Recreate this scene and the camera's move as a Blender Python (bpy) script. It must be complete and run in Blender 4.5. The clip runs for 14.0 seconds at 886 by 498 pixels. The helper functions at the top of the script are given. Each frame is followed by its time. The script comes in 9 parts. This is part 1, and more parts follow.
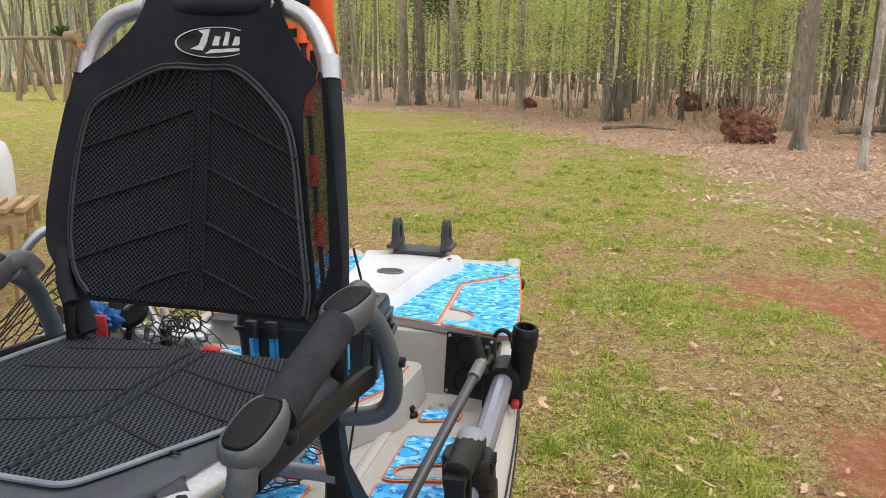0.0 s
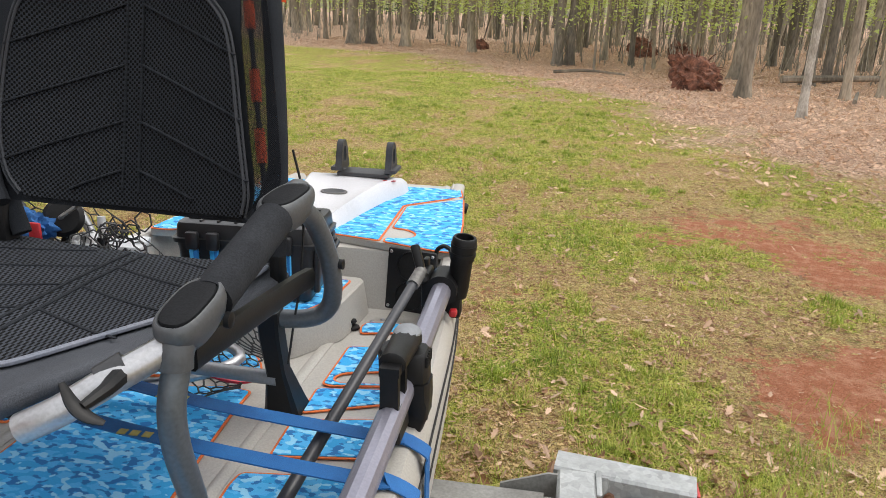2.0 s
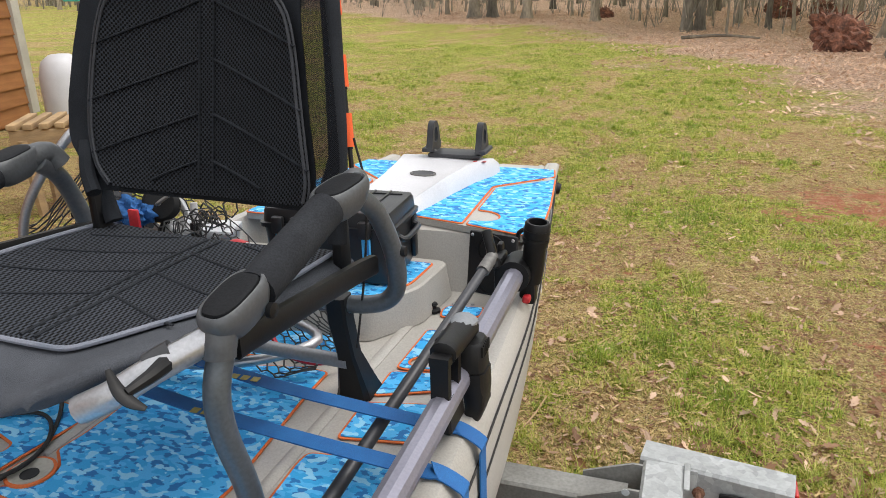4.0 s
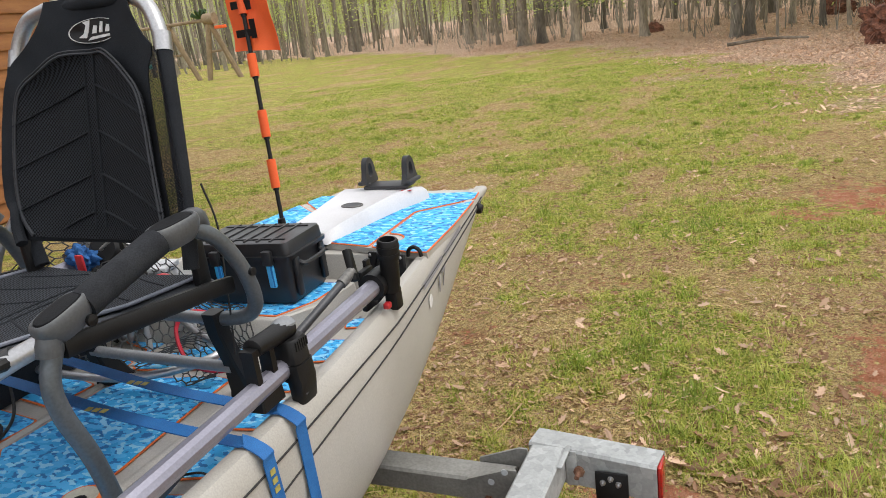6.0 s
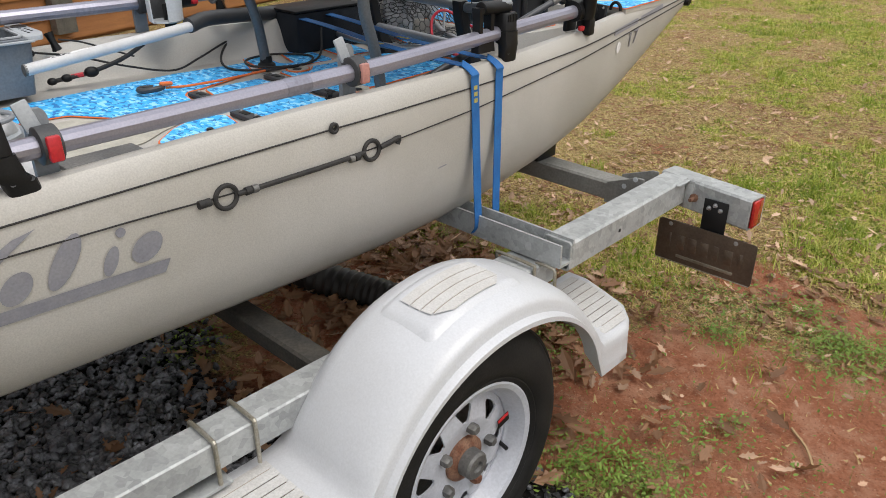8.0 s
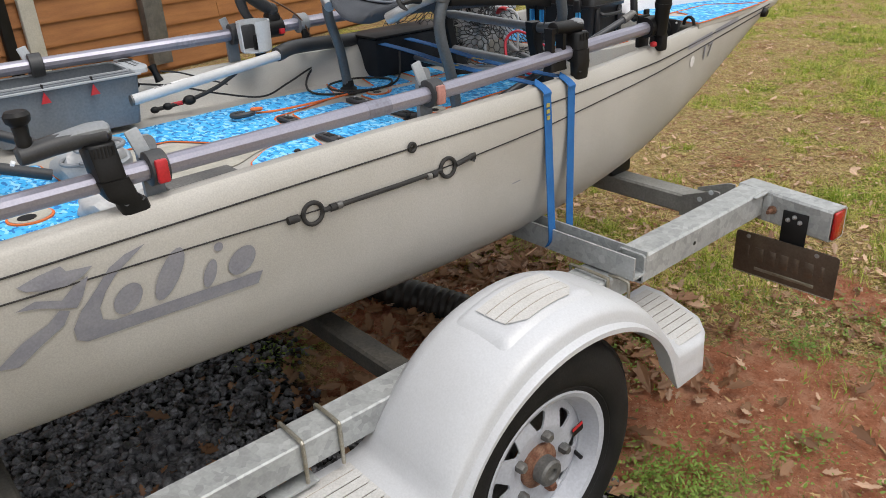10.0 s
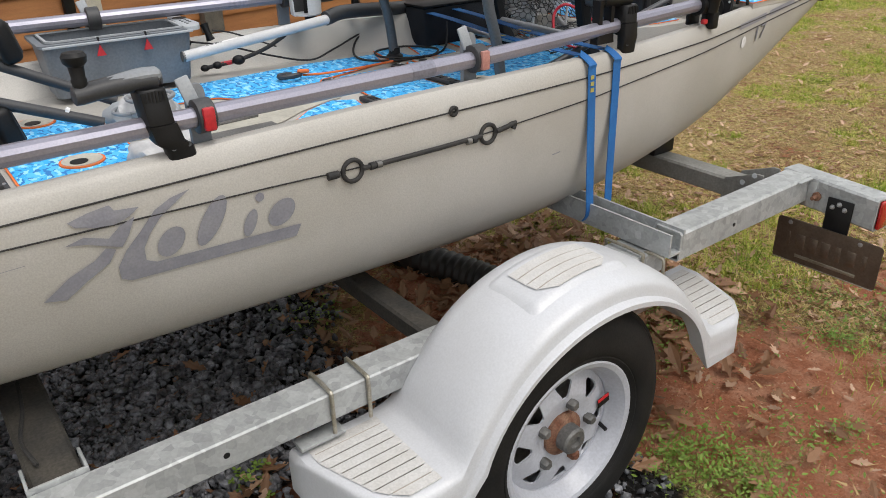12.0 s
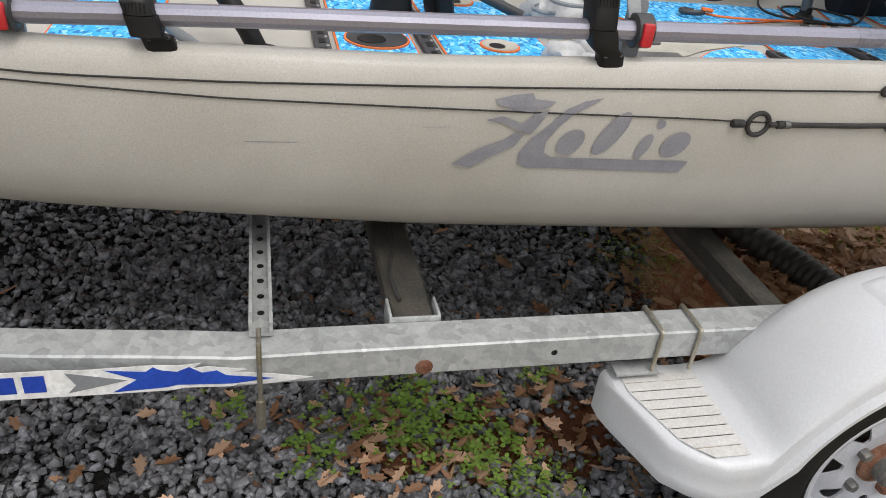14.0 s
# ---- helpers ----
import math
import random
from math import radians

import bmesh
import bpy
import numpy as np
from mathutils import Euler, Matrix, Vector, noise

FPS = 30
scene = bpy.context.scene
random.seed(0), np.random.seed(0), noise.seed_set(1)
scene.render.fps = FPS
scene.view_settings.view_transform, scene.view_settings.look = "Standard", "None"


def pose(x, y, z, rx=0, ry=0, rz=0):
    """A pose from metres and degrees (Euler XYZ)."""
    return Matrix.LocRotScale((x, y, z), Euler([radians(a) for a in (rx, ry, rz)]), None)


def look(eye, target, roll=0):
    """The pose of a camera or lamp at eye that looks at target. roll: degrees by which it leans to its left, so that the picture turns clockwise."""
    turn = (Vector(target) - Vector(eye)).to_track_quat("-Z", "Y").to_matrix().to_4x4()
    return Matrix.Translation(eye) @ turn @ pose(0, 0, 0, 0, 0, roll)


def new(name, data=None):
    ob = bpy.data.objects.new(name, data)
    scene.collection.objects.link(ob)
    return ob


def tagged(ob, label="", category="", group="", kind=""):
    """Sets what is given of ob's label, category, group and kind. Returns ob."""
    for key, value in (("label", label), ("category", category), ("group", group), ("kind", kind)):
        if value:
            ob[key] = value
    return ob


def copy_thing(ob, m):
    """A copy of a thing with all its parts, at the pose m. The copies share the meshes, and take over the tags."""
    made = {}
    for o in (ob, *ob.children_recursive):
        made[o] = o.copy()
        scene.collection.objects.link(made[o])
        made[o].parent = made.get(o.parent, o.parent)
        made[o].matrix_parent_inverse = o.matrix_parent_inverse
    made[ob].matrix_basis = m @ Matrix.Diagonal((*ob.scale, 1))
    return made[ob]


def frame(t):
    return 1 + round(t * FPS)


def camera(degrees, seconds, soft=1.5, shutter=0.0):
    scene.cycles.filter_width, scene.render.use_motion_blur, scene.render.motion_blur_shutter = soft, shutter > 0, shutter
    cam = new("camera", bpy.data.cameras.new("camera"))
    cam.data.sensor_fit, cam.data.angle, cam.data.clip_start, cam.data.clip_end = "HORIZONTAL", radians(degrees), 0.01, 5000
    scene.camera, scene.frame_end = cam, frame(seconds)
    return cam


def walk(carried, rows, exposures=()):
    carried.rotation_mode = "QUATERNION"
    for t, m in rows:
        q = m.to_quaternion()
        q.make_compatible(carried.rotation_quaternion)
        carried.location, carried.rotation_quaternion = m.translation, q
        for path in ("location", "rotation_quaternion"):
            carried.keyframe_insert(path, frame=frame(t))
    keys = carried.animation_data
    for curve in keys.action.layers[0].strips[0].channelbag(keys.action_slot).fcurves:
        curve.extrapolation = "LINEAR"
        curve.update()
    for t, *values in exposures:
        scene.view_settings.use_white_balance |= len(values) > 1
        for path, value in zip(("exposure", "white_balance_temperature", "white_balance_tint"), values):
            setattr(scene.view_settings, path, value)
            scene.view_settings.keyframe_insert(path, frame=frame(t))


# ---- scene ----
cam = camera(61.0, 14.0, 0.9)
METRES, EYE, TILT, LEAN, TURN = 2.15, 1.56, -14.0, 0.0, 13.0
X0, Y0 = 0.56, 0.0
ROWS = [
    (0.0, 0.0, 0.0, 0.0, -0.0, 0.0, 0.0),
    (0.5, 0.0051, 0.0, -0.0027, -0.88, -0.38, 0.79),
    (1.0, 0.0113, -0.0027, -0.0037, -2.43, -0.75, 1.37),
    (1.5, 0.0101, -0.0052, -0.0158, -3.9, -2.11, 0.19),
    (2.0, 0.0071, -0.0096, -0.0274, -3.82, -4.21, -0.89),
    (2.5, -0.0001, -0.0087, -0.0303, -2.62, -6.34, -2.35),
    (3.0, -0.0104, -0.0086, -0.0355, -0.77, -8.16, -3.38),
    (5.5, 0.2285, -0.0036, 0.0074, 13.69, -2.03, 5.46),
    (6.0, 0.2603, -0.0813, -0.031, 11.13, -3.67, 4.77),
    (6.5, 0.3114, -0.1595, -0.0727, 11.47, -6.42, 0.18),
    (7.0, 0.3918, -0.216, -0.1165, 20.87, -8.04, -4.21),
    (7.5, 0.4281, -0.2671, -0.1424, 27.78, -11.05, -6.5),
    (8.0, 0.4162, -0.3588, -0.183, 29.77, -14.5, -7.13),
    (8.5, 0.4134, -0.3934, -0.188, 30.66, -17.95, -7.2),
    (9.0, 0.4205, -0.3825, -0.1794, 32.72, -15.01, -7.02),
    (11.5, 0.4499, -0.3847, -0.1854, 37.47, -14.3, -5.76),
    (12.0, 0.4465, -0.39, -0.1967, 39.09, -15.46, -7.56),
    (12.5, 0.4316, -0.4023, -0.2076, 41.15, -17.16, -9.93),
    (13.0, 0.415, -0.4149, -0.2198, 43.65, -19.64, -12.34),
    (13.5, 0.4051, -0.4206, -0.2221, 47.78, -22.11, -13.82),
    (14.0, 0.3962, -0.4773, -0.2316, 63.74, -25.69, -18.41),
]
walk(cam, [(t, pose(X0, Y0, EYE, TILT, LEAN, TURN) @ pose(METRES * x, METRES * y, METRES * z, 90 + pitch, roll, yaw)) for t, x, y, z, yaw, pitch, roll in ROWS], [(0.0, 0.36), (3.2, 0.36), (5.3, 0.3), (7.0, 0.28), (8.5, 0.14), (12.0, 0.14), (14.0, 0.2)])

# ---- sky and light: bright overcast ----
SUN_EL, SUN_AZ = 62.0, 75.0
world = bpy.data.worlds.new("sky")
scene.world = world
world.use_nodes = True
wn = world.node_tree.nodes
sky = wn.new("ShaderNodeTexSky")
sky.sky_type, sky.sun_disc = "NISHITA", False
sky.sun_elevation, sky.sun_rotation = radians(SUN_EL), radians(SUN_AZ)
sky.air_density, sky.dust_density, sky.ozone_density = 1.0, 4.0, 1.0
grey = wn.new("ShaderNodeMix")
grey.data_type = "RGBA"
grey.inputs[0].default_value = 0.72
grey.inputs[7].default_value = (10.6, 10.6, 10.6, 1)
world.node_tree.links.new(sky.outputs[0], grey.inputs[6])
world.node_tree.links.new(grey.outputs[2], wn["Background"].inputs[0])
wn["Background"].inputs[1].default_value = 0.126
sun = new("sun", bpy.data.lights.new("sun", "SUN"))
sun.data.energy, sun.data.angle, sun.data.color = 1.25, radians(30), (1.0, 0.96, 0.9)
sun.matrix_world = look((0, 0, 40), (40 * math.sin(radians(SUN_AZ)) * -1, 40 * math.cos(radians(SUN_AZ)) * -1, 40 - 40 * math.tan(radians(SUN_EL))))


# ---- small building kit ----
def shader(name, c1, c2=None, scale=10.0, rough=0.5, metal=0.0, bump=0.0, bscale=120.0, fine=0.15, detail=4.0, stretch=(1, 1, 1), spec=0.5, rvar=0.12, lo=0.35, hi=0.65, rand=0.0, coat=0.0):
    """A material with two scales of colour change, uneven gloss and a fine relief."""
    m = bpy.data.materials.new(name)
    m.use_nodes = True
    nt = m.node_tree
    n, l = nt.nodes, nt.links
    b = n["Principled BSDF"]
    co = n.new("ShaderNodeTexCoord")
    mp = n.new("ShaderNodeMapping")
    mp.inputs["Scale"].default_value = stretch
    l.new(co.outputs["Object"], mp.inputs["Vector"])
    big = n.new("ShaderNodeTexNoise")
    big.inputs["Scale"].default_value, big.inputs["Detail"].default_value = scale, detail
    l.new(mp.outputs[0], big.inputs["Vector"])
    ramp = n.new("ShaderNodeMapRange")
    ramp.inputs[1].default_value, ramp.inputs[2].default_value = lo, hi
    l.new(big.outputs["Fac"], ramp.inputs[0])
    mix = n.new("ShaderNodeMix")
    mix.data_type = "RGBA"
    c2 = c2 or tuple(v * 0.8 for v in c1)
    mix.inputs[6].default_value, mix.inputs[7].default_value = (*c1, 1), (*c2, 1)
    l.new(ramp.outputs[0], mix.inputs[0])
    small = n.new("ShaderNodeTexNoise")
    small.inputs["Scale"].default_value, small.inputs["Detail"].default_value = bscale, 3
    l.new(mp.outputs[0], small.inputs["Vector"])
    hsv = n.new("ShaderNodeHueSaturation")
    vr = n.new("ShaderNodeMapRange")
    vr.inputs[1].default_value, vr.inputs[2].default_value = 0.3, 0.7
    vr.inputs[3].default_value, vr.inputs[4].default_value = 1 - fine, 1 + fine
    l.new(small.outputs["Fac"], vr.inputs[0])
    out = vr.outputs[0]
    if rand:
        inf = n.new("ShaderNodeObjectInfo")
        geo = n.new("ShaderNodeNewGeometry")
        add = n.new("ShaderNodeMath")
        add.operation = "ADD"
        l.new(inf.outputs["Random"], add.inputs[0])
        l.new(geo.outputs["Random Per Island"], add.inputs[1])
        rr = n.new("ShaderNodeMapRange")
        rr.inputs[1].default_value, rr.inputs[2].default_value = 0.0, 2.0
        rr.inputs[3].default_value, rr.inputs[4].default_value = 1 - rand, 1 + rand
        l.new(add.outputs[0], rr.inputs[0])
        mul = n.new("ShaderNodeMath")
        mul.operation = "MULTIPLY"
        l.new(out, mul.inputs[0])
        l.new(rr.outputs[0], mul.inputs[1])
        out = mul.outputs[0]
    l.new(out, hsv.inputs["Value"])
    l.new(mix.outputs[2], hsv.inputs["Color"])
    l.new(hsv.outputs[0], b.inputs["Base Color"])
    rg = n.new("ShaderNodeMapRange")
    rg.inputs[3].default_value, rg.inputs[4].default_value = max(0.02, rough - rvar), min(1, rough + rvar)
    l.new(big.outputs["Fac"], rg.inputs[0])
    l.new(rg.outputs[0], b.inputs["Roughness"])
    b.inputs["Metallic"].default_value = metal
    b.inputs["Specular IOR Level"].default_value = spec
    b.inputs["Coat Weight"].default_value = coat
    if bump:
        bp = n.new("ShaderNodeBump")
        bp.inputs["Strength"].default_value, bp.inputs["Distance"].default_value = bump, 0.004
        l.new(small.outputs["Fac"], bp.inputs["Height"])
        l.new(bp.outputs[0], b.inputs["Normal"])
    return m


def nodes_of(m):
    return m.node_tree.nodes, m.node_tree.links, m.node_tree.nodes["Principled BSDF"]


def mesh_of(name, bm, mat, sharp=38):
    me = bpy.data.meshes.new(name)
    bmesh.ops.recalc_face_normals(bm, faces=bm.faces)
    bm.to_mesh(me)
    bm.free()
    if sharp:
        me.polygons.foreach_set("use_smooth", [True] * len(me.polygons))
        me.set_sharp_from_angle(angle=radians(sharp))
    me.materials.append(mat)
    return me


def thing(name, base, label, category, group="", kind=""):
    ob = new(name)
    ob.location = base
    ob.empty_display_size = 0.05
    return tagged(ob, label, category, group, kind)


def hang(ob, parent):
    ob.parent = parent
    if parent.type == "EMPTY":
        ob.matrix_parent_inverse = Matrix.Translation(parent.location).inverted()
    return ob


def part(name, bm, mat, parent, label="", sharp=38):
    ob = hang(new(name, mesh_of(name, bm, mat, sharp)), parent)
    return tagged(ob, label)


def solid(name, bm, mat, label, category="", group="", kind="", sharp=38):
    return tagged(new(name, mesh_of(name, bm, mat, sharp)), label, category, group, kind)


def piece(name, me, m, parent):
    ob = new(name, me)
    hang(ob, parent)
    ob.matrix_basis = m
    return ob


def box(bm, c, s, bevel=0.003, m=None, seg=2):
    mat = (m or Matrix.Identity(4)) @ Matrix.Translation(c) @ Matrix.Diagonal((*s, 1))
    r = bmesh.ops.create_cube(bm, size=1, matrix=mat)
    if bevel:
        es = list({e for v in r["verts"] for e in v.link_edges})
        bmesh.ops.bevel(bm, geom=es, offset=min(bevel, min(s) * 0.45), segments=seg, profile=0.5, affect="EDGES")
    return bm


def rings(bm, loops, closed=True, cap=True):
    vs = [[bm.verts.new(p) for p in lp] for lp in loops]
    k = len(vs[0])
    for a, b in zip(vs, vs[1:]):
        for i in range(k if closed else k - 1):
            j = (i + 1) % k
            bm.faces.new((a[i], a[j], b[j], b[i]))
    if cap and closed:
        bm.faces.new(list(reversed(vs[0])))
        bm.faces.new(vs[-1])
    return bm


def glide(pts, k=6):
    """A smooth line through the points."""
    p = [Vector(q) for q in pts]
    p = [p[0] * 2 - p[1]] + p + [p[-1] * 2 - p[-2]]
    out = []
    for i in range(1, len(p) - 2):
        a, b, c, d = p[i - 1:i + 3]
        for s in range(k):
            t = s / k
            out.append(0.5 * ((2 * b) + (c - a) * t + (2 * a - 5 * b + 4 * c - d) * t * t + (3 * b - a - 3 * c + d) * t ** 3))
    return out + [p[-2]]


def tube(bm, pts, r, n=10, k=0, flat=1.0, cap=True):
    p = glide(pts, k) if k else [Vector(q) for q in pts]
    m = len(p)
    rad = r if callable(r) else (lambda s: r)
    t0 = (p[1] - p[0]).normalized()
    up = Vector((0, 0, 1)) if abs(t0.z) < 0.9 else Vector((1, 0, 0))
    side = t0.cross(up).normalized()
    loops = []
    for i, q in enumerate(p):
        t = (p[min(i + 1, m - 1)] - p[max(i - 1, 0)]).normalized()
        side = (side - t * side.dot(t)).normalized()
        up = side.cross(t)
        rr = rad(i / (m - 1))
        loops.append([q + side * (rr * math.cos(a)) + up * (rr * flat * math.sin(a)) for a in (2 * math.pi * j / n + math.pi / n for j in range(n))])
    return rings(bm, loops, True, cap)


def ribbon(bm, pts, w, th, across, k=0):
    """A flat band along a line; across: its width's direction."""
    p = glide(pts, k) if k else [Vector(q) for q in pts]
    loops = []
    for i, q in enumerate(p):
        t = (p[min(i + 1, len(p) - 1)] - p[max(i - 1, 0)]).normalized()
        a = Vector(across(i / (len(p) - 1)) if callable(across) else across)
        a = (a - t * a.dot(t)).normalized()
        nn = a.cross(t)
        loops.append([q + a * w / 2 + nn * th / 2, q - a * w / 2 + nn * th / 2, q - a * w / 2 - nn * th / 2, q + a * w / 2 - nn * th / 2])
    return rings(bm, loops)


def lathe(bm, prof, n=32, m=None):
    """prof: (radius, height) along z."""
    m = m or Matrix.Identity(4)
    loops = [[m @ Vector((r * math.cos(2 * math.pi * i / n), r * math.sin(2 * math.pi * i / n), h)) for i in range(n)] for r, h in prof]
    return rings(bm, loops)


def prism(bm, poly, z0, z1, bevel=0.0, m=None):
    m = m or Matrix.Identity(4)
    lo = [bm.verts.new(m @ Vector((x, y, z0))) for x, y in poly]
    hi = [bm.verts.new(m @ Vector((x, y, z1))) for x, y in poly]
    k = len(poly)
    top = bm.faces.new(hi)
    bm.faces.new(list(reversed(lo)))
    for i in range(k):
        bm.faces.new((lo[i], lo[(i + 1) % k], hi[(i + 1) % k], hi[i]))
    if bevel:
        bmesh.ops.bevel(bm, geom=list(top.edges), offset=bevel, segments=2, profile=0.5, affect="EDGES")
    return bm


def rounded(poly, r, k=4):
    """The polygon with its corners rounded."""
    out = []
    n = len(poly)
    for i in range(n):
        a, b, c = (Vector(poly[(i + d) % n]) for d in (-1, 0, 1))
        rr = min(r, (a - b).length * 0.45, (c - b).length * 0.45)
        p, q = b + (a - b).normalized() * rr, b + (c - b).normalized() * rr
        for s in range(k + 1):
            t = s / k
            out.append(tuple((p * (1 - t) ** 2 + b * 2 * t * (1 - t) + q * t * t)))
    return out


def lerp_at(table, y):
    """Value of a (y, value) table, eased between rows."""
    if y <= table[0][0]:
        return table[0][1]
    for (a, u), (b, v) in zip(table, table[1:]):
        if y <= b:
            t = (y - a) / (b - a)
            return u + (v - u) * t
    return table[-1][1]


def smooth_at(table, y, w=0.12):
    return sum(lerp_at(table, y + d * w) * k for d, k in ((-1, 0.15), (-0.5, 0.2), (0, 0.3), (0.5, 0.2), (1, 0.15)))


def heap(name, verts, faces, mat, label, category, smooth=False, parent=None):
    me = bpy.data.meshes.new(name)
    me.from_pydata(verts, [], faces)
    me.materials.append(mat)
    if smooth:
        me.polygons.foreach_set("use_smooth", [True] * len(me.polygons))
    ob = new(name, me)
    if parent:
        hang(ob, parent)
        return tagged(ob, label, kind="stuff")
    return tagged(ob, label, category, kind="stuff")


# ---- materials ----
HULL = shader("sand_plastic", (0.442, 0.426, 0.397), (0.378, 0.36, 0.326), 3.4, 0.45, 0, 0.06, 330, 0.1)
BLACK = shader("black_plastic", (0.005, 0.005, 0.0055), (0.009, 0.009, 0.0095), 14, 0.48, 0, 0.05, 300, 0.2, spec=0.3)
DARK = shader("dark_grey_plastic", (0.028, 0.029, 0.032), (0.042, 0.043, 0.046), 12, 0.5, 0, 0.05, 260, 0.15)
GREYP = shader("grey_plastic", (0.22, 0.235, 0.25), (0.19, 0.2, 0.215), 9, 0.48, 0, 0.03, 200, 0.08)
LIGHTG = shader("pale_grey_plastic", (0.36, 0.38, 0.4), (0.3, 0.32, 0.34), 10, 0.5, 0, 0.03, 200, 0.08)
LIGHTP = shader("light_grey_plastic", (0.52, 0.54, 0.56), (0.46, 0.48, 0.5), 8, 0.45, 0, 0.03, 200, 0.06)
TUBEPALE = shader("pale_painted_tube", (0.22, 0.23, 0.245), (0.27, 0.28, 0.295), 6, 0.4, 0.3, 0.03, 200, 0.1)
STEELW = shader("weathered_galvanising", (0.28, 0.278, 0.262), (0.2, 0.197, 0.185), 12, 0.6, 0.3, 0.08, 150, 0.15)
CASEBLK = shader("case_black_plastic", (0.012, 0.012, 0.013), (0.018, 0.018, 0.02), 14, 0.36, 0, 0.05, 260, 0.12, spec=0.5)
FOAM = shader("black_foam", (0.017, 0.0185, 0.022), (0.025, 0.027, 0.031), 30, 0.9, 0, 0.12, 420, 0.25, spec=0.2)
PADRUB = shader("black_rubber_pad", (0.008, 0.0085, 0.01), (0.013, 0.014, 0.016), 22, 0.75, 0, 0.1, 380, 0.25, spec=0.2)
ARMGREY = shader("arm_grey_plastic", (0.062, 0.066, 0.072), (0.08, 0.085, 0.09), 10, 0.45, 0, 0.04, 220, 0.12)
TUBEGREY = shader("grey_painted_tube", (0.085, 0.098, 0.11), (0.13, 0.14, 0.15), 6, 0.38, 0.35, 0.03, 200, 0.12)
ALU = shader("brushed_aluminium", (0.47, 0.47, 0.48), (0.42, 0.42, 0.435), 5, 0.38, 0.85, 0.04, 240, 0.1, stretch=(1, 1, 1))
RAIL = shader("anodised_rail", (0.31, 0.305, 0.365), (0.25, 0.246, 0.3), 4, 0.36, 0.6, 0.02, 240, 0.08)
RED = shader("red_plastic", (0.5, 0.02, 0.03), (0.4, 0.02, 0.025), 20, 0.4, 0, 0.03, 200, 0.12)
FADED = shader("faded_red_plastic", (0.42, 0.2, 0.17), (0.34, 0.16, 0.14), 20, 0.5, 0, 0.03, 200, 0.12)
WHITE = shader("white_fender_plastic", (0.53, 0.54, 0.565), (0.49, 0.497, 0.515), 5, 0.34, 0, 0.02, 220, 0.05)
WHITEM = shader("white_moulded_plastic", (0.6, 0.6, 0.62), (0.54, 0.54, 0.56), 6, 0.42, 0, 0.03, 220, 0.06)
TREAD = shader("step_pad_plastic", (0.53, 0.522, 0.51), (0.49, 0.475, 0.455), 18, 0.6, 0, 0.06, 260, 0.12)
GROOVE = shader("dirty_groove", (0.2, 0.165, 0.13), (0.33, 0.29, 0.24), 14, 0.8)
RUBBER = shader("tyre_rubber", (0.007, 0.007, 0.007), (0.014, 0.013, 0.012), 16, 0.75, 0, 0.08, 200, 0.25, spec=0.25)
RIM = shader("white_painted_steel", (0.44, 0.455, 0.5), (0.39, 0.4, 0.44), 12, 0.34, 0, 0.03, 160, 0.08)
RUST = shader("rusty_steel", (0.15, 0.06, 0.035), (0.26, 0.15, 0.1), 45, 0.75, 0.4, 0.2, 220, 0.3)
ZINC = shader("zinc_hardware", (0.42, 0.4, 0.35), (0.32, 0.29, 0.22), 30, 0.4, 0.8, 0.05, 200, 0.15)
# weathered steel of the cross tubes, darkened further for the shade they lie in
STEELK = shader("weathered_steel_in_shade", (0.045, 0.043, 0.04), (0.08, 0.072, 0.06), 14, 0.65, 0.3, 0.1, 160, 0.25)
STEELD = shader("grey_steel", (0.12, 0.12, 0.118), (0.19, 0.185, 0.175), 14, 0.55, 0.5, 0.1, 160, 0.2)
STRAP = shader("blue_webbing", (0.01, 0.1, 0.31), (0.016, 0.13, 0.37), 25, 0.7, 0, 0.25, 700, 0.2)
ORANGE = shader("orange_foam", (0.72, 0.17, 0.04), (0.62, 0.13, 0.03), 20, 0.75, 0, 0.06, 300, 0.1)
FLAG = shader("orange_flag_cloth", (0.85, 0.13, 0.02), (0.75, 0.1, 0.02), 8, 0.7, 0, 0.08, 400, 0.08)
CORD = shader("black_cord", (0.012, 0.012, 0.013), (0.03, 0.028, 0.026), 60, 0.75, 0, 0.2, 500, 0.3)
BINGREY = shader("bin_grey_plastic", (0.125, 0.141, 0.158), (0.15, 0.166, 0.184), 8, 0.5, 0, 0.04, 160, 0.12)
BROWNC = shader("brown_cable", (0.12, 0.06, 0.03), None, 30, 0.5)
REDCORD = shader("red_wire", (0.45, 0.01, 0.03), None, 30, 0.45)
NETM = shader("rubber_net", (0.02, 0.02, 0.021), (0.05, 0.05, 0.05), 40, 0.5, 0, 0.05, 200, 0.2)
FABRIC = shader("grey_woven_fabric", (0.062, 0.067, 0.078), (0.085, 0.091, 0.104), 12, 0.9, 0, 0.45, 900, 0.35, spec=0.2)
FABDARK = shader("black_woven_fabric", (0.014, 0.016, 0.02), (0.023, 0.026, 0.031), 12, 0.9, 0, 0.35, 900, 0.3, spec=0.2)
PIPING = shader("blue_grey_piping", (0.14, 0.16, 0.2), (0.2, 0.21, 0.25), 20, 0.7, 0, 0.15, 500, 0.15)
PIPDARK = shader("dark_grey_piping", (0.022, 0.024, 0.029), (0.034, 0.037, 0.044), 20, 0.75, 0, 0.15, 500, 0.15)
DECAL = shader("grey_vinyl_decal", (0.2, 0.2, 0.23), (0.24, 0.24, 0.265), 25, 0.5, 0, 0.02, 220, 0.1)
SILVER = shader("silver_print", (0.6, 0.6, 0.6), None, 20, 0.45)
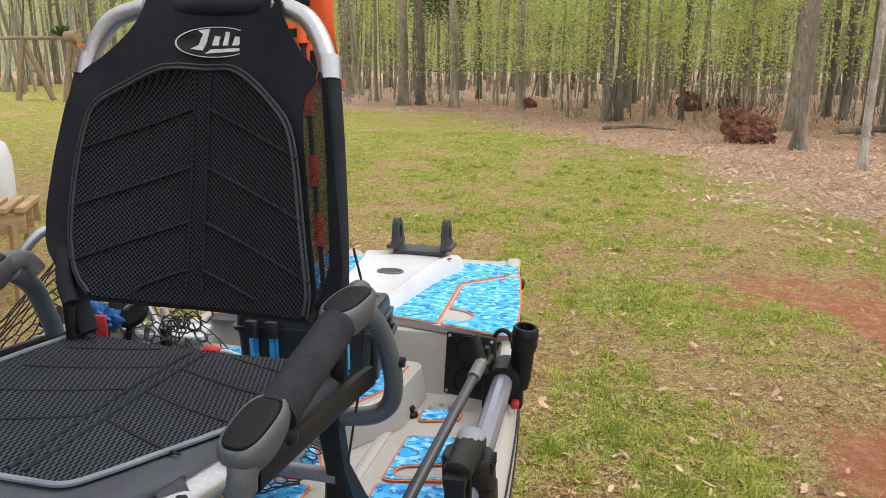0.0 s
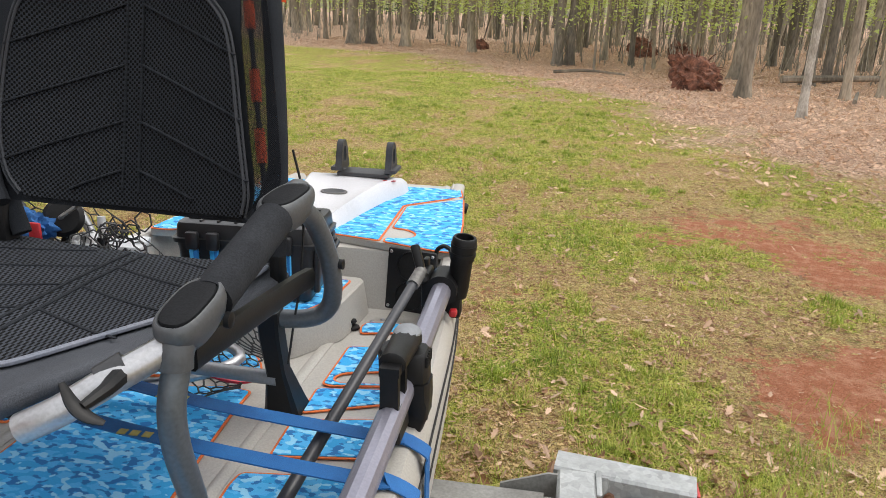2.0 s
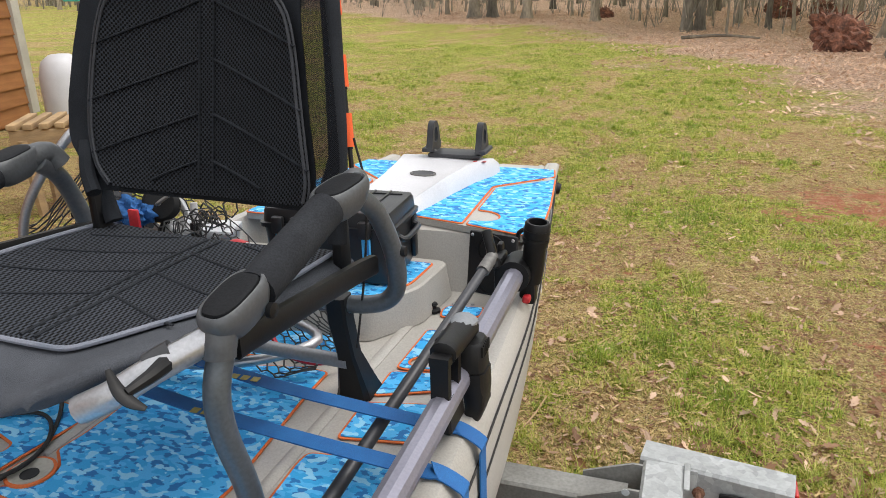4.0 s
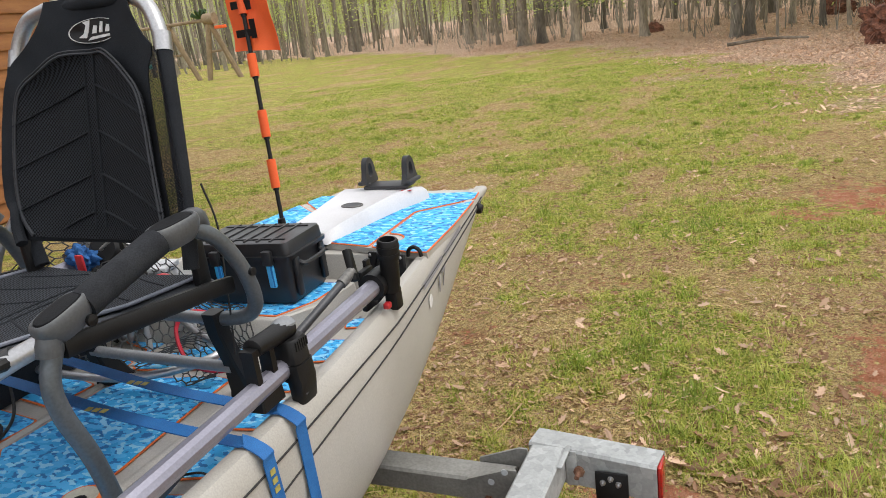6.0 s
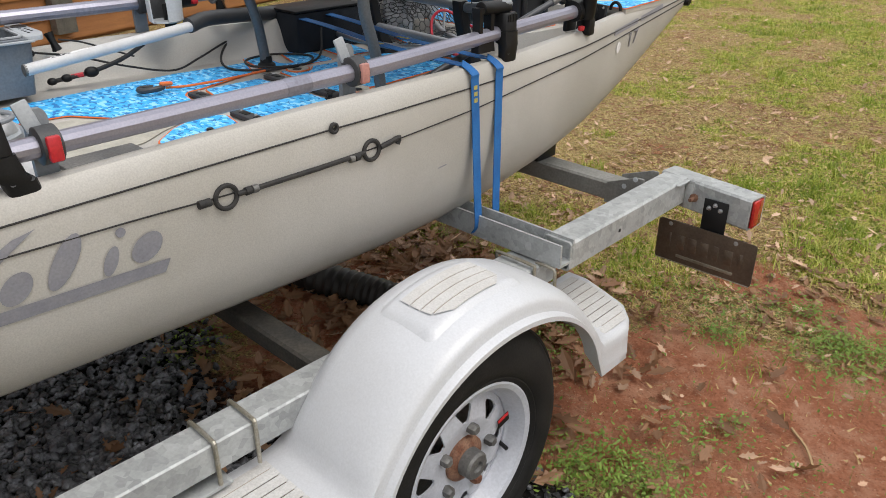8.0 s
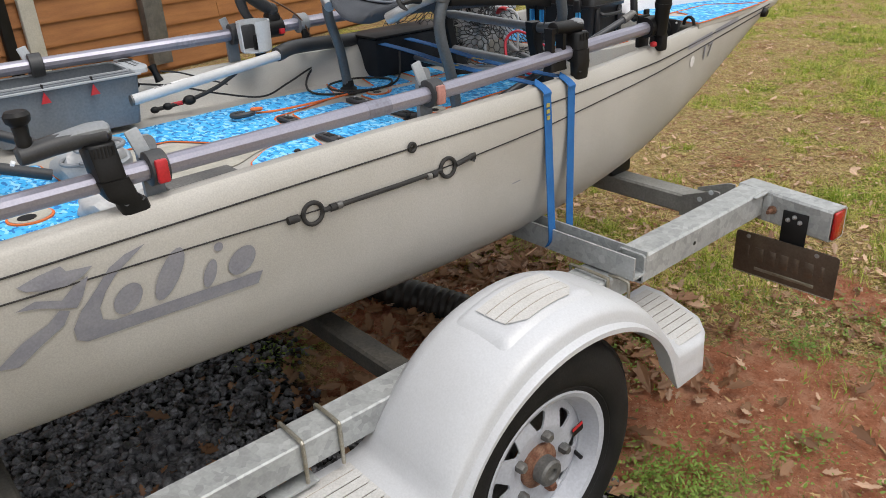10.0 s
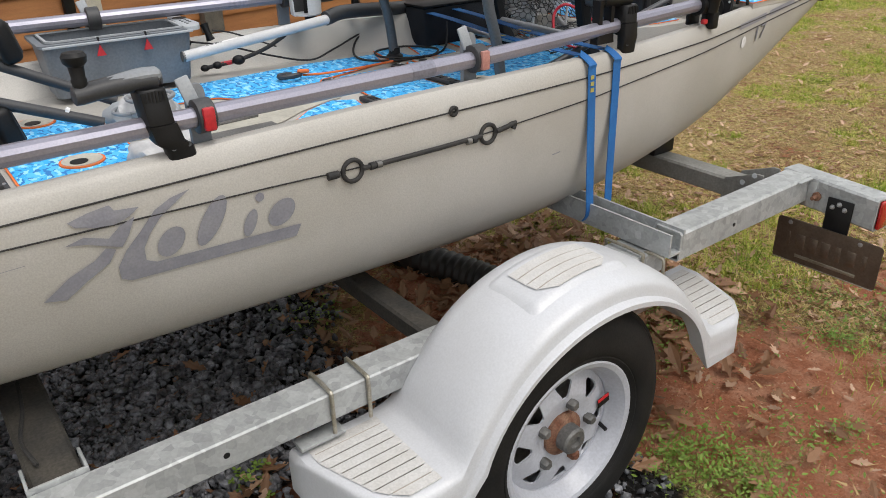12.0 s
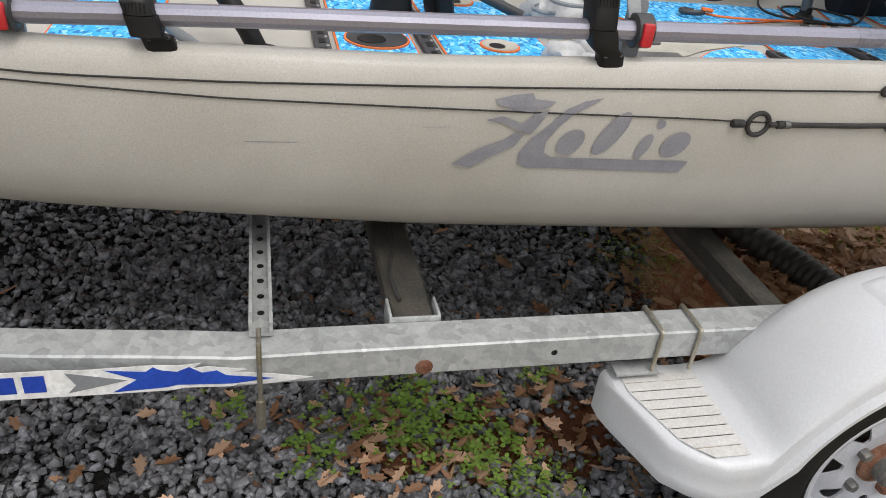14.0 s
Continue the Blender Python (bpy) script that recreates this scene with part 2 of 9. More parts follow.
YELLOWP = shader("yellow_print", (0.42, 0.36, 0.1), None, 20, 0.6)
WHITEP = shader("white_print", (0.75, 0.75, 0.75), (0.6, 0.6, 0.6), 30, 0.5)
BLUEP = shader("blue_vinyl", (0.02, 0.055, 0.36), (0.02, 0.07, 0.42), 12, 0.4)
LENS = shader("red_lens", (0.42, 0.015, 0.01), (0.3, 0.01, 0.01), 40, 0.15, 0, 0.1, 300, 0.2, coat=0.5)
PLATE = shader("bare_plate_metal", (0.2, 0.155, 0.12), (0.15, 0.115, 0.09), 14, 0.36, 0.75, 0.04, 160, 0.12)
POLE = shader("dark_pole", (0.04, 0.042, 0.048), (0.06, 0.062, 0.068), 14, 0.42, 0.2, 0.03, 220, 0.12)
PIPEB = shader("black_corrugated", (0.008, 0.008, 0.008), (0.02, 0.018, 0.016), 10, 0.5, 0, 0.05, 200, 0.2)
PINE = shader("weathered_wood", (0.42, 0.28, 0.14), (0.3, 0.2, 0.11), 6, 0.75, 0, 0.2, 90, 0.15, stretch=(1, 1, 6), rand=0.15)
SWING = shader("grey_play_wood", (0.3, 0.22, 0.14), (0.22, 0.16, 0.1), 5, 0.8, 0, 0.2, 60, 0.15)
BARK = shader("grey_bark", (0.33, 0.275, 0.205), (0.13, 0.11, 0.082), 1.6, 0.9, 0, 0.6, 22, 0.35, stretch=(1, 1, 0.25), rand=0.6)
BIRCH = shader("pale_bark", (0.52, 0.48, 0.42), (0.27, 0.235, 0.19), 5, 0.85, 0, 0.4, 30, 0.3, stretch=(1, 1, 0.6), rand=0.1)
BARKD = shader("dark_bark", (0.2, 0.172, 0.135), (0.09, 0.077, 0.06), 1.6, 0.9, 0, 0.6, 22, 0.35, stretch=(1, 1, 0.25), rand=0.5)
# far stems: haze of the distance put into the bark colour
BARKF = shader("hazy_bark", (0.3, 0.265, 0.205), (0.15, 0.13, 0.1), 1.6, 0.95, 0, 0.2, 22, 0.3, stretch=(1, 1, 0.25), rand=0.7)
CLAY = shader("red_clay_roots", (0.27, 0.115, 0.07), (0.09, 0.045, 0.032), 9, 0.95, 0, 0.8, 30, 0.4)


def leafy(name, c1, c2, through_c, rand=0.3):
    m = shader(name, c1, c2, 0.7, 0.6, 0, 0, 40, 0.1, rand=rand)
    n, l, b = nodes_of(m)
    tr = n.new("ShaderNodeBsdfTranslucent")
    tr.inputs[0].default_value = (*through_c, 1)
    mx = n.new("ShaderNodeMixShader")
    mx.inputs[0].default_value = 0.35
    l.new(b.outputs[0], mx.inputs[1])
    l.new(tr.outputs[0], mx.inputs[2])
    l.new(mx.outputs[0], n["Material Output"].inputs[0])
    return m


LEAF = leafy("spring_leaves", (0.46, 0.54, 0.16), (0.38, 0.45, 0.13), (0.55, 0.63, 0.17))
EVERGREEN = leafy("holly_leaves", (0.05, 0.1, 0.03), (0.03, 0.07, 0.02), (0.06, 0.1, 0.03))
def grass_mat():
    """Blades from dark green over yellow-green to straw, blade by blade and patch by patch."""
    m = leafy("lawn_grass", (0.2, 0.3, 0.03), (0.4, 0.4, 0.06), (0.3, 0.38, 0.04), 0.55)
    n, l, b = nodes_of(m)
    geo = n["Geometry"]
    ramp = n.new("ShaderNodeValToRGB")
    ramp.color_ramp.elements[0].color, ramp.color_ramp.elements[1].color = (0.1, 0.165, 0.022, 1), (0.74, 0.56, 0.31, 1)
    for at, c in ((0.2, (0.24, 0.33, 0.04, 1)), (0.45, (0.42, 0.45, 0.085, 1)), (0.72, (0.62, 0.52, 0.18, 1))):
        e = ramp.color_ramp.elements.new(at)
        e.color = c
    big = n.new("ShaderNodeTexNoise")
    big.inputs["Scale"].default_value = 2.2
    l.new(n["Texture Coordinate"].outputs["Object"], big.inputs["Vector"])
    dry = n.new("ShaderNodeAttribute")
    dry.attribute_name = "dry"
    add = n.new("ShaderNodeMath")
    add.operation = "MULTIPLY_ADD"
    l.new(geo.outputs["Random Per Island"], add.inputs[0])
    add.inputs[1].default_value = 0.42
    sub = n.new("ShaderNodeMapRange")
    sub.inputs[1].default_value, sub.inputs[2].default_value, sub.inputs[3].default_value, sub.inputs[4].default_value = 0.38, 0.62, -0.12, 0.16
    l.new(big.outputs["Fac"], sub.inputs[0])
    both = n.new("ShaderNodeMath")
    l.new(sub.outputs[0], both.inputs[0])
    l.new(dry.outputs["Fac"], both.inputs[1])
    l.new(both.outputs[0], add.inputs[2])
    l.new(add.outputs[0], ramp.inputs[0])
    l.new(ramp.outputs[0], n["Hue/Saturation/Value"].inputs["Color"])
    return m


GRASS = grass_mat()
STRAW = leafy("dry_straw", (0.6, 0.44, 0.2), (0.46, 0.31, 0.14), (0.4, 0.28, 0.12), 0.5)
WEED = leafy("weed_leaves", (0.22, 0.32, 0.05), (0.13, 0.22, 0.035), (0.22, 0.32, 0.05), 0.5)
LITTER = leafy("dead_leaves", (0.78, 0.56, 0.4), (0.5, 0.31, 0.2), (0.55, 0.36, 0.23), 0.75)
BROWNLEAF = leafy("brown_leaves", (0.36, 0.205, 0.11), (0.2, 0.1, 0.052), (0.3, 0.15, 0.07), 0.6)
STONE = shader("dark_gravel", (0.135, 0.138, 0.15), (0.016, 0.0165, 0.018), 30, 0.5, 0, 0.3, 140, 0.25, rand=0.85)


def galvanised():
    m = shader("galvanised_steel", (0.5, 0.515, 0.515), (0.41, 0.425, 0.425), 9, 0.5, 0.3, 0.05, 140, 0.08)
    n, l, b = nodes_of(m)
    co = n["Texture Coordinate"]
    v = n.new("ShaderNodeTexVoronoi")
    v.inputs["Scale"].default_value = 55
    l.new(co.outputs["Object"], v.inputs["Vector"])
    hsv = n["Hue/Saturation/Value"]
    src = hsv.inputs["Color"].links[0].from_socket
    mx = n.new("ShaderNodeMix")
    mx.data_type, mx.blend_type = "RGBA", "MULTIPLY"
    mx.inputs[0].default_value = 0.35
    bw = n.new("ShaderNodeRGBToBW")
    l.new(v.outputs["Color"], bw.inputs[0])
    l.new(src, mx.inputs[6])
    l.new(bw.outputs[0], mx.inputs[7])
    l.new(mx.outputs[2], hsv.inputs["Color"])
    return m


GALV = galvanised()


def camo():
    """Blue printed foam: four blues in small blocky patches."""
    m = shader("blue_camo_foam", (0.03, 0.25, 0.6), None, 10, 0.78, 0, 0.12, 500, 0.06)
    n, l, b = nodes_of(m)
    co = n["Texture Coordinate"]
    mp = n.new("ShaderNodeMapping")
    mp.inputs["Scale"].default_value = (1.0, 1.55, 0.05)
    l.new(co.outputs["Object"], mp.inputs["Vector"])
    snap = n.new("ShaderNodeVectorMath")
    snap.operation = "SNAP"
    snap.inputs[1].default_value = (0.0016, 0.0016, 0.0016)
    l.new(mp.outputs[0], snap.inputs[0])
    cols = []
    for i, (sc, edge) in enumerate(((38, 0.5), (50, 0.57), (44, 0.59))):
        no = n.new("ShaderNodeTexNoise")
        no.inputs["Scale"].default_value, no.inputs["Detail"].default_value = sc, 1.0
        off = n.new("ShaderNodeVectorMath")
        off.inputs[1].default_value = (3.1 * i, 1.7 * i, 0)
        l.new(snap.outputs[0], off.inputs[0])
        l.new(off.outputs[0], no.inputs["Vector"])
        gt = n.new("ShaderNodeMath")
        gt.operation = "GREATER_THAN"
        gt.inputs[1].default_value = edge
        l.new(no.outputs["Fac"], gt.inputs[0])
        cols.append(gt)
    prev = None
    for gt, c in zip(cols, ((0.03, 0.37, 0.76), (0.014, 0.17, 0.48), (0.28, 0.63, 0.88))):
        mx = n.new("ShaderNodeMix")
        mx.data_type = "RGBA"
        l.new(gt.outputs[0], mx.inputs[0])
        if prev:
            l.new(prev.outputs[2], mx.inputs[6])
        else:
            mx.inputs[6].default_value = (0.08, 0.46, 0.85, 1)
        mx.inputs[7].default_value = (*c, 1)
        prev = mx
    l.new(prev.outputs[2], n["Hue/Saturation/Value"].inputs["Color"])
    return m


CAMO = camo()


def holes_of(n, l, co, px=0.0036, pz=0.0046):
    """Staggered rows of small holes: high inside a hole."""
    sep = n.new("ShaderNodeSeparateXYZ")
    l.new(co.outputs["Object"], sep.inputs[0])

    def op(kind, a, b=None):
        t = n.new("ShaderNodeMath")
        t.operation = kind
        for i, v in enumerate((a, b)):
            if isinstance(v, float):
                t.inputs[i].default_value = v
            elif v is not None:
                l.new(v, t.inputs[i])
        return t.outputs[0]
    u = op("COSINE", op("MULTIPLY", sep.outputs[0], math.pi / px))
    w = op("COSINE", op("MULTIPLY", op("ADD", sep.outputs[1], sep.outputs[2]), math.pi / pz))
    return op("MULTIPLY", u, w)


def sheer():
    """Thin dark mesh that lets some of what lies behind show."""
    m = shader("sheer_black_mesh", (0.01, 0.011, 0.014), (0.016, 0.0175, 0.021), 12, 0.9, 0, 0.2, 900, 0.3, spec=0.2)
    n, l, b = nodes_of(m)
    hole = holes_of(n, l, n["Texture Coordinate"], 0.0016, 0.0016)
    gt = n.new("ShaderNodeMapRange")
    gt.inputs[1].default_value, gt.inputs[2].default_value = -0.2, 0.1
    gt.inputs[4].default_value = 0.6
    l.new(hole, gt.inputs[0])
    tr = n.new("ShaderNodeBsdfTransparent")
    mx = n.new("ShaderNodeMixShader")
    l.new(gt.outputs[0], mx.inputs[0])
    l.new(b.outputs[0], mx.inputs[1])
    l.new(tr.outputs[0], mx.inputs[2])
    l.new(mx.outputs[0], n["Material Output"].inputs[0])
    return m


SHEER = sheer()


def meshcloth(name, px=0.0036, pz=0.0046, lift=1.0):
    """Black spacer mesh: rows of small dark holes."""
    m = shader(name, (0.021 * lift, 0.024 * lift, 0.03 * lift), (0.028 * lift, 0.031 * lift, 0.038 * lift), 8, 0.85, 0, 0.2, 600, 0.1, spec=0.2)
    n, l, b = nodes_of(m)
    co = n["Texture Coordinate"]
    hole = holes_of(n, l, co, px, pz)
    mr = n.new("ShaderNodeMapRange")
    mr.inputs[1].default_value, mr.inputs[2].default_value = -0.15, 0.25
    mr.inputs[3].default_value, mr.inputs[4].default_value = 2.0, 0.03
    l.new(hole, mr.inputs[0])
    hsv = n["Hue/Saturation/Value"]
    l.new(mr.outputs[0], hsv.inputs["Value"])
    bp = n["Bump"]
    bp.inputs["Strength"].default_value = 0.5
    l.new(mr.outputs[0], bp.inputs["Height"])
    return m


MESHC = meshcloth("black_spacer_mesh", lift=0.52)
MESHS = meshcloth("seat_spacer_mesh", 0.0036, 0.0092, 0.95)


def siding_mat():
    m = shader("stained_wood_siding", (0.31, 0.13, 0.04), (0.235, 0.092, 0.028), 2.2, 0.6, 0, 0.12, 60, 0.12, stretch=(1, 1, 8), rand=0.12)
    return m


SIDING = siding_mat()


# ---- ground: where soil lies bare, where grass is thick, where gravel lies ----
BARE = ((1.95, 5.45, 0.95, 0.65, 0.62), (1.3, 5.1, 0.5, 0.3, 0.5), (2.6, 4.6, 0.7, 0.5, 0.6), (1.75, 3.1, 0.4, 0.4, 0.75), (2.3, 3.3, 0.6, 0.5, 0.7),
        (1.1, 1.25, 0.38, 0.34, 1.0), (1.4, 1.3, 0.4, 0.36, 1.1), (0.76, 1.0, 0.26, 0.4, 1.05), (1.3, 0.85, 0.34, 0.3, 0.9), (0.78, 1.98, 0.2, 0.16, 0.8), (1.05, 1.9, 0.28, 0.16, 0.7),
        (1.5, 1.8, 0.35, 0.2, 0.75), (-0.2, 3.2, 0.6, 0.5, 0.3), (0.5, 3.9, 0.6, 0.4, 0.3), (1.6, 7.7, 0.7, 0.4, 0.35),
        (0.1, 0.75, 0.75, 0.55, 0.85), (0.42, -0.18, 0.16, 0.14, 1.0), (0.44, -0.42, 0.16, 0.12, 0.9), (0.44, -0.64, 0.13, 0.14, 0.75))
THICK = ((0.75, 5.3, 0.5, 0.5), (0.2, 7.2, 0.8, 0.9), (0.9, 2.65, 0.35, 0.25), (0.45, 1.75, 0.4, 0.35), (1.5, 4.1, 0.35, 0.3), (1.2, 3.0, 0.4, 0.25), (1.35, 2.25, 0.3, 0.14), (0.45, 2.6, 0.3, 0.25), (-1.6, 15.5, 2.6, 1.2), (1.2, 10.6, 1.3, 0.8))


def patches(table, x, y):
    """How far inside the nearest of some soft ovals a place lies."""
    v = 0.0
    for row in table:
        d = ((x - row[0]) / row[2]) ** 2 + ((y - row[1]) / row[3]) ** 2
        if d < 4:
            v = max(v, (row[4] if len(row) > 4 else 1.0) * math.exp(-d * 0.8))
    return v


def soil_at(x, y):
    return patches(BARE, x, y) + 0.22 * noise.noise((x * 2.1, y * 2.1, 11)) + 0.14 * noise.noise((x * 6.3, y * 6.3, 12)) + 0.16 * noise.noise((x * 0.6, y * 0.6, 13))


def lush_at(x, y):
    n = 0.42 * noise.noise((x * 0.9, y * 0.9, 9)) + 0.34 * noise.noise((x * 2.6, y * 2.6, 2)) + 0.3 * noise.noise((x * 7.0, y * 7.0, 3)) + 0.2 * noise.noise((x * 17, y * 17, 5))
    return 0.44 + 1.25 * n + 0.18 * patches(THICK, x, y) - 0.55 * max(0.0, soil_at(x, y) - 0.12) + 0.16 * min(1, max(0, (y - 5) / 8)) - 0.1 * min(1, max(0, (5 - y) / 2))


def bed_at(x, y):
    """Below nought inside the gravel bed."""
    return max(y - 0.35 - 0.16 * min(1, max(0, (x - 0.5) / 0.3)), x - 1.35) + 0.3 * noise.noise((x * 1.2, y * 1.2, 1)) + 0.12 * noise.noise((x * 5, y * 5, 8)) + 1.3 * noise.noise((x * 0.55, y * 0.55, 17)) * min(1, max(0, math.hypot(x - 0.4, y + 0.1) - 1.3) / 1.2)


def wood_at(x, y):
    """Above nought where leaf litter covers the ground."""
    return max(y - 24 + 0.8 * min(0, x + 6), (y - 15.1 + 2.4 * x) * 0.385) + 1.7 * noise.noise((x * 0.5, y * 0.5, 6)) + 0.7 * noise.noise((x * 1.9, y * 1.9, 4))


def ground_mat():
    """Lawn, bare red soil, leaf litter under the trees and a dark gravel bed, by place."""
    m = bpy.data.materials.new("ground")
    m.use_nodes = True
    n, l, b = nodes_of(m)
    geo = n.new("ShaderNodeNewGeometry")

    def field(name):
        t = n.new("ShaderNodeAttribute")
        t.attribute_name = name
        return t.outputs["Fac"]

    def noise_at(scale, detail=5.0, rough=0.6):
        t = n.new("ShaderNodeTexNoise")
        t.inputs["Scale"].default_value, t.inputs["Detail"].default_value, t.inputs["Roughness"].default_value = scale, detail, rough
        l.new(geo.outputs["Position"], t.inputs["Vector"])
        return t.outputs["Fac"]

    def math_of(op, a, c=None):
        t = n.new("ShaderNodeMath")
        t.operation = op
        for i, v in enumerate((a, c)):
            if v is None:
                continue
            if isinstance(v, (int, float)):
                t.inputs[i].default_value = v
            else:
                l.new(v, t.inputs[i])
        return t.outputs[0]

    def step(v, lo, hi):
        t = n.new("ShaderNodeMapRange")
        t.interpolation_type = "SMOOTHSTEP"
        t.inputs[1].default_value, t.inputs[2].default_value = lo, hi
        l.new(v, t.inputs[0])
        return t.outputs[0]

    def mix(f, a, c):
        t = n.new("ShaderNodeMix")
        t.data_type = "RGBA"
        l.new(f, t.inputs[0])
        for i, v in ((6, a), (7, c)):
            if isinstance(v, tuple):
                t.inputs[i].default_value = (*v, 1)
            else:
                l.new(v, t.inputs[i])
        return t.outputs[2]

    def rough(v, *amps):
        """A field with its edge broken up."""
        for sc, a in amps:
            v = math_of("ADD", v, math_of("MULTIPLY", math_of("SUBTRACT", noise_at(sc, 4, 0.65), 0.5), a))
        return v

    fine, grain, mid = noise_at(75, 5, 0.7), noise_at(170, 3, 0.6), noise_at(5.0, 5, 0.6)
    # dead thatch between the grass
    thatch = mix(step(fine, 0.4, 0.6), (0.66, 0.5, 0.21), (0.4, 0.27, 0.115))
    thatch = mix(step(grain, 0.52, 0.6), thatch, (0.13, 0.085, 0.045))
    thatch = mix(step(noise_at(120, 3, 0.6), 0.58, 0.66), thatch, (0.74, 0.62, 0.38))
    thatch = mix(step(noise_at(2.2, 4, 0.6), 0.54, 0.7), thatch, mix(step(fine, 0.42, 0.58), (0.45, 0.25, 0.13), (0.22, 0.115, 0.058)))
    # living grass seen from above
    grass = mix(step(mid, 0.36, 0.62), (0.42, 0.47, 0.06), (0.63, 0.56, 0.14))
    grass = mix(step(noise_at(11, 4, 0.7), 0.48, 0.6), grass, (0.22, 0.27, 0.035))
    # dark gaps: shade between the blades put into the colour
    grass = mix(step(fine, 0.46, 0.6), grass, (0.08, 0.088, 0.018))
    grass = mix(step(noise_at(140, 3, 0.6), 0.57, 0.66), grass, (0.55, 0.55, 0.16))
    lawn = mix(step(rough(field("lush"), (16, 0.5), (60, 0.55)), 0.42, 0.56), thatch, grass)
    soil = mix(step(fine, 0.35, 0.7), (0.5, 0.2, 0.11), (0.36, 0.135, 0.07))
    soil = mix(step(noise_at(9, 5, 0.7), 0.45, 0.62), soil, (0.56, 0.275, 0.17))
    soil = mix(step(grain, 0.61, 0.7), soil, (0.2, 0.08, 0.045))
    soil = mix(step(noise_at(110, 3, 0.6), 0.62, 0.7), soil, (0.6, 0.4, 0.26))
    # clumps: shade of the hollows painted dark, crowns painted paler
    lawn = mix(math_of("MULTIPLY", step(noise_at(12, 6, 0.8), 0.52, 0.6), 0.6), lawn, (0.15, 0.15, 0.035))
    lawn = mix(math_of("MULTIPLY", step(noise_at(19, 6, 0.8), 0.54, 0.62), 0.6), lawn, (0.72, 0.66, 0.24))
    # crumbs of soil and dead leaf between the blades
    crumbs = math_of("MULTIPLY", step(noise_at(23, 4, 0.7), 0.52, 0.6), step(noise_at(1.6, 3, 0.6), 0.38, 0.52))
    lawn = mix(crumbs, lawn, mix(step(fine, 0.42, 0.6), (0.45, 0.26, 0.16), (0.23, 0.1, 0.06)))
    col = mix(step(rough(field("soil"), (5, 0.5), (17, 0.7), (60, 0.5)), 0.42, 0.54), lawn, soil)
    # leaf litter: pale leaves, the shade in the gaps painted dark
    wood = mix(step(noise_at(16, 5, 0.8), 0.42, 0.58), (0.7, 0.5, 0.36), (0.45, 0.28, 0.19))
    wood = mix(step(noise_at(38, 4, 0.7), 0.5, 0.6), wood, (0.1, 0.06, 0.04))
    wood = mix(step(noise_at(60, 3, 0.6), 0.58, 0.66), wood, (0.84, 0.69, 0.55))
    col = mix(step(rough(field("wood"), (3, 2.0), (14, 1.6)), -0.5, 0.7), col, wood)
    # near-black grit: the shade between the stones is put into its colour
    shaded_grit = mix(step(noise_at(60, 4, 0.7), 0.4, 0.6), (0.008, 0.008, 0.008), (0.026, 0.025, 0.024))
    shaded_grit = mix(step(noise_at(48, 2, 0.5), 0.56, 0.6), shaded_grit, (0.1, 0.1, 0.106))
    col = mix(step(rough(field("bed"), (20, -0.2)), 0.06, -0.04), col, mix(step(rough(field("soil"), (14, 0.35), (60, 0.35)), 0.42, 0.6), shaded_grit, (0.17, 0.07, 0.036)))
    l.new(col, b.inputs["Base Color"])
    b.inputs["Roughness"].default_value = 0.95
    b.inputs["Specular IOR Level"].default_value = 0.15
    bp = n.new("ShaderNodeBump")
    bp.inputs["Strength"].default_value, bp.inputs["Distance"].default_value = 1.0, 0.05
    l.new(math_of("ADD", math_of("ADD", noise_at(30, 6, 0.75), math_of("MULTIPLY", mid, 0.6)), math_of("MULTIPLY", grain, 0.25)), bp.inputs["Height"])
    l.new(bp.outputs[0], b.inputs["Normal"])
    return m


GROUND = ground_mat()


def ground_z(x, y):
    d = math.hypot(x - 0.5, y - 1)
    return 0.012 * noise.noise((x * 1.7, y * 1.7, 0)) + 0.03 * noise.noise((x * 0.35, y * 0.35, 3)) * min(1, d / 4) + (0.2 * noise.noise((x * 0.07, y * 0.07, 7)) * min(1, max(0, d - 8) / 10))


def build_ground():
    """One sheet to the horizon, finest where the camera stands."""
    k = 200
    ax = [math.sinh(8.0 * (i / k)) / math.sinh(8.0) * 1500 for i in range(-k, k + 1)]
    w = len(ax)
    pts = [(0.5 + u, 2.0 + v, ground_z(0.5 + u, 2.0 + v)) for v in ax for u in ax]
    quads = [(r * w + c, r * w + c + 1, (r + 1) * w + c + 1, (r + 1) * w + c) for r in range(w - 1) for c in range(w - 1)]
    me = bpy.data.meshes.new("ground")
    me.from_pydata(pts, [], quads)
    me.polygons.foreach_set("use_smooth", [True] * len(quads))
    for name, f in (("soil", soil_at), ("lush", lush_at), ("bed", bed_at), ("wood", wood_at)):
        at = me.attributes.new(name, "FLOAT", "POINT")
        at.data.foreach_set("value", [f(x, y) if -45 < x < 45 and -25 < y < 60 else (1.0 if name == "bed" else f(x, y) if name == "wood" else 0.0) for x, y, z in pts])
    me.materials.append(GROUND)
    return tagged(new("ground", me), "patchy spring lawn with bare red clay and leaf litter", "ground", kind="structure")


build_ground()

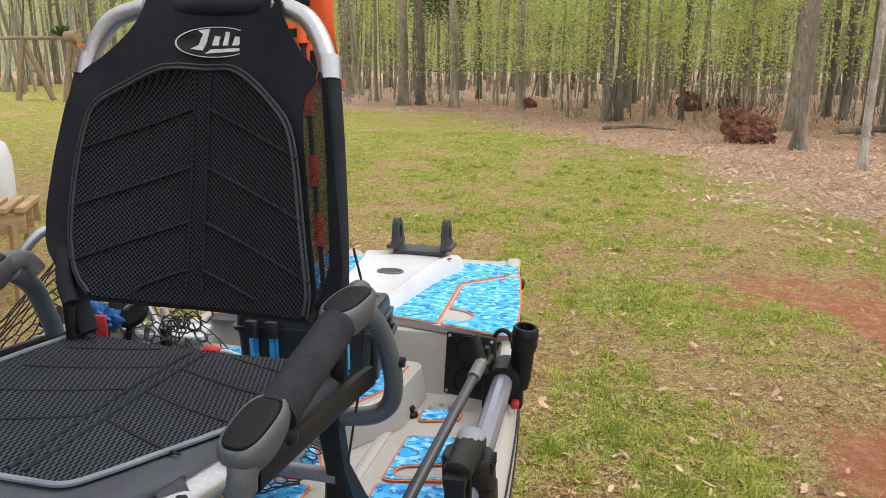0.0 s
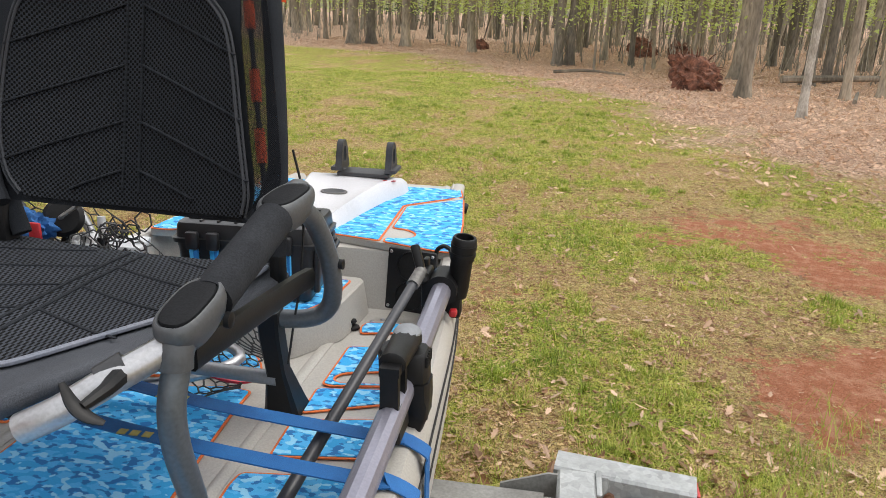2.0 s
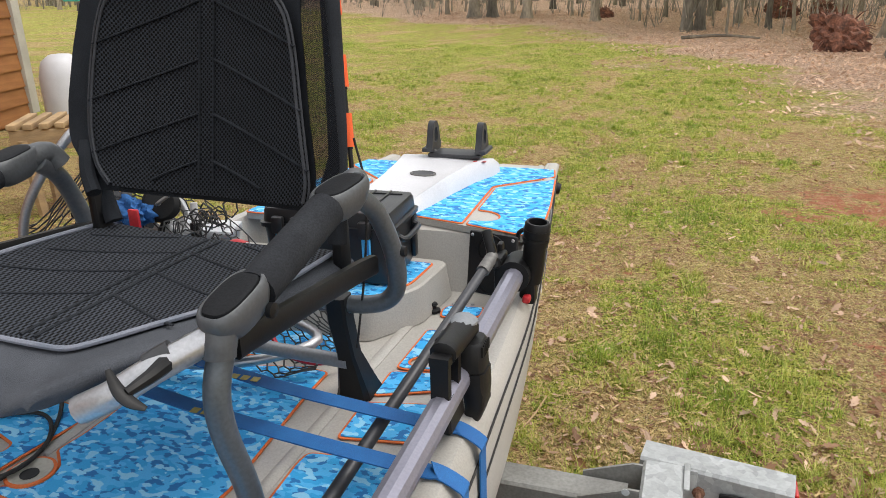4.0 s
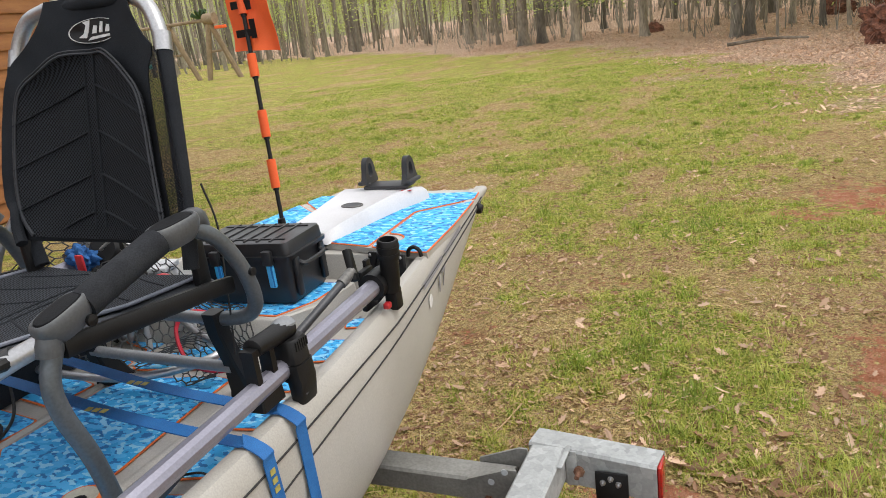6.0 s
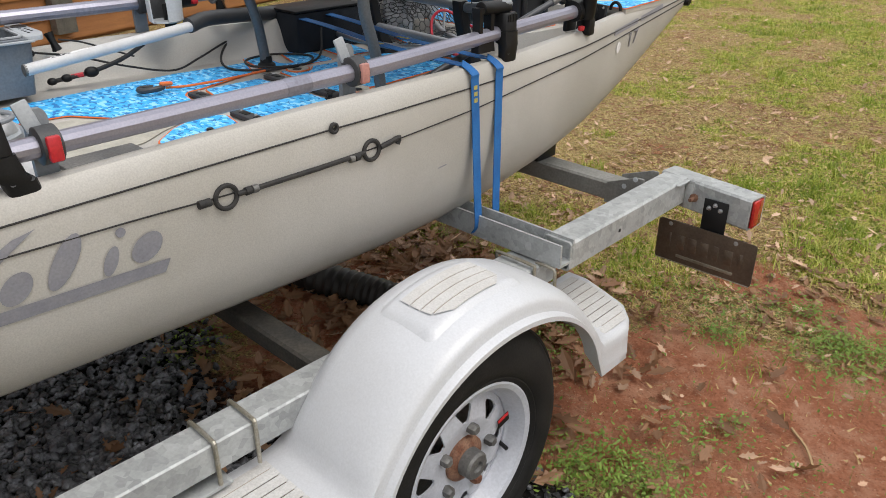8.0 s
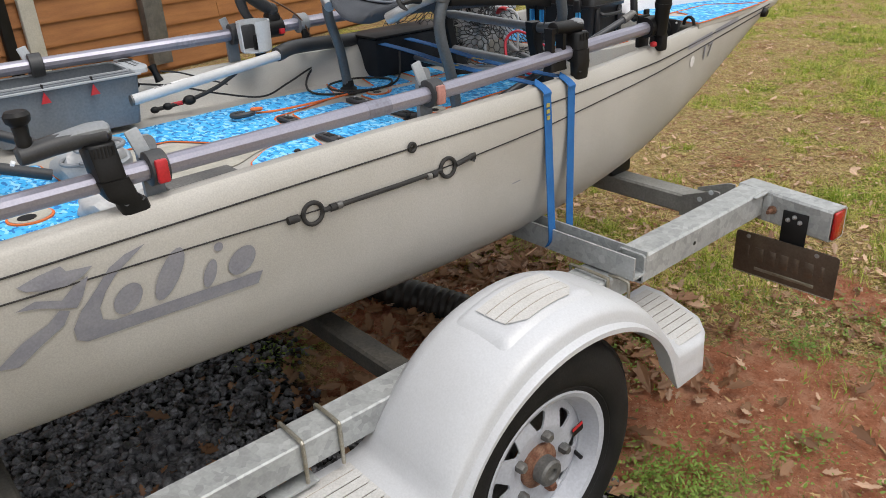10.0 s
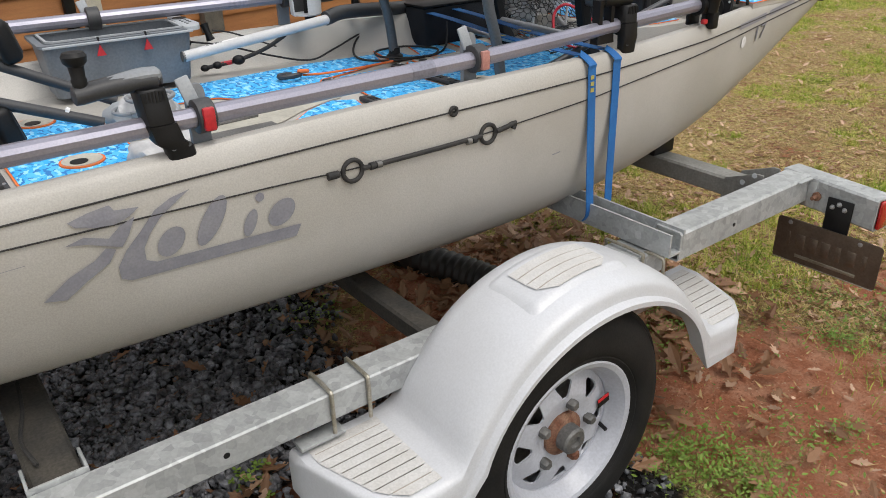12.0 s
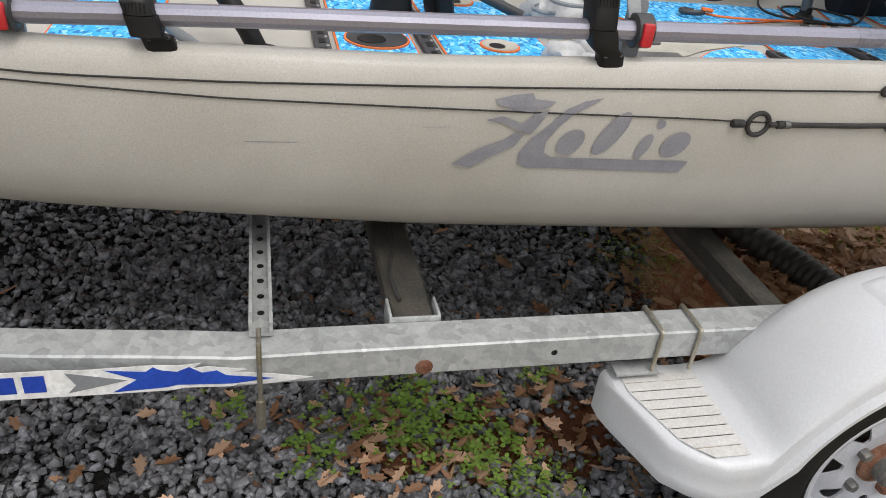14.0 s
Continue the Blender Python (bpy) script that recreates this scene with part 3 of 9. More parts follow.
# ---- kayak hull ----
XC = [(-3.0, -0.28), (2.2, 0.032)]
HW = [(-3.02, 0.02), (-2.85, 0.14), (-2.6, 0.27), (-2.2, 0.43), (-1.8, 0.52), (-1.3, 0.562), (-0.57, 0.556), (0.04, 0.534), (0.39, 0.523), (0.75, 0.49), (1.25, 0.437), (1.6, 0.374), (2.06, 0.287), (2.16, 0.262)]
ZG = [(-3.0, 1.03), (-2.4, 0.985), (-1.8, 0.945), (-1.3, 0.922), (-0.6, 0.92), (0.0, 0.94), (0.3, 0.948), (0.9, 0.945), (1.25, 0.962), (1.6, 0.983), (2.16, 0.991)]
ZB = [(-3.02, 0.95), (-2.9, 0.8), (-2.4, 0.64), (-1.8, 0.565), (-1.3, 0.53), (-0.6, 0.49), (0.0, 0.475), (0.5, 0.47), (0.8, 0.48), (1.1, 0.52), (1.4, 0.595), (1.7, 0.715), (1.95, 0.85), (2.16, 0.955)]
SECTION = [(0, 0), (0.3, 0.002), (0.5, 0.012), (0.66, 0.04), (0.78, 0.095), (0.865, 0.17), (0.925, 0.28), (0.962, 0.42), (0.985, 0.58), (0.997, 0.72), (1.0, 0.82), (0.995, 0.905), (0.982, 0.965), (0.96, 0.994), (0.93, 1.0), (0.9, 0.99), (0.885, 0.96)]
DECK_Z, STERN_Y = 0.838, 1.50


def hull_x(y, z):
    """x of the hull's right side at a height."""
    zb, zg, hw = smooth_at(ZB, y), smooth_at(ZG, y), smooth_at(HW, y)
    f = (z - zb) / (zg - zb)
    for (a, p), (b, q) in zip(SECTION, SECTION[1:]):
        if p <= f <= q:
            return lerp_at(XC, y) + hw * (a + (b - a) * (f - p) / (q - p))
    return lerp_at(XC, y) + hw


def deck_at(y):
    """Deck height and how far its edge lies in."""
    zg = smooth_at(ZG, y)
    t = min(1, max(0, (y - STERN_Y) / 0.05))
    b = min(1, max(0, (-2.1 - y) / 0.25))
    t = max(t * t * (3 - 2 * t), b)
    return DECK_Z + (zg - 0.012 - DECK_Z) * t


def build_kayak():
    kayak = thing("kayak", (-0.1, 0.0, 0.47), "sand-coloured plastic fishing kayak strapped on a trailer", "kayak")
    ys = [-3.0 + i * 0.1 for i in range(0, 44)] + [1.36, 1.4, 1.43, 1.46, 1.475, 1.49, 1.505, 1.52, 1.55, 1.65, 1.75, 1.85, 1.95, 2.05, 2.1, 2.14, 2.16]
    loops = []
    for y in ys:
        zb, zg, hw, xc = smooth_at(ZB, y), smooth_at(ZG, y), max(0.02, smooth_at(HW, y)), lerp_at(XC, y)
        dz = deck_at(y)
        half = [(a, zb + (zg - zb) * f) for a, f in SECTION]
        half += [(0.872, max(dz + 0.012, zg - 0.03 if dz < zg - 0.05 else dz)), (0.84, dz + (0.03 if dz < zg - 0.06 else 0.0)), (0.8, dz + 0.004), (0.76, dz), (0.4, dz)]
        right = [Vector((xc + hw * a, y, z)) for a, z in half]
        left = [Vector((xc - hw * a, y, z)) for a, z in half]
        loops.append(right + [Vector((xc, y, dz))] + list(reversed(left[1:])))
    bm = bmesh.new()
    rings(bm, loops)
    part("hull", bm, HULL, kayak, "sand-coloured rotomoulded hull")
    for k, (zt, r) in enumerate((([(-3, 0.98), (-2.2, 0.92), (-1.23, 0.871), (-0.95, 0.87), (-0.6, 0.877), (-0.15, 0.887), (0.29, 0.897), (0.8, 0.9), (1.25, 0.918), (1.6, 0.942), (2.1, 0.975)], 0.0019),
                                 ([(-3, 0.97), (-2.2, 0.9), (-1.23, 0.856), (-0.95, 0.842), (-0.6, 0.838), (-0.1, 0.831), (0.04, 0.826), (0.39, 0.83), (0.75, 0.845), (1.2, 0.882), (1.6, 0.92), (2.1, 0.962)], 0.0017))):
        for side in (1, -1):
            pts = []
            for i in range(70):
                y = -2.7 + i * (2.08 + 2.7) / 69
                x = hull_x(y, lerp_at(zt, y))
                xx = x if side > 0 else 2 * lerp_at(XC, y) - x
                pts.append((xx + side * 0.0018, y, lerp_at(zt, y)))
            bm = bmesh.new()
            tube(bm, pts, r, 6)
            part("rigging_cord", bm, CORD, kayak, "thin black rigging cord along the hull")
    return kayak


KAYAK = build_kayak()

# ---- trailer ----
def hollow(bm, a, b, w, h, th=0.005, up=(0, 0, 1), cap=False):
    """A square steel tube between two points, open at its ends."""
    a, b = Vector(a), Vector(b)
    t = (b - a).normalized()
    s = t.cross(Vector(up)).normalized()
    u = s.cross(t)

    def loop(p, ww, hh, c):
        out = []
        for sx, sz in ((1, 1), (-1, 1), (-1, -1), (1, -1)):
            for d in ((0, -c), (-c, 0)) if sx * sz > 0 else ((-c, 0), (0, -c)):
                out.append(p + s * sx * (ww / 2 + d[0]) + u * sz * (hh / 2 + d[1]))
        return out
    outer = [loop(a, w, h, 0.006), loop(b, w, h, 0.006)]
    inner = [loop(a, w - 2 * th, h - 2 * th, 0.004), loop(b, w - 2 * th, h - 2 * th, 0.004)]
    vo = [[bm.verts.new(p) for p in q] for q in outer]
    vi = [[bm.verts.new(p) for p in q] for q in inner]
    k = len(vo[0])
    for i in range(k):
        j = (i + 1) % k
        bm.faces.new((vo[0][i], vo[0][j], vo[1][j], vo[1][i]))
        bm.faces.new((vi[0][j], vi[0][i], vi[1][i], vi[1][j]))
        for e in (0, 1):
            bm.faces.new((vo[e][i], vi[e][i], vi[e][j], vo[e][j]))
    return bm


def channel(bm, a, b, w, h, th=0.005):
    """A U channel, open upwards."""
    a, b = Vector(a), Vector(b)
    t = (b - a).normalized()
    s = t.cross(Vector((0, 0, 1))).normalized()
    u = Vector((0, 0, 1))
    prof = [(-w / 2, h), (-w / 2, 0), (w / 2, 0), (w / 2, h), (w / 2 - th, h), (w / 2 - th, th), (-w / 2 + th, th), (-w / 2 + th, h)]
    return rings(bm, [[p + s * x + u * z for x, z in prof] for p in (a, b)])


def ubolt(bm, x0, x1, z0, z1, y, r=0.0045):
    tube(bm, [(x0, y, z0), (x0, y, z1 - 0.012), (x0 + 0.01, y, z1), (x1 - 0.01, y, z1), (x1, y, z1 - 0.012), (x1, y, z0)], r, 8, 3)


def build_trailer():
    tr = thing("boat_trailer", (0.5, 0.2, 0.0), "galvanised steel boat trailer parked under the kayak", "trailer")
    FX, FZ = 0.572, 0.422          # side rail centre
    for sx, nm in ((1, "side_rail"), (-1, "side_rail")):
        cx = FX if sx > 0 else -0.1 - (FX + 0.1)
        bm = bmesh.new()
        pts = [(cx, 0.86, FZ), (cx, -0.95, FZ - 0.002), (cx - sx * 0.09, -1.6, FZ + 0.0), (cx - sx * 0.42, -2.6, FZ - 0.01), (-0.1 + sx * 0.04, -3.6, FZ - 0.02)]
        line = [Vector(pts[0]), Vector((cx, -0.8, FZ))] + glide(pts[1:], 8)
        loops = []
        for i, q in enumerate(line):
            t = (line[min(i + 1, len(line) - 1)] - line[max(i - 1, 0)]).normalized()
            sd = t.cross(Vector((0, 0, 1))).normalized()
            up = sd.cross(t)
            c = 0.0035
            loops.append([q + sd * a + up * b for a, b in ((0.038, 0.033 - c), (0.038 - c, 0.033), (-0.038 + c, 0.033), (-0.038, 0.033 - c), (-0.038, -0.033 + c), (-0.038 + c, -0.033), (0.038 - c, -0.033), (0.038, -0.033 + c))])
        rings(bm, loops)
        rail = part(nm, bm, GALV, tr, "galvanised square steel side rail")
        if sx > 0:
            for y in (-0.064, -0.148):
                bm = bmesh.new()
                ubolt(bm, cx - 0.043, cx + 0.043, FZ - 0.06, FZ + 0.039, y)
                part("u_bolt", bm, ZINC, rail, "zinc-plated u-bolt")
            bm = bmesh.new()
            lathe(bm, [(0.0, 0.0), (0.017, 0.0), (0.017, 0.002), (0.011, 0.003), (0.011, 0.009), (0.0, 0.01)], 12, pose(cx + 0.038, -0.619, FZ - 0.015, 0, 90, 0))
            part("bolt_head", bm, RUST, rail, "rusty bolt head")
            bm = bmesh.new()
            lathe(bm, [(0.0, 0.0), (0.007, 0.0), (0.006, 0.0012), (0.0, 0.0012)], 12, pose(cx + 0.0375, -0.365, FZ, 0, 90, 0))
            part("drilled_hole", bm, BLACK, rail)
            # vinyl decal: a pointed band in blue and white, with plain bars for its lettering
            X = cx + 0.0385
            rot = Matrix(((0, 0, 1, X), (1, 0, 0, 0), (0, 1, 0, 0), (0, 0, 0, 1)))
            bm = bmesh.new()
            prism(bm, [(-0.821, 0.401), (-0.9, 0.416), (-0.96, 0.424), (-0.935, 0.428), (-1.0, 0.44), (-1.025, 0.437), (-1.01, 0.448), (-1.05, 0.445), (-1.08, 0.449), (-1.2, 0.447), (-1.24, 0.45), (-1.5, 0.45), (-1.5, 0.394), (-1.15, 0.391), (-1.06, 0.391), (-1.04, 0.395), (-0.96, 0.391), (-0.95, 0.396), (-0.9, 0.392)], 0, 0.0008, 0, rot)
            band = part("decal", bm, WHITEP, rail, "white vinyl decal band")
            bm = bmesh.new()
            prism(bm, [(-0.89, 0.405), (-0.97, 0.418), (-0.985, 0.43), (-1.01, 0.427), (-1.03, 0.441), (-1.05, 0.432), (-1.075, 0.437), (-1.088, 0.445), (-1.1, 0.436), (-1.165, 0.444), (-1.115, 0.42), (-1.155, 0.395), (-1.07, 0.399), (-1.05, 0.403), (-0.96, 0.398)], 0.001, 0.0016, 0, rot)
            part("decal_wedge", bm, BLUEP, band, "blue vinyl wedge")
            for y0 in (-1.29, -1.335, -1.38, -1.425):
                bm = bmesh.new()
                prism(bm, [(y0, 0.405), (y0 + 0.034, 0.405), (y0 + 0.034, 0.44), (y0, 0.44)], 0.001, 0.0016, 0, rot)
                part("lettering_bar", bm, BLUEP, band)
            bm = bmesh.new()
            prism(bm, [(-1.13, 0.42), (-1.225, 0.443), (-1.21, 0.416), (-1.225, 0.399)], 0.001, 0.0016, 0, rot)
            part("decal_point", bm, GREYP, band)
    # cross members
    for y, kind in ((-0.91, "channel"), (-0.625, "flat"), (0.16, "tube")):
        bm = bmesh.new()
        if kind == "channel":
            channel(bm, (0.56, y, 0.458), (-0.76, y, 0.458), 0.042, 0.03, 0.006)
            cm = part("cross_channel", bm, GALV, tr, "galvanised u-channel cross member")
            for i in range(7):
                bm = bmesh.new()
                lathe(bm, [(0.0, 0), (0.007, 0), (0.007, 0.001), (0, 0.001)], 10, pose(0.5 - i * 0.052, y, 0.4645))
                part("slot_hole", bm, BLACK, cm)
            bm = bmesh.new()
            tube(bm, [(0.618, y - 0.004, 0.295), (0.618, y - 0.004, 0.472), (0.6, y - 0.004, 0.482), (0.57, y - 0.004, 0.482)], 0.005, 8, 3)
            tube(bm, [(0.618, y - 0.004, 0.295), (0.618, y - 0.004, 0.36)], 0.009, 8)
            part("u_bolt", bm, ZINC, cm, "long zinc bolt with a sleeve")
        elif kind == "flat":
            hollow(bm, (0.53, y, 0.428), (-0.73, y, 0.428), 0.085, 0.045)
            cm = part("cross_tube", bm, STEELK, tr, "dull grey steel cross member")
            bm = bmesh.new()
            for sx in (-1, 1):
                box(bm, (0.5, y + sx * 0.047, 0.44), (0.06, 0.006, 0.05), 0.002)
            box(bm, (0.529, y, 0.44), (0.006, 0.1, 0.045), 0.002)
            part("saddle", bm, GALV, cm, "pale steel saddle bracket")
            bm = bmesh.new()
            tube(bm, [(0.47, y - 0.02, 0.46), (0.4, y - 0.03, 0.47), (0.3, y - 0.01, 0.468), (0.2, y + 0.0, 0.47)], 0.004, 6, 5)
            part("wire", bm, CORD, cm)
        else:
            hollow(bm, (0.535, y, 0.422), (-0.735, y, 0.422), 0.06, 0.05)
            part("cross_tube", bm, STEELK, tr, "steel cross member, shade put into its dark colour")
    # rear bunk channel and outriggers
    bm = bmesh.new()
    channel(bm, (0.709, 0.785, 0.494), (-0.909, 0.785, 0.494), 0.058, 0.062, 0.006)
    part("bunk_channel", bm, GALV, tr, "galvanised channel under the hull")
    bm = bmesh.new()
    hollow(bm, (0.6, 0.5, 0.453), (0.6, 0.82, 0.453), 0.11, 0.07)
    part("hanger_tube", bm, GALV, tr, "short galvanised tube beside the side rail")
    for xa, xb, zt, yy in ((0.54, 0.66, 0.498, 0.72), (0.64, 0.7, 0.49, 0.752)):
        bm = bmesh.new()
        ubolt(bm, xa, xb, 0.4, zt, yy)
        part("u_bolt", bm, ZINC, tr, "zinc-plated u-bolt")
    for sx in (1, -1):
        q = lambda x: x if sx > 0 else -0.2 - x
        bm = bmesh.new()
        hollow(bm, (q(0.667), 0.8, 0.508), (q(0.667), 1.403, 0.511), 0.082, 0.08)
        arm = part("rear_arm", bm, GALV, tr, "galvanised square tube arm")
        if sx > 0:
            bm = bmesh.new()
            lathe(bm, [(0.0, 0.0), (0.006, 0.0), (0.005, 0.0012), (0.0, 0.0012)], 12, pose(0.7085, 1.03, 0.506, 0, 90, 0))
            part("drilled_hole", bm, BLACK, arm)
        bm = bmesh.new()
        hollow(bm, (q(0.622), 1.447, 0.503), (q(0.92), 1.41, 0.5), 0.074, 0.094)
        lb = part("lamp_beam", bm, GALV, tr, "short galvanised cross tube carrying the tail lamp")
        bm = bmesh.new()
        box(bm, (q(0.921), 1.41, 0.5), (0.012, 0.058, 0.082), 0.006, None)
        part("tail_lamp", bm, LENS, lb, "red plastic tail lamp lens")
        bm = bmesh.new()
        box(bm, (q(0.722), 1.394, 0.505), (0.026, 0.005, 0.09), 0.002)
        box(bm, (q(0.714), 1.372, 0.548), (0.012, 0.09, 0.006), 0.002)
        part("end_flange", bm, GALV, lb)
        bm = bmesh.new()
        lathe(bm, [(0, 0), (0.013, 0), (0.013, 0.008), (0.006, 0.009), (0.006, 0.03), (0, 0.03)], 8, pose(q(0.74), 1.395, 0.5, 90, 0, 0))
        part("bolt", bm, RUST, lb, "rusty bolt end")
    # rear cross member with its folded gusset
    bm = bmesh.new()
    hollow(bm, (0.6, 1.33, 0.485), (-0.8, 1.33, 0.485), 0.075, 0.06)
    rc = part("rear_cross_tube", bm, STEELW, tr, "dull steel rear cross member")
    for yy in (1.288, 1.375):
        bm = bmesh.new()
        prism(bm, [(0.5, 0.452), (0.626, 0.442), (0.626, 0.556), (0.606, 0.556), (0.505, 0.518)], -0.003, 0.003, 0, Matrix(((1, 0, 0, 0), (0, 0, 1, yy), (0, 1, 0, 0), (0, 0, 0, 1))))
        part("gusset", bm, STEELW, rc, "folded steel gusset plate")
    for x, z in ((0.555, 0.47), (0.615, 0.462)):
        bm = bmesh.new()
        lathe(bm, [(0, 0), (0.013, 0), (0.013, 0.003), (0.009, 0.004), (0.009, 0.012), (0, 0.012)], 6, pose(x, 1.285, z, 90, 0, 0))
        part("bolt", bm, RUST, rc)
    for x, z in ((0.565, 0.52), (0.625, 0.52), (0.6, 0.55)):
        bm = bmesh.new()
        lathe(bm, [(0, 0), (0.008, 0), (0.008, 0.0012), (0, 0.0012)], 10, pose(x, 1.2845, z, 90, 0, 0))
        part("slot_hole", bm, LIGHTP, rc)
    for x in (0.2, -0.4):
        bm = bmesh.new()
        box(bm, (x, 1.33, 0.545), (0.09, 0.1, 0.06), 0.006)
        part("bunk_block", bm, BLACK, rc, "black rubber bunk block")
    # black plate bracket
    bm = bmesh.new()
    box(bm, (0.816, 1.379, 0.466), (0.074, 0.006, 0.1), 0.004)
    br = part("plate_bracket", bm, BLACK, tr, "black steel bracket")
    bm = bmesh.new()
    box(bm, (0.81, 1.373, 0.412), (0.235, 0.008, 0.018), 0.003)
    part("bar", bm, BLACK, br)
    for x, z in ((0.797, 0.49), (0.832, 0.49), (0.815, 0.502)):
        bm = bmesh.new()
        lathe(bm, [(0, 0), (0.007, 0), (0.007, 0.004), (0.003, 0.005), (0.003, 0.012), (0, 0.012)], 8, pose(x, 1.377, z, 90, 0, 0))
        part("screw", bm, ALU, br)
    # number plate seen from behind: bare metal with raised bars
    bm = bmesh.new()
    prism(bm, rounded([(0.653, 0.288), (0.96, 0.288), (0.96, 0.422), (0.653, 0.422)], 0.012, 4), -0.0012, 0.0012, 0, Matrix(((1, 0, 0, 0), (0, 0, 1, 1.368), (0, 1, 0, 0), (0, 0, 0, 1))))
    plate = part("number_plate", bm, PLATE, tr, "bare metal back of a number plate")
    for i, w in enumerate((0.01, 0.026, 0.026, 0.026, 0.016, 0.026, 0.012)):
        bm = bmesh.new()
        x = 0.682 + i * 0.0375
        box(bm, (x + 0.012, 1.366, 0.358), (w, 0.002, 0.046), 0.0008)
        part("raised_bar", bm, PLATE, plate)
    bm = bmesh.new()
    box(bm, (0.812, 1.366, 0.312), (0.18, 0.0015, 0.01), 0.0005)
    part("raised_bar", bm, ZINC, plate)
    bm = bmesh.new()
    box(bm, (0.806, 1.366, 0.289), (0.3, 0.003, 0.003), 0.001)
    part("plate_rim", bm, ZINC, plate)
    for x in (0.692, 0.897):
        bm = bmesh.new()
        lathe(bm, [(0, 0), (0.007, 0), (0.007, 0.003), (0, 0.004)], 10, pose(x, 1.369, 0.41, 90, 0, 0))
        part("screw", bm, ALU, plate)
    # axle
    bm = bmesh.new()
    tube(bm, [(0.77, WY, WZ), (-0.97, WY, WZ)], 0.025, 12)
    part("axle", bm, STEELD, tr)
    for sx in (1, -1):
        bm = bmesh.new()
        cx = FX if sx > 0 else -0.1 - (FX + 0.1)
        tube(bm, [(cx, WY - 0.3, 0.39), (cx, WY - 0.15, 0.33), (cx, WY, 0.31), (cx, WY + 0.15, 0.33), (cx, WY + 0.3, 0.39)], 0.022, 6, 4, 0.5)
        part("leaf_spring", bm, STEELD, tr)
        # fender bracket under the front step
        if sx > 0:
            bm = bmesh.new()
            box(bm, (0.6, -0.175, 0.36), (0.04, 0.1, 0.008), 0.002)
            part("fender_bracket", bm, GALV, tr)
    return tr


WY, WZ, WX = 0.303, 0.251, 0.777     # wheel centre
TRAILER = build_trailer()



def flipped(bm, side):
    if side < 0:
        for v in bm.verts:
            v.co.x = -0.2 - v.co.x
    return bm


def build_wheel(side):
    M0 = pose(WX, WY, WZ, 0, 90, 0)
    R = 0.305

    def spun(prof, n=56, close=True):
        b = bmesh.new()
        loops = [[M0 @ Vector((r * math.cos(2 * math.pi * i / n), r * math.sin(2 * math.pi * i / n), h)) for i in range(n)] for r, h in prof]
        rings(b, loops + [loops[0]], True, False)
        bmesh.ops.remove_doubles(b, verts=b.verts, dist=1e-5)
        return flipped(b, side)
    # barrel and rolled lip
    wheel = part("wheel", spun([(0.168, -0.06), (0.174, -0.05), (0.156, -0.03), (0.15, 0.0), (0.152, 0.02), (0.158, 0.026), (0.161, 0.04), (0.169, 0.05), (0.174, 0.058), (0.185, 0.062), (0.191, 0.059), (0.188, 0.048), (0.176, 0.043), (0.168, 0.02), (0.168, -0.05)]), RIM, TRAILER, "white painted steel wheel rim")
    part("tyre", spun([(0.183, -0.055), (0.193, -0.062), (0.225, -0.072), (0.268, -0.066), (0.29, -0.052), (R, -0.03), (R, 0.03), (0.29, 0.052), (0.28, 0.06), (0.266, 0.066), (0.25, 0.071), (0.225, 0.072), (0.206, 0.069), (0.203, 0.066), (0.2, 0.067), (0.192, 0.062), (0.183, 0.055)]), RUBBER, wheel, "black rubber tyre")
    for h in (-0.028, -0.009, 0.009, 0.028):
        part("tread_rib", spun([(R - 0.004, h - 0.007), (R + 0.004, h - 0.007), (R + 0.004, h + 0.007), (R - 0.004, h + 0.007)]), RUBBER, wheel)
    # disc with eight tapered windows
    bm = bmesh.new()
    n = 8
    rr = [0.05, 0.08, 0.094, 0.097, 0.103, 0.118, 0.127, 0.132, 0.135, 0.152]
    zz = [0.026, 0.032, 0.034, 0.034, 0.033, 0.029, 0.026, 0.024, 0.022, 0.015]
    hh = [0.1, 0.1, 0.045, 0.08, 0.11, 0.17, 0.195, 0.18, 0.12, 0.1]
    seg = math.pi / n
    vs = []
    for r, z, h in zip(rr, zz, hh):
        row = []
        for i in range(n):
            c = 2 * seg * i
            for d in (-seg, -(seg + h) / 2, -h, -h / 2, 0, h / 2, h, (seg + h) / 2):
                row.append(bm.verts.new(M0 @ Vector((r * math.cos(c + d), r * math.sin(c + d), z))))
        vs.append(row)
    cols = n * 8
    for a in range(len(rr) - 1):
        for i in range(cols):
            if 2 <= a <= 7 and 2 <= i % 8 <= 5:
                continue
            j = (i + 1) % cols
            bm.faces.new((vs[a][i], vs[a][j], vs[a + 1][j], vs[a + 1][i]))
    bmesh.ops.recalc_face_normals(bm, faces=bm.faces[:])
    bmesh.ops.solidify(bm, geom=bm.faces[:], thickness=0.005)
    part("disc", flipped(bm, side), RIM, wheel, "white steel disc with eight windows")
    bm = bmesh.new()
    lathe(bm, [(0.0, -0.04), (0.16, -0.04), (0.16, -0.035), (0.0, -0.035)], 32, M0)
    part("drum", flipped(bm, side), STEELD, wheel, "dark inner side of the wheel")
    bm = bmesh.new()
    lathe(bm, [(0.0, 0.0), (0.055, 0.0), (0.053, 0.034), (0.04, 0.04), (0.036, 0.042), (0.0, 0.042)], 24, M0)
    part("hub", flipped(bm, side), RUST, wheel, "rusty hub")
    bm = bmesh.new()
    lathe(bm, [(0.0, 0.03), (0.033, 0.03), (0.032, 0.066), (0.027, 0.071), (0.014, 0.071), (0.012, 0.064), (0.0, 0.064)], 20, M0)
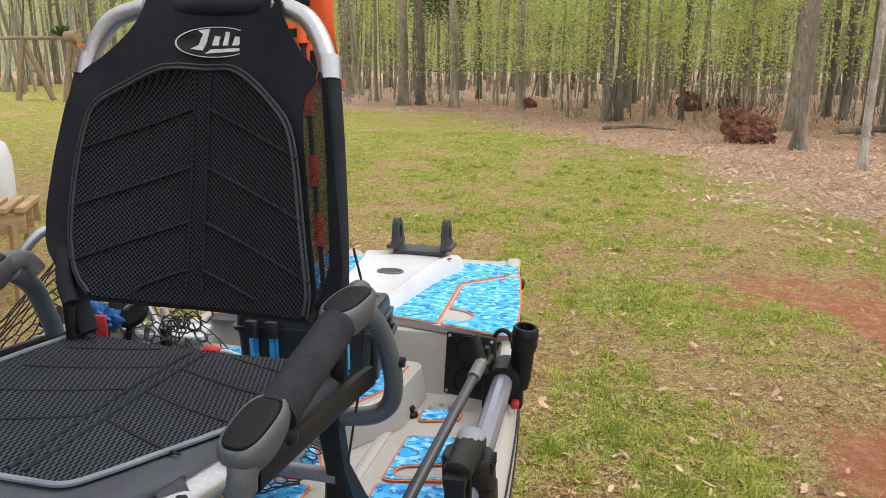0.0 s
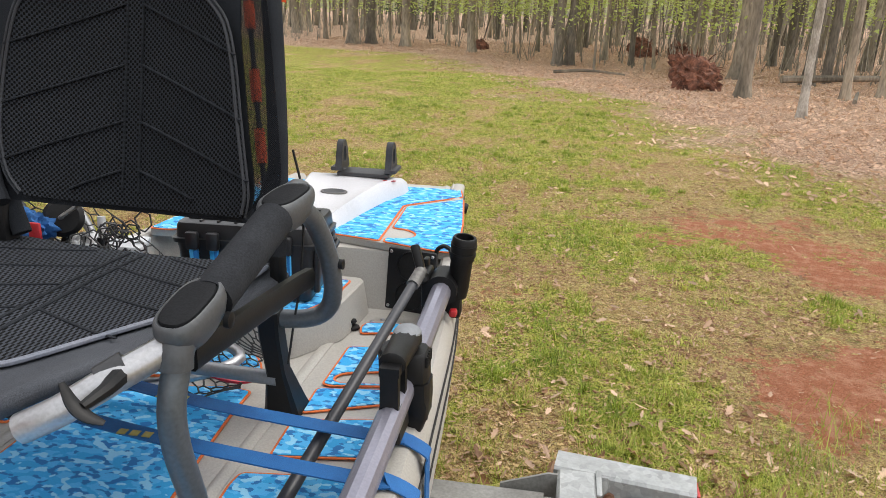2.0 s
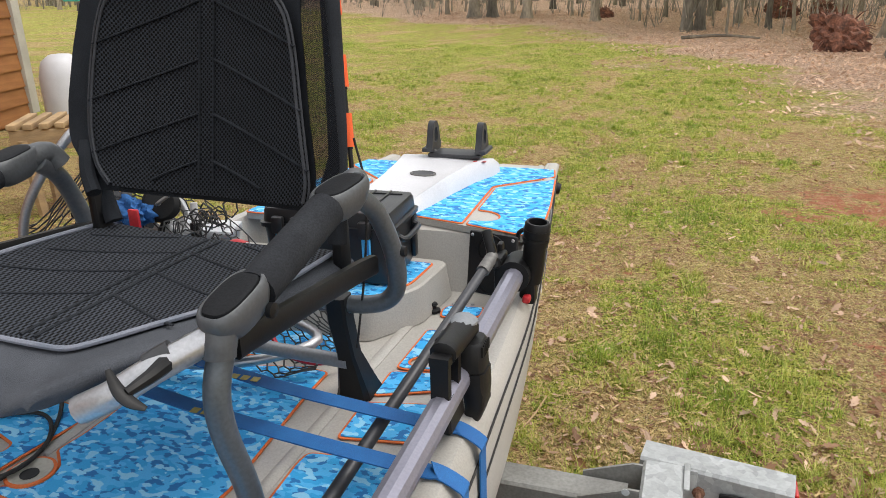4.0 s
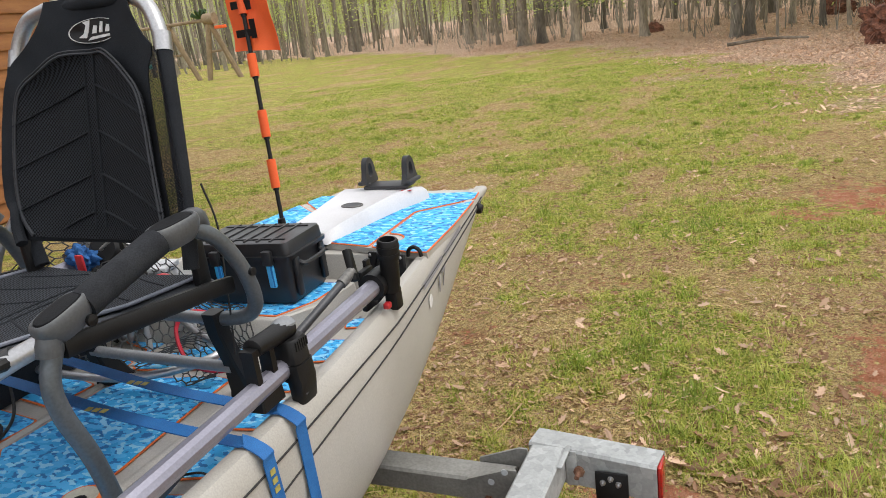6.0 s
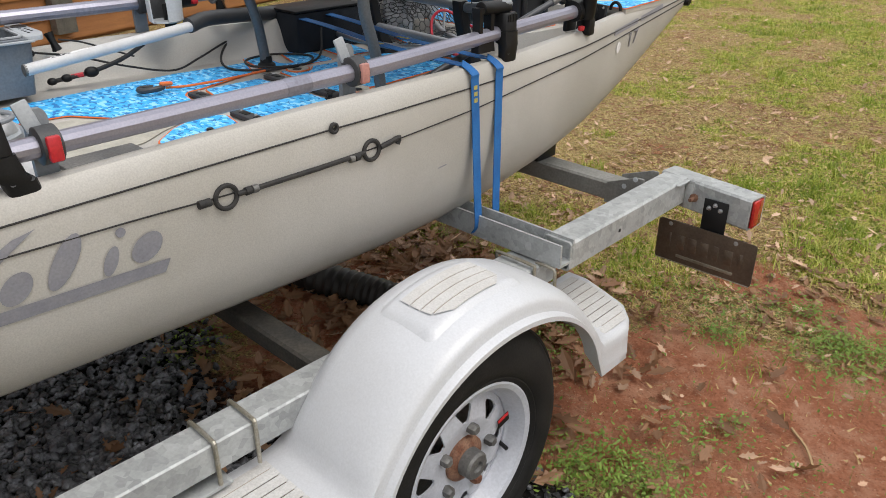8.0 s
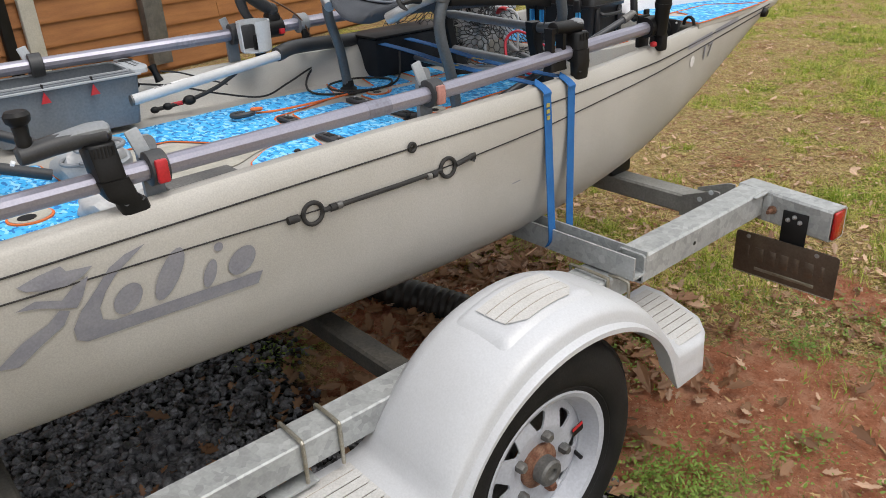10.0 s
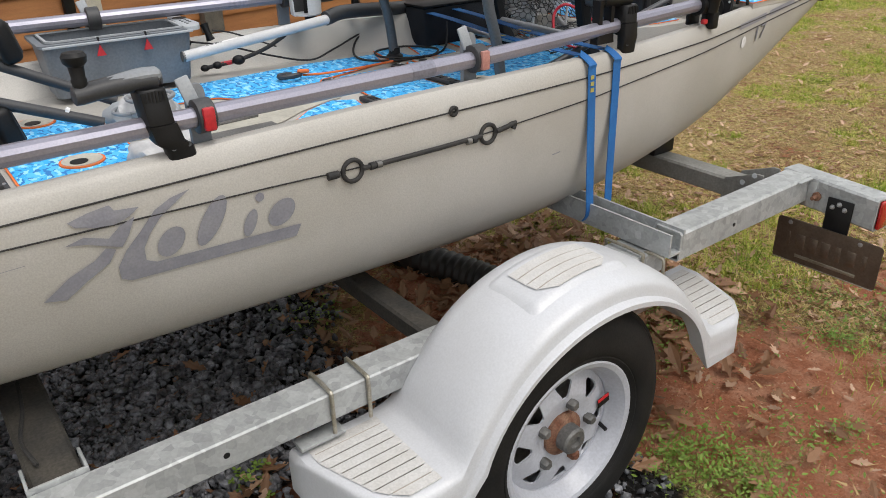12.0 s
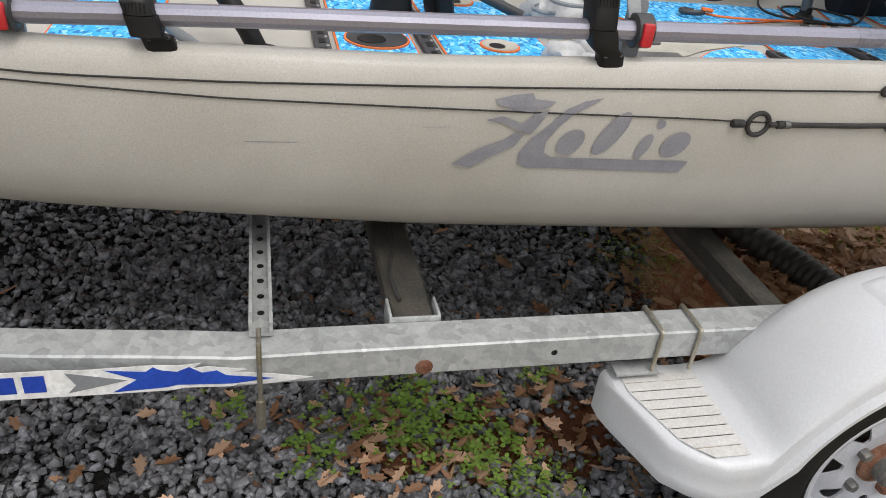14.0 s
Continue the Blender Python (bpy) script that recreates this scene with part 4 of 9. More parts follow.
    part("grease_cap", flipped(bm, side), STEELD, wheel, "grey grease cap")
    for i in range(5):
        a = 2 * math.pi * i / 5 + 0.4
        bm = bmesh.new()
        lathe(bm, [(0.0, 0.03), (0.013, 0.03), (0.013, 0.046), (0.009, 0.051), (0.0, 0.051)], 6, M0 @ Matrix.Translation((0.076 * math.cos(a), 0.076 * math.sin(a), 0)))
        part("wheel_nut", flipped(bm, side), STEELD if i else RUST, wheel)
    bm = bmesh.new()
    tube(bm, [M0 @ Vector((0.05, 0.14, 0.0)), M0 @ Vector((0.056, 0.136, 0.04))], 0.005, 8)
    part("valve_stem", flipped(bm, side), BLACK, wheel)
    bm = bmesh.new()
    box(bm, (-0.01, 0.124, 0.0385), (0.024, 0.036, 0.0015), 0.0, M0 @ pose(0, 0, 0, 0, 0, 12))
    part("sticker", flipped(bm, side), BLACK, wheel, "black sticker")
    bm = bmesh.new()
    box(bm, (-0.018, 0.124, 0.0395), (0.008, 0.034, 0.0015), 0.0, M0 @ pose(0, 0, 0, 0, 0, 12))
    part("sticker_band", flipped(bm, side), RED, wheel, "red band of the sticker")


FC, FR, FL, FX0, FX1 = (0.373, 0.268), 0.352, 1.1, 0.578, 0.85


def build_fender(side):
    """Moulded fender: an arch with a flared lip and a flat step at either end."""
    step = 0.342
    a0 = math.asin((step - FC[1]) / FR)
    arc = [(FC[0] - FR * FL * math.cos(a), FC[1] + FR * math.sin(a)) for a in (a0 + 0.05 + (math.pi - 2 * a0 - 0.1) * i / 30 for i in range(31))]
    YF, YR = -0.238, 1.013
    head = [(0.0, step - 0.02), (0.003, step - 0.007), (0.01, step), (0.03, step), (0.055, step), (0.095, step), (0.14, step), (0.18, step)]
    top = [(YF + e, z, 1) for e, z in head] + [(arc[0][0] - 0.014, step + 0.006, 1)] + [(y, z, 0) for y, z in arc] + [(arc[-1][0] + 0.014, step + 0.006, 2)] + [(YR - e, z, 2) for e, z in reversed(head)]
    rows = [(0.0, -0.06), (0.06, -0.032), (0.14, -0.013), (0.26, -0.002), (0.5, 0.0), (0.72, -0.003), (0.84, -0.007), (0.93, -0.015), (0.98, -0.022), (1.0, -0.03)]
    flatrows = [0.0, -0.0, -0.0, -0.0, 0.0, 0.0, 0.0, -0.002, -0.007, -0.016]
    CUT = [(0.0, 0.612), (0.012, 0.66), (0.055, 0.79), (0.095, 0.828), (0.14, FX1 + 0.003), (0.4, FX1 + 0.004)]
    UNCUT = [(x, e) for e, x in CUT]
    bm = bmesh.new()

    def xo(y, kind):
        """Outer edge: the end steps have a cut corner."""
        if kind == 0:
            return FX1
        return lerp_at(CUT, y - YF if kind == 1 else YR - y)
    grid = []
    for (f, dz), fz in zip(rows, flatrows):
        line = []
        for y, z, kind in top:
            d = Vector((0, y - FC[0], z - FC[1])).normalized() * dz * min(1, max(0.15, (z - step) / 0.12)) if kind == 0 else Vector((0, 0, fz))
            line.append(bm.verts.new((FX0 + (xo(y, kind) - FX0) * f, y + d.y, z + d.z)))
        grid.append(line)
    ri = 0.298
    inner = []
    for y, z, kind in top:
        if kind:
            inner.append((y, 0.242))
        else:
            a = math.atan2(z - FC[1], -(y - FC[0]) / FL)
            inner.append((FC[0] - ri * 1.17 * math.cos(a), max(0.242, FC[1] - 0.018 + ri * math.sin(a))))
    xs = [xo(y, kind) for y, z, kind in top]
    bands = [grid[-1]]
    for dx, f in ((0.001, 0.3), (0.003, 0.55), (0.016, 0.66), (0.019, 0.7), (0.019, 0.98), (0.008, 1.0), (-0.02, 0.985)):
        line = []
        for i, ((y, z, kind), (yi, zi)) in enumerate(zip(top, inner)):
            g = grid[-1][i].co
            k = 1 if kind == 0 else 0.15
            line.append(bm.verts.new((xs[i] + dx * k, g.y + (yi - g.y) * f, g.z + (zi - g.z) * f)))
        bands.append(line)
    for a, b in list(zip(grid, grid[1:])) + list(zip(bands, bands[1:])):
        for i in range(len(a) - 1):
            bm.faces.new((a[i], a[i + 1], b[i + 1], b[i]))
    for e in (0, -1):
        low = bm.verts.new((FX0, inner[e][0], inner[e][1]))
        bm.faces.new([g[e] for g in grid] + [b[e] for b in bands[1:-2]] + [low])
    # inner wall down behind the tyre
    low = [bm.verts.new((FX0, yi, zi)) for yi, zi in inner]
    for i in range(len(low) - 1):
        bm.faces.new((grid[0][i], low[i], low[i + 1], grid[0][i + 1]))
    shell = part("fender", flipped(bm, side), WHITE, TRAILER, "glossy white plastic fender over the wheel", sharp=42)

    def ribs(span, x0, x1, zf):
        """Smooth strips side by side along y, with dirty grooves between them."""
        n = max(4, round((x1 - x0) / 0.026))
        w = (x1 - x0) / n
        for gap, h0, h1, mat, nm in ((-0.002, 0.0006, 0.0012, GROOVE, "groove_bed"), (0.0011, 0.0008, 0.0024, TREAD, "step_strip")):
            b = bmesh.new()
            for i in range(n):
                if gap > 0:
                    b = bmesh.new()
                xa, xb = x0 + i * w + gap, x0 + (i + 1) * w - gap
                if gap < 0 and i in (0, n - 1):
                    continue
                k = 8
                lo = []
                for x, h in ((xa, h0), (xa + 0.0006, h1), (xb - 0.0006, h1), (xb, h0)):
                    ya, yb = span(x)
                    ya = min(ya, yb - 0.012)
                    g = 0.006 if gap < 0 else 0
                    lo.append([b.verts.new((x, ya + g + (yb - ya - 2 * g) * s / k, zf(ya + g + (yb - ya - 2 * g) * s / k) + h)) for s in range(k + 1)])
                for p, q in zip(lo, lo[1:]):
                    for s in range(k):
                        b.faces.new((p[s], p[s + 1], q[s + 1], q[s]))
                if gap > 0:
                    part("step_strip", flipped(b, side), mat, shell)
            if gap < 0:
                part(nm, flipped(b, side), mat, shell, "dirty grooves of the step pad")
    arcz = lambda y: FC[1] + math.sqrt(max(0, FR * FR - ((y - FC[0]) / FL) ** 2))
    flat = lambda y: arcz(y) + 0.0055
    corner = lambda x: 0.03 * max(0, (x - 0.75) / 0.035) ** 2 if x > 0.75 else 0
    ribs(lambda x: (0.25 + corner(x), 0.45 - corner(x)), 0.678, 0.79, flat)
    crown = [(FX0 + (FX1 - FX0) * f, dz) for f, dz in rows]
    soft = lambda f: max(0, min(1, f)) ** 2 * (3 - 2 * max(0, min(1, f)))
    bm = bmesh.new()
    grid = []
    for i in range(29):
        x = 0.64 + 0.173 * i / 28
        row = []
        for j in range(45):
            y = 0.198 + 0.302 * j / 44
            k = soft(min(x - 0.64, 0.813 - x) / 0.03) * soft(min(y - 0.198, 0.5 - y) / 0.03)
            row.append(bm.verts.new((x, y, arcz(y) + lerp_at(crown, x) * (1 - k) - 0.005 * (1 - k) + 0.0045 * k)))
        grid.append(row)
    for p, q in zip(grid, grid[1:]):
        for j in range(44):
            bm.faces.new((p[j], q[j], q[j + 1], p[j + 1]))
    part("raised_pad", flipped(bm, side), WHITE, shell, sharp=180)
    inset = lambda x: max(0.03, lerp_at(UNCUT, x) + 0.02)
    ribs(lambda x: (YF + inset(x), -0.045), 0.6, 0.832, lambda y: step)
    ribs(lambda x: (2 * FC[0] + 0.048, YR - inset(x)), 0.6, 0.832, lambda y: step)


for side in (1, -1):
    build_wheel(side)
    build_fender(side)

# ---- house ----
def build_house():
    house = thing("house", (-5.4, 0, 0), "timber house side clad in orange-brown lap boards", "house")
    A, B = Vector((-6.72, 6.87, 0)), Vector((-2.75, -9.0, 0))
    d = (B - A).normalized()
    nrm = Vector((-d.y, d.x, 0))
    if nrm.x < 0:
        nrm = -nrm
    L = (B - A).length
    F = Matrix((( d.x, nrm.x, 0, A.x), (d.y, nrm.y, 0, A.y), (0, 0, 1, 0), (0, 0, 0, 1)))   # along, out, up
    bm = bmesh.new()
    box(bm, (L / 2, -0.1, 1.9), (L, 0.18, 3.8), 0, F)
    wall = part("wall", bm, SIDING, house, "boarded wall")
    exp = 0.19
    # one lap board, shared by all courses
    lengths = (2.6, 3.4, 4.2)
    meshes = []
    for ln in lengths:
        bm = bmesh.new()
        prof = [(0.0, 0.0), (0.034, 0.0), (0.036, 0.006), (0.03, 0.03), (0.012, exp + 0.015), (0.0, exp + 0.02)]
        rings(bm, [[Vector((x, a, b)) for a, b in prof] for x in (0.0, ln - 0.004)])
        meshes.append(mesh_of("lap_board", bm, SIDING))
    rng = random.Random(4)
    for c in range(20):
        x = 0.06
        while x < L - 0.1:
            i = rng.randrange(3)
            ln = lengths[i]
            ob = piece("lap_board", meshes[i], F @ Matrix.Translation((x, 0.0, 0.03 + c * exp)), wall)
            if x + ln > L:
                ob.scale.x = (L - x) / ln
            x += ln
    bm = bmesh.new()
    box(bm, (0.02, 0.02, 1.95), (0.14, 0.09, 3.7), 0.006, F)
    part("corner_board", bm, TRIMW, house, "pale painted corner board")
    bm = bmesh.new()
    box(bm, (6.15, 0.06, 1.95), (0.13, 0.04, 3.7), 0.006, F)
    part("trim_board", bm, TRIMW, house, "pale painted trim board")
    bm = bmesh.new()
    box(bm, (6.35, 0.055, 1.95), (0.09, 0.05, 3.7), 0.012, F)
    part("downpipe", bm, BLACK, house, "black downpipe")
    bm = bmesh.new()
    box(bm, (2.9, 0.05, 1.03), (1.6, 0.03, 0.065), 0.004, F)
    part("trim_band", bm, STEELD, house, "dark trim band fixed along the boards")
    for pts in (((4.4, 0.045, 2.4), (4.75, 0.045, 1.7), (5.2, 0.045, 1.35), (5.9, 0.045, 1.2), (7.0, 0.045, 1.12)), ((5.4, 0.045, 1.9), (5.8, 0.045, 1.45), (6.6, 0.045, 0.95), (7.6, 0.045, 0.8))):
        bm = bmesh.new()
        tube(bm, [F @ Vector(p) for p in pts], 0.006, 6, 5)
        part("wall_cable", bm, CORD, house, "thin dark cable along the wall")
    bm = bmesh.new()
    box(bm, (5.05, 0.08, 1.6), (0.2, 0.09, 3.0), 0.006, F)
    part("post", bm, STEELD, house, "grey post against the wall")
    bm = bmesh.new()
    for s in (0, 1):
        a = F @ Vector((-0.5, 0.7, 3.7)) if s == 0 else F @ Vector((L + 0.5, 0.7, 3.7))
    v = [F @ Vector(p) for p in ((-0.5, 0.7, 3.62), (L + 0.5, 0.7, 3.62), (L + 0.5, -5, 6.2), (-0.5, -5, 6.2))]
    w = [p + Vector((0, 0, 0.12)) for p in v]
    rings(bm, [v, w])
    part("roof", bm, STEELD, house, "grey roof slope")
    bm = bmesh.new()
    box(bm, (0.08, -5.1, 1.9), (0.16, 9.8, 3.8), 0, F)
    part("end_wall", bm, SIDING, house)
    return house


TRIMW = shader("pale_trim_paint", (0.5, 0.48, 0.42), (0.42, 0.4, 0.35), 4, 0.6, 0, 0.06, 90, 0.1)
build_house()


# ---- woods ----
def trunk_bm(h, r, rng, limbs=6, lean=0.03, lowest=0.3):
    bm = bmesh.new()
    dx, dy = rng.uniform(-lean, lean), rng.uniform(-lean, lean)
    line = [Vector((dx * z + 0.06 * math.sin(z * 0.9 + dx * 40) * min(1, z / 3), dy * z + 0.06 * math.cos(z * 0.7 + dy * 40) * min(1, z / 3), z)) for z in [-0.15, 0.0, 0.15, 0.45, 1.0, 2.0, 3.2, 4.6, 6.2, 8, 10, h]]
    tops = [1.75, 1.6, 1.25, 1.06, 1.0, 0.95, 0.9, 0.82, 0.72, 0.58, 0.42, 0.12]
    loops = []
    n = 9
    for q, f in zip(line, tops):
        loops.append([q + Vector((math.cos(2 * math.pi * i / n), math.sin(2 * math.pi * i / n), 0)) * r * f * (1 + 0.12 * noise.noise((i * 1.3, q.z * 1.1, r * 30)) + (0.25 * noise.noise((i * 2.1, 5, r * 50)) if f > 1.2 else 0)) for i in range(n)])
    rings(bm, loops)
    ends = []
    for _ in range(limbs):
        z = rng.uniform(h * lowest, h * 0.92)
        a = rng.uniform(0, 6.283)
        ln = rng.uniform(0.8, 2.2) * (1.15 - z / h)
        q = Vector((dx * z, dy * z, z))
        e = q + Vector((math.cos(a) * ln, math.sin(a) * ln, ln * rng.uniform(0.5, 1.1)))
        mid = (q + e) / 2 + Vector((0, 0, -0.1 * ln))
        rr = r * 0.32
        tube(bm, [q, mid, e], lambda s: rr * (1 - 0.8 * s), 5, 3)
        ends += [mid, e]
    return bm, ends


def leaf_cloud(centres, rng, per, spread, size):
    verts, faces = [], []
    for c in centres:
        for _ in range(per):
            p = c + Vector((rng.gauss(0, spread), rng.gauss(0, spread), rng.gauss(0, spread * 0.55)))
            u = Vector((rng.uniform(-1, 1), rng.uniform(-1, 1), rng.uniform(-0.6, 0.6))).normalized()
            w = u.cross(Vector((rng.uniform(-1, 1), rng.uniform(-1, 1), rng.uniform(-1, 1)))).normalized()
            s = size * rng.uniform(0.6, 1.3)
            i = len(verts)
            verts += [p - u * s, p + w * s * 0.5, p + u * s, p - w * s * 0.5]
            faces.append((i, i + 1, i + 2, i + 3))
    me = bpy.data.meshes.new("crown")
    me.from_pydata(verts, [], faces)
    return me


def make_tree(rng, h, r, bark, leaf, per, size, label, low_sprays=0, limbs=9, lean=0.03):
    t = thing("tree", (0, 0, 0), label, "tree", "trees at the lawn's edge")
    bm, ends = trunk_bm(h, r, rng, limbs, lean)
    part("trunk", bm, bark, t, sharp=60)
    cents = list(ends)
    for _ in range(low_sprays):
        a, d = rng.uniform(0, 6.283), rng.uniform(0.3, 1.6)
        cents.append(Vector((math.cos(a) * d, math.sin(a) * d, rng.uniform(1.2, 5))))
    for _ in range(10):
        a, d = rng.uniform(0, 6.283), rng.uniform(0.2, 1.9)
        cents.append(Vector((math.cos(a) * d, math.sin(a) * d, rng.uniform(h * 0.6, h * 1.02))))
    me = leaf_cloud(cents, rng, per, 0.42, size)
    me.materials.append(leaf)
    crown = hang(new("crown", me), t)
    tagged(crown, "thin fresh green leaves")
    return t


def build_woods():
    rng = random.Random(11)
    kinds = []
    for i in range(5):
        kinds.append(make_tree(rng, rng.uniform(12, 15), 0.135, BARKD if i in (1, 4) else BARK, LEAF, 26, 0.07, "tall grey-barked tree with thin spring leaves", 0, 10))
    pale = make_tree(rng, 13, 0.1, BIRCH, LEAF, 24, 0.07, "pale-barked tree leaning at the woods' edge", 0, 8, 0.05)
    thin = [make_tree(rng, rng.uniform(6, 8), 0.035, BARK, LEAF, 36, 0.06, "slender sapling with fresh green leaves", 22, 18, 0.06) for _ in range(4)]
    holly = make_tree(rng, 5.5, 0.06, BARK, EVERGREEN, 60, 0.05, "dark evergreen sapling among bare trunks", 16, 14)
    spots = []

    def put(src, x, y, s=1.0, first=[set()]):
        rot = rng.uniform(0, 360)
        m = pose(x, y, ground_z(x, y) - 0.02, 0, 0, rot)
        if src.name not in first[0]:
            first[0].add(src.name)
            src.matrix_basis = m
            src.scale = (s, s, 1 if s > 0.8 else 0.9)
            ob = src
        else:
            keep = src.scale.copy()
            src.scale = (s, s, 1 if s > 0.8 else 0.9)
            ob = copy_thing(src, m)
            src.scale = keep
        spots.append((x, y))
        return ob
    # the trunks that stand out
    for x, y, s, k in ((-7.6, 28.4, 1.45, 0), (-7.0, 28.9, 1.2, 1), (-5.46, 28.0, 1.2, 2), (-2.77, 26.1, 1.0, 3), (0.2, 22.0, 0.95, 4), (0.55, 22.15, 0.85, 1), (3.88, 15.4, 0.85, 2), (5.0, 21.0, 1.2, 3), (4.75, 20.5, 1.1, 0), (6.2, 19.5, 0.9, 1), (6.9, 20.5, 0.8, 4), (7.2, 17.5, 0.85, 2), (-11.5, 33, 1.1, 3), (2.3, 23, 0.55, 1), (1.6, 24.5, 0.6, 2)):
        put(kinds[k], x, y, s)
    put(pale, 4.13, 12.3, 0.62)
    put(kinds[3], 6.0, 16.2, 0.6)
    put(holly, -6.6, 30.5, 1.1)
    for x, y in ((1.2, 21), (2.9, 22.5), (3.6, 20.2), (-1.3, 25.5), (-4, 29), (-9, 32), (4.4, 24), (5.6, 23), (0.9, 26), (-3.2, 31), (7.6, 22)):
        put(thin[rng.randrange(4)], x, y, rng.uniform(0.8, 1.3))
    tries = 0
    while len(spots) < 300 and tries < 6000:
        tries += 1
        y = rng.uniform(17, 62)
        x = rng.uniform(-55, 26)
        e = max(y - 27.5 - (2.5 if x < -9 else 0), (y - 19 + 2.4 * x) * 0.385)
        if e < 0.3 or x < -12 and y < 33 or any((x - a) ** 2 + (y - b) ** 2 < 1.1 for a, b in spots):
            continue
        k = rng.random()
        if k < 0.66:
            put(kinds[rng.randrange(5)], x, y, rng.uniform(0.45, 1.0))
        elif k < 0.69:
            put(pale, x, y, rng.uniform(0.6, 0.9))
        else:
            put(thin[rng.randrange(4)], x, y, rng.uniform(0.7, 1.4))
    # distant woods: bare stems and haze of leaves, far behind
    verts, faces = [], []
    for _ in range(1500):
        a = rng.uniform(-75, 40)
        d = 26 + 94 * rng.random() ** 1.25
        x, y = d * math.sin(radians(a)), d * math.cos(radians(a))
        if max(y - 29.5, (y - 21 + 2.4 * x) * 0.385) < 1.0 or x < -12 and y < 34:
            continue
        r, h = 0.018 + 0.16 * rng.random() ** 3, rng.uniform(7, 15)
        lx, ly = rng.gauss(0.3, 0.9), rng.uniform(-0.8, 0.8)
        i = len(verts)
        for z, f in ((-0.3, 1.0), (h, 0.4)):
            for j in range(5):
                verts.append((x + lx * z / h + r * f * math.cos(j * 1.2566), y + ly * z / h + r * f * math.sin(j * 1.2566), z))
        for j in range(5):
            faces.append((i + j, i + (j + 1) % 5, i + 5 + (j + 1) % 5, i + 5 + j))
    for _ in range(1700):
        a = rng.uniform(-70, 38)
        d = 21 + 45 * rng.random() ** 1.2
        x, y = d * math.sin(radians(a)), d * math.cos(radians(a))
        if max(y - 28, (y - 19.5 + 2.4 * x) * 0.385) < 0.2 or x < -12 and y < 34:
            continue
        for _ in range(3):
            h, r = rng.uniform(0.25, 1.9), rng.uniform(0.006, 0.016)
            lx, ly = rng.gauss(0, 0.3) * h, rng.gauss(0, 0.3) * h
            i = len(verts)
            verts += [(x - r, y, -0.1), (x + r, y, -0.1), (x, y + r * 2, -0.1), (x + lx, y + ly, h)]
            faces += [(i, i + 1, i + 3), (i + 1, i + 2, i + 3), (i + 2, i, i + 3)]
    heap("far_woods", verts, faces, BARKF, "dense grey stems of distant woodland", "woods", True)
    verts, faces = [], []
    for _ in range(4200):
        a = rng.uniform(-75, 40)
        d = 20 + 50 * rng.random() ** 1.5
        x, y = d * math.sin(radians(a)), d * math.cos(radians(a))
        if wood_at(x, y) < 1.5 or a < -12 and rng.random() < 0.75 or noise.noise((x * 0.15, y * 0.15, 2)) < -0.02:
            continue
        c = Vector((x, y, 1.2 + abs(rng.gauss(2.6, 2.2))))
        if noise.noise((x * 0.22, y * 0.22, c.z * 0.5 + 9)) < -0.08:
            continue
        w_, h_ = rng.uniform(0.4, 1.3), rng.uniform(0.05, 0.22)
        for _ in range(rng.randrange(60, 140)):
            p = c + Vector((rng.gauss(0, w_), rng.gauss(0, w_), rng.gauss(0, h_)))
            if p.z < 0.4:
                continue
            u = Vector((rng.uniform(-1, 1), rng.uniform(-1, 1), rng.uniform(-0.4, 0.4))).normalized()
            w = u.cross(Vector((rng.uniform(-0.6, 0.6), rng.uniform(-0.6, 0.6), 1))).normalized()
            s = rng.uniform(0.03, 0.07) * (0.6 + d / 50)
            i = len(verts)
            verts += [p - u * s, p + w * s * 0.5, p + u * s, p - w * s * 0.5]
            faces.append((i, i + 1, i + 2, i + 3))
    # low boughs spreading at the edge of the woods
    for _ in range(330):
        y = rng.uniform(18.5, 30)
        x = rng.uniform(-4.5, 5.2)
        if wood_at(x, y) < 1.2:
            continue
        c = Vector((x, y, rng.uniform(1.5, 5.5)))
        if noise.noise((x * 0.4, y * 0.3, c.z * 0.7)) < 0.0:
            continue
        w_, h_ = rng.uniform(0.3, 0.8), rng.uniform(0.04, 0.14)
        for _ in range(rng.randrange(50, 130)):
            p = c + Vector((rng.gauss(0, w_), rng.gauss(0, w_), rng.gauss(0, h_)))
            u = Vector((rng.uniform(-1, 1), rng.uniform(-1, 1), rng.uniform(-0.4, 0.4))).normalized()
            w = u.cross(Vector((rng.uniform(-0.6, 0.6), rng.uniform(-0.6, 0.6), 1))).normalized()
            s = rng.uniform(0.025, 0.055)
            i = len(verts)
            verts += [p - u * s, p + w * s * 0.5, p + u * s, p - w * s * 0.5]
            faces.append((i, i + 1, i + 2, i + 3))
    heap("far_foliage", verts, faces, LEAF, "scattered pale green leaves deep in the woods", "foliage")


build_woods()

# far hillside that closes the woods
bm = bmesh.new()
pts = [(-160 + i * 8, 125 + 6 * math.sin(i * 0.9), 0) for i in range(41)]
lo = [bm.verts.new((x, y - abs(x) * 0.25, -1)) for x, y, z in pts]
hi = [bm.verts.new((x, y + 6 - abs(x) * 0.25, 16 + 3 * math.sin(i * 1.7) + 2 * math.sin(i * 0.6))) for i, (x, y, z) in enumerate(pts)]
for i in range(40):
    bm.faces.new((lo[i], lo[i + 1], hi[i + 1], hi[i]))
# pale grey and green: the distant haze is painted into the slope
FARW = shader("hazy_wood_mass", (0.36, 0.34, 0.23), (0.3, 0.33, 0.16), 0.25, 0.95, 0, 0, 2.0, 0.3, stretch=(3, 1, 0.4))
solid("backdrop", bm, FARW, "distant wooded slope in hazy grey and green", "backdrop", kind="structure")


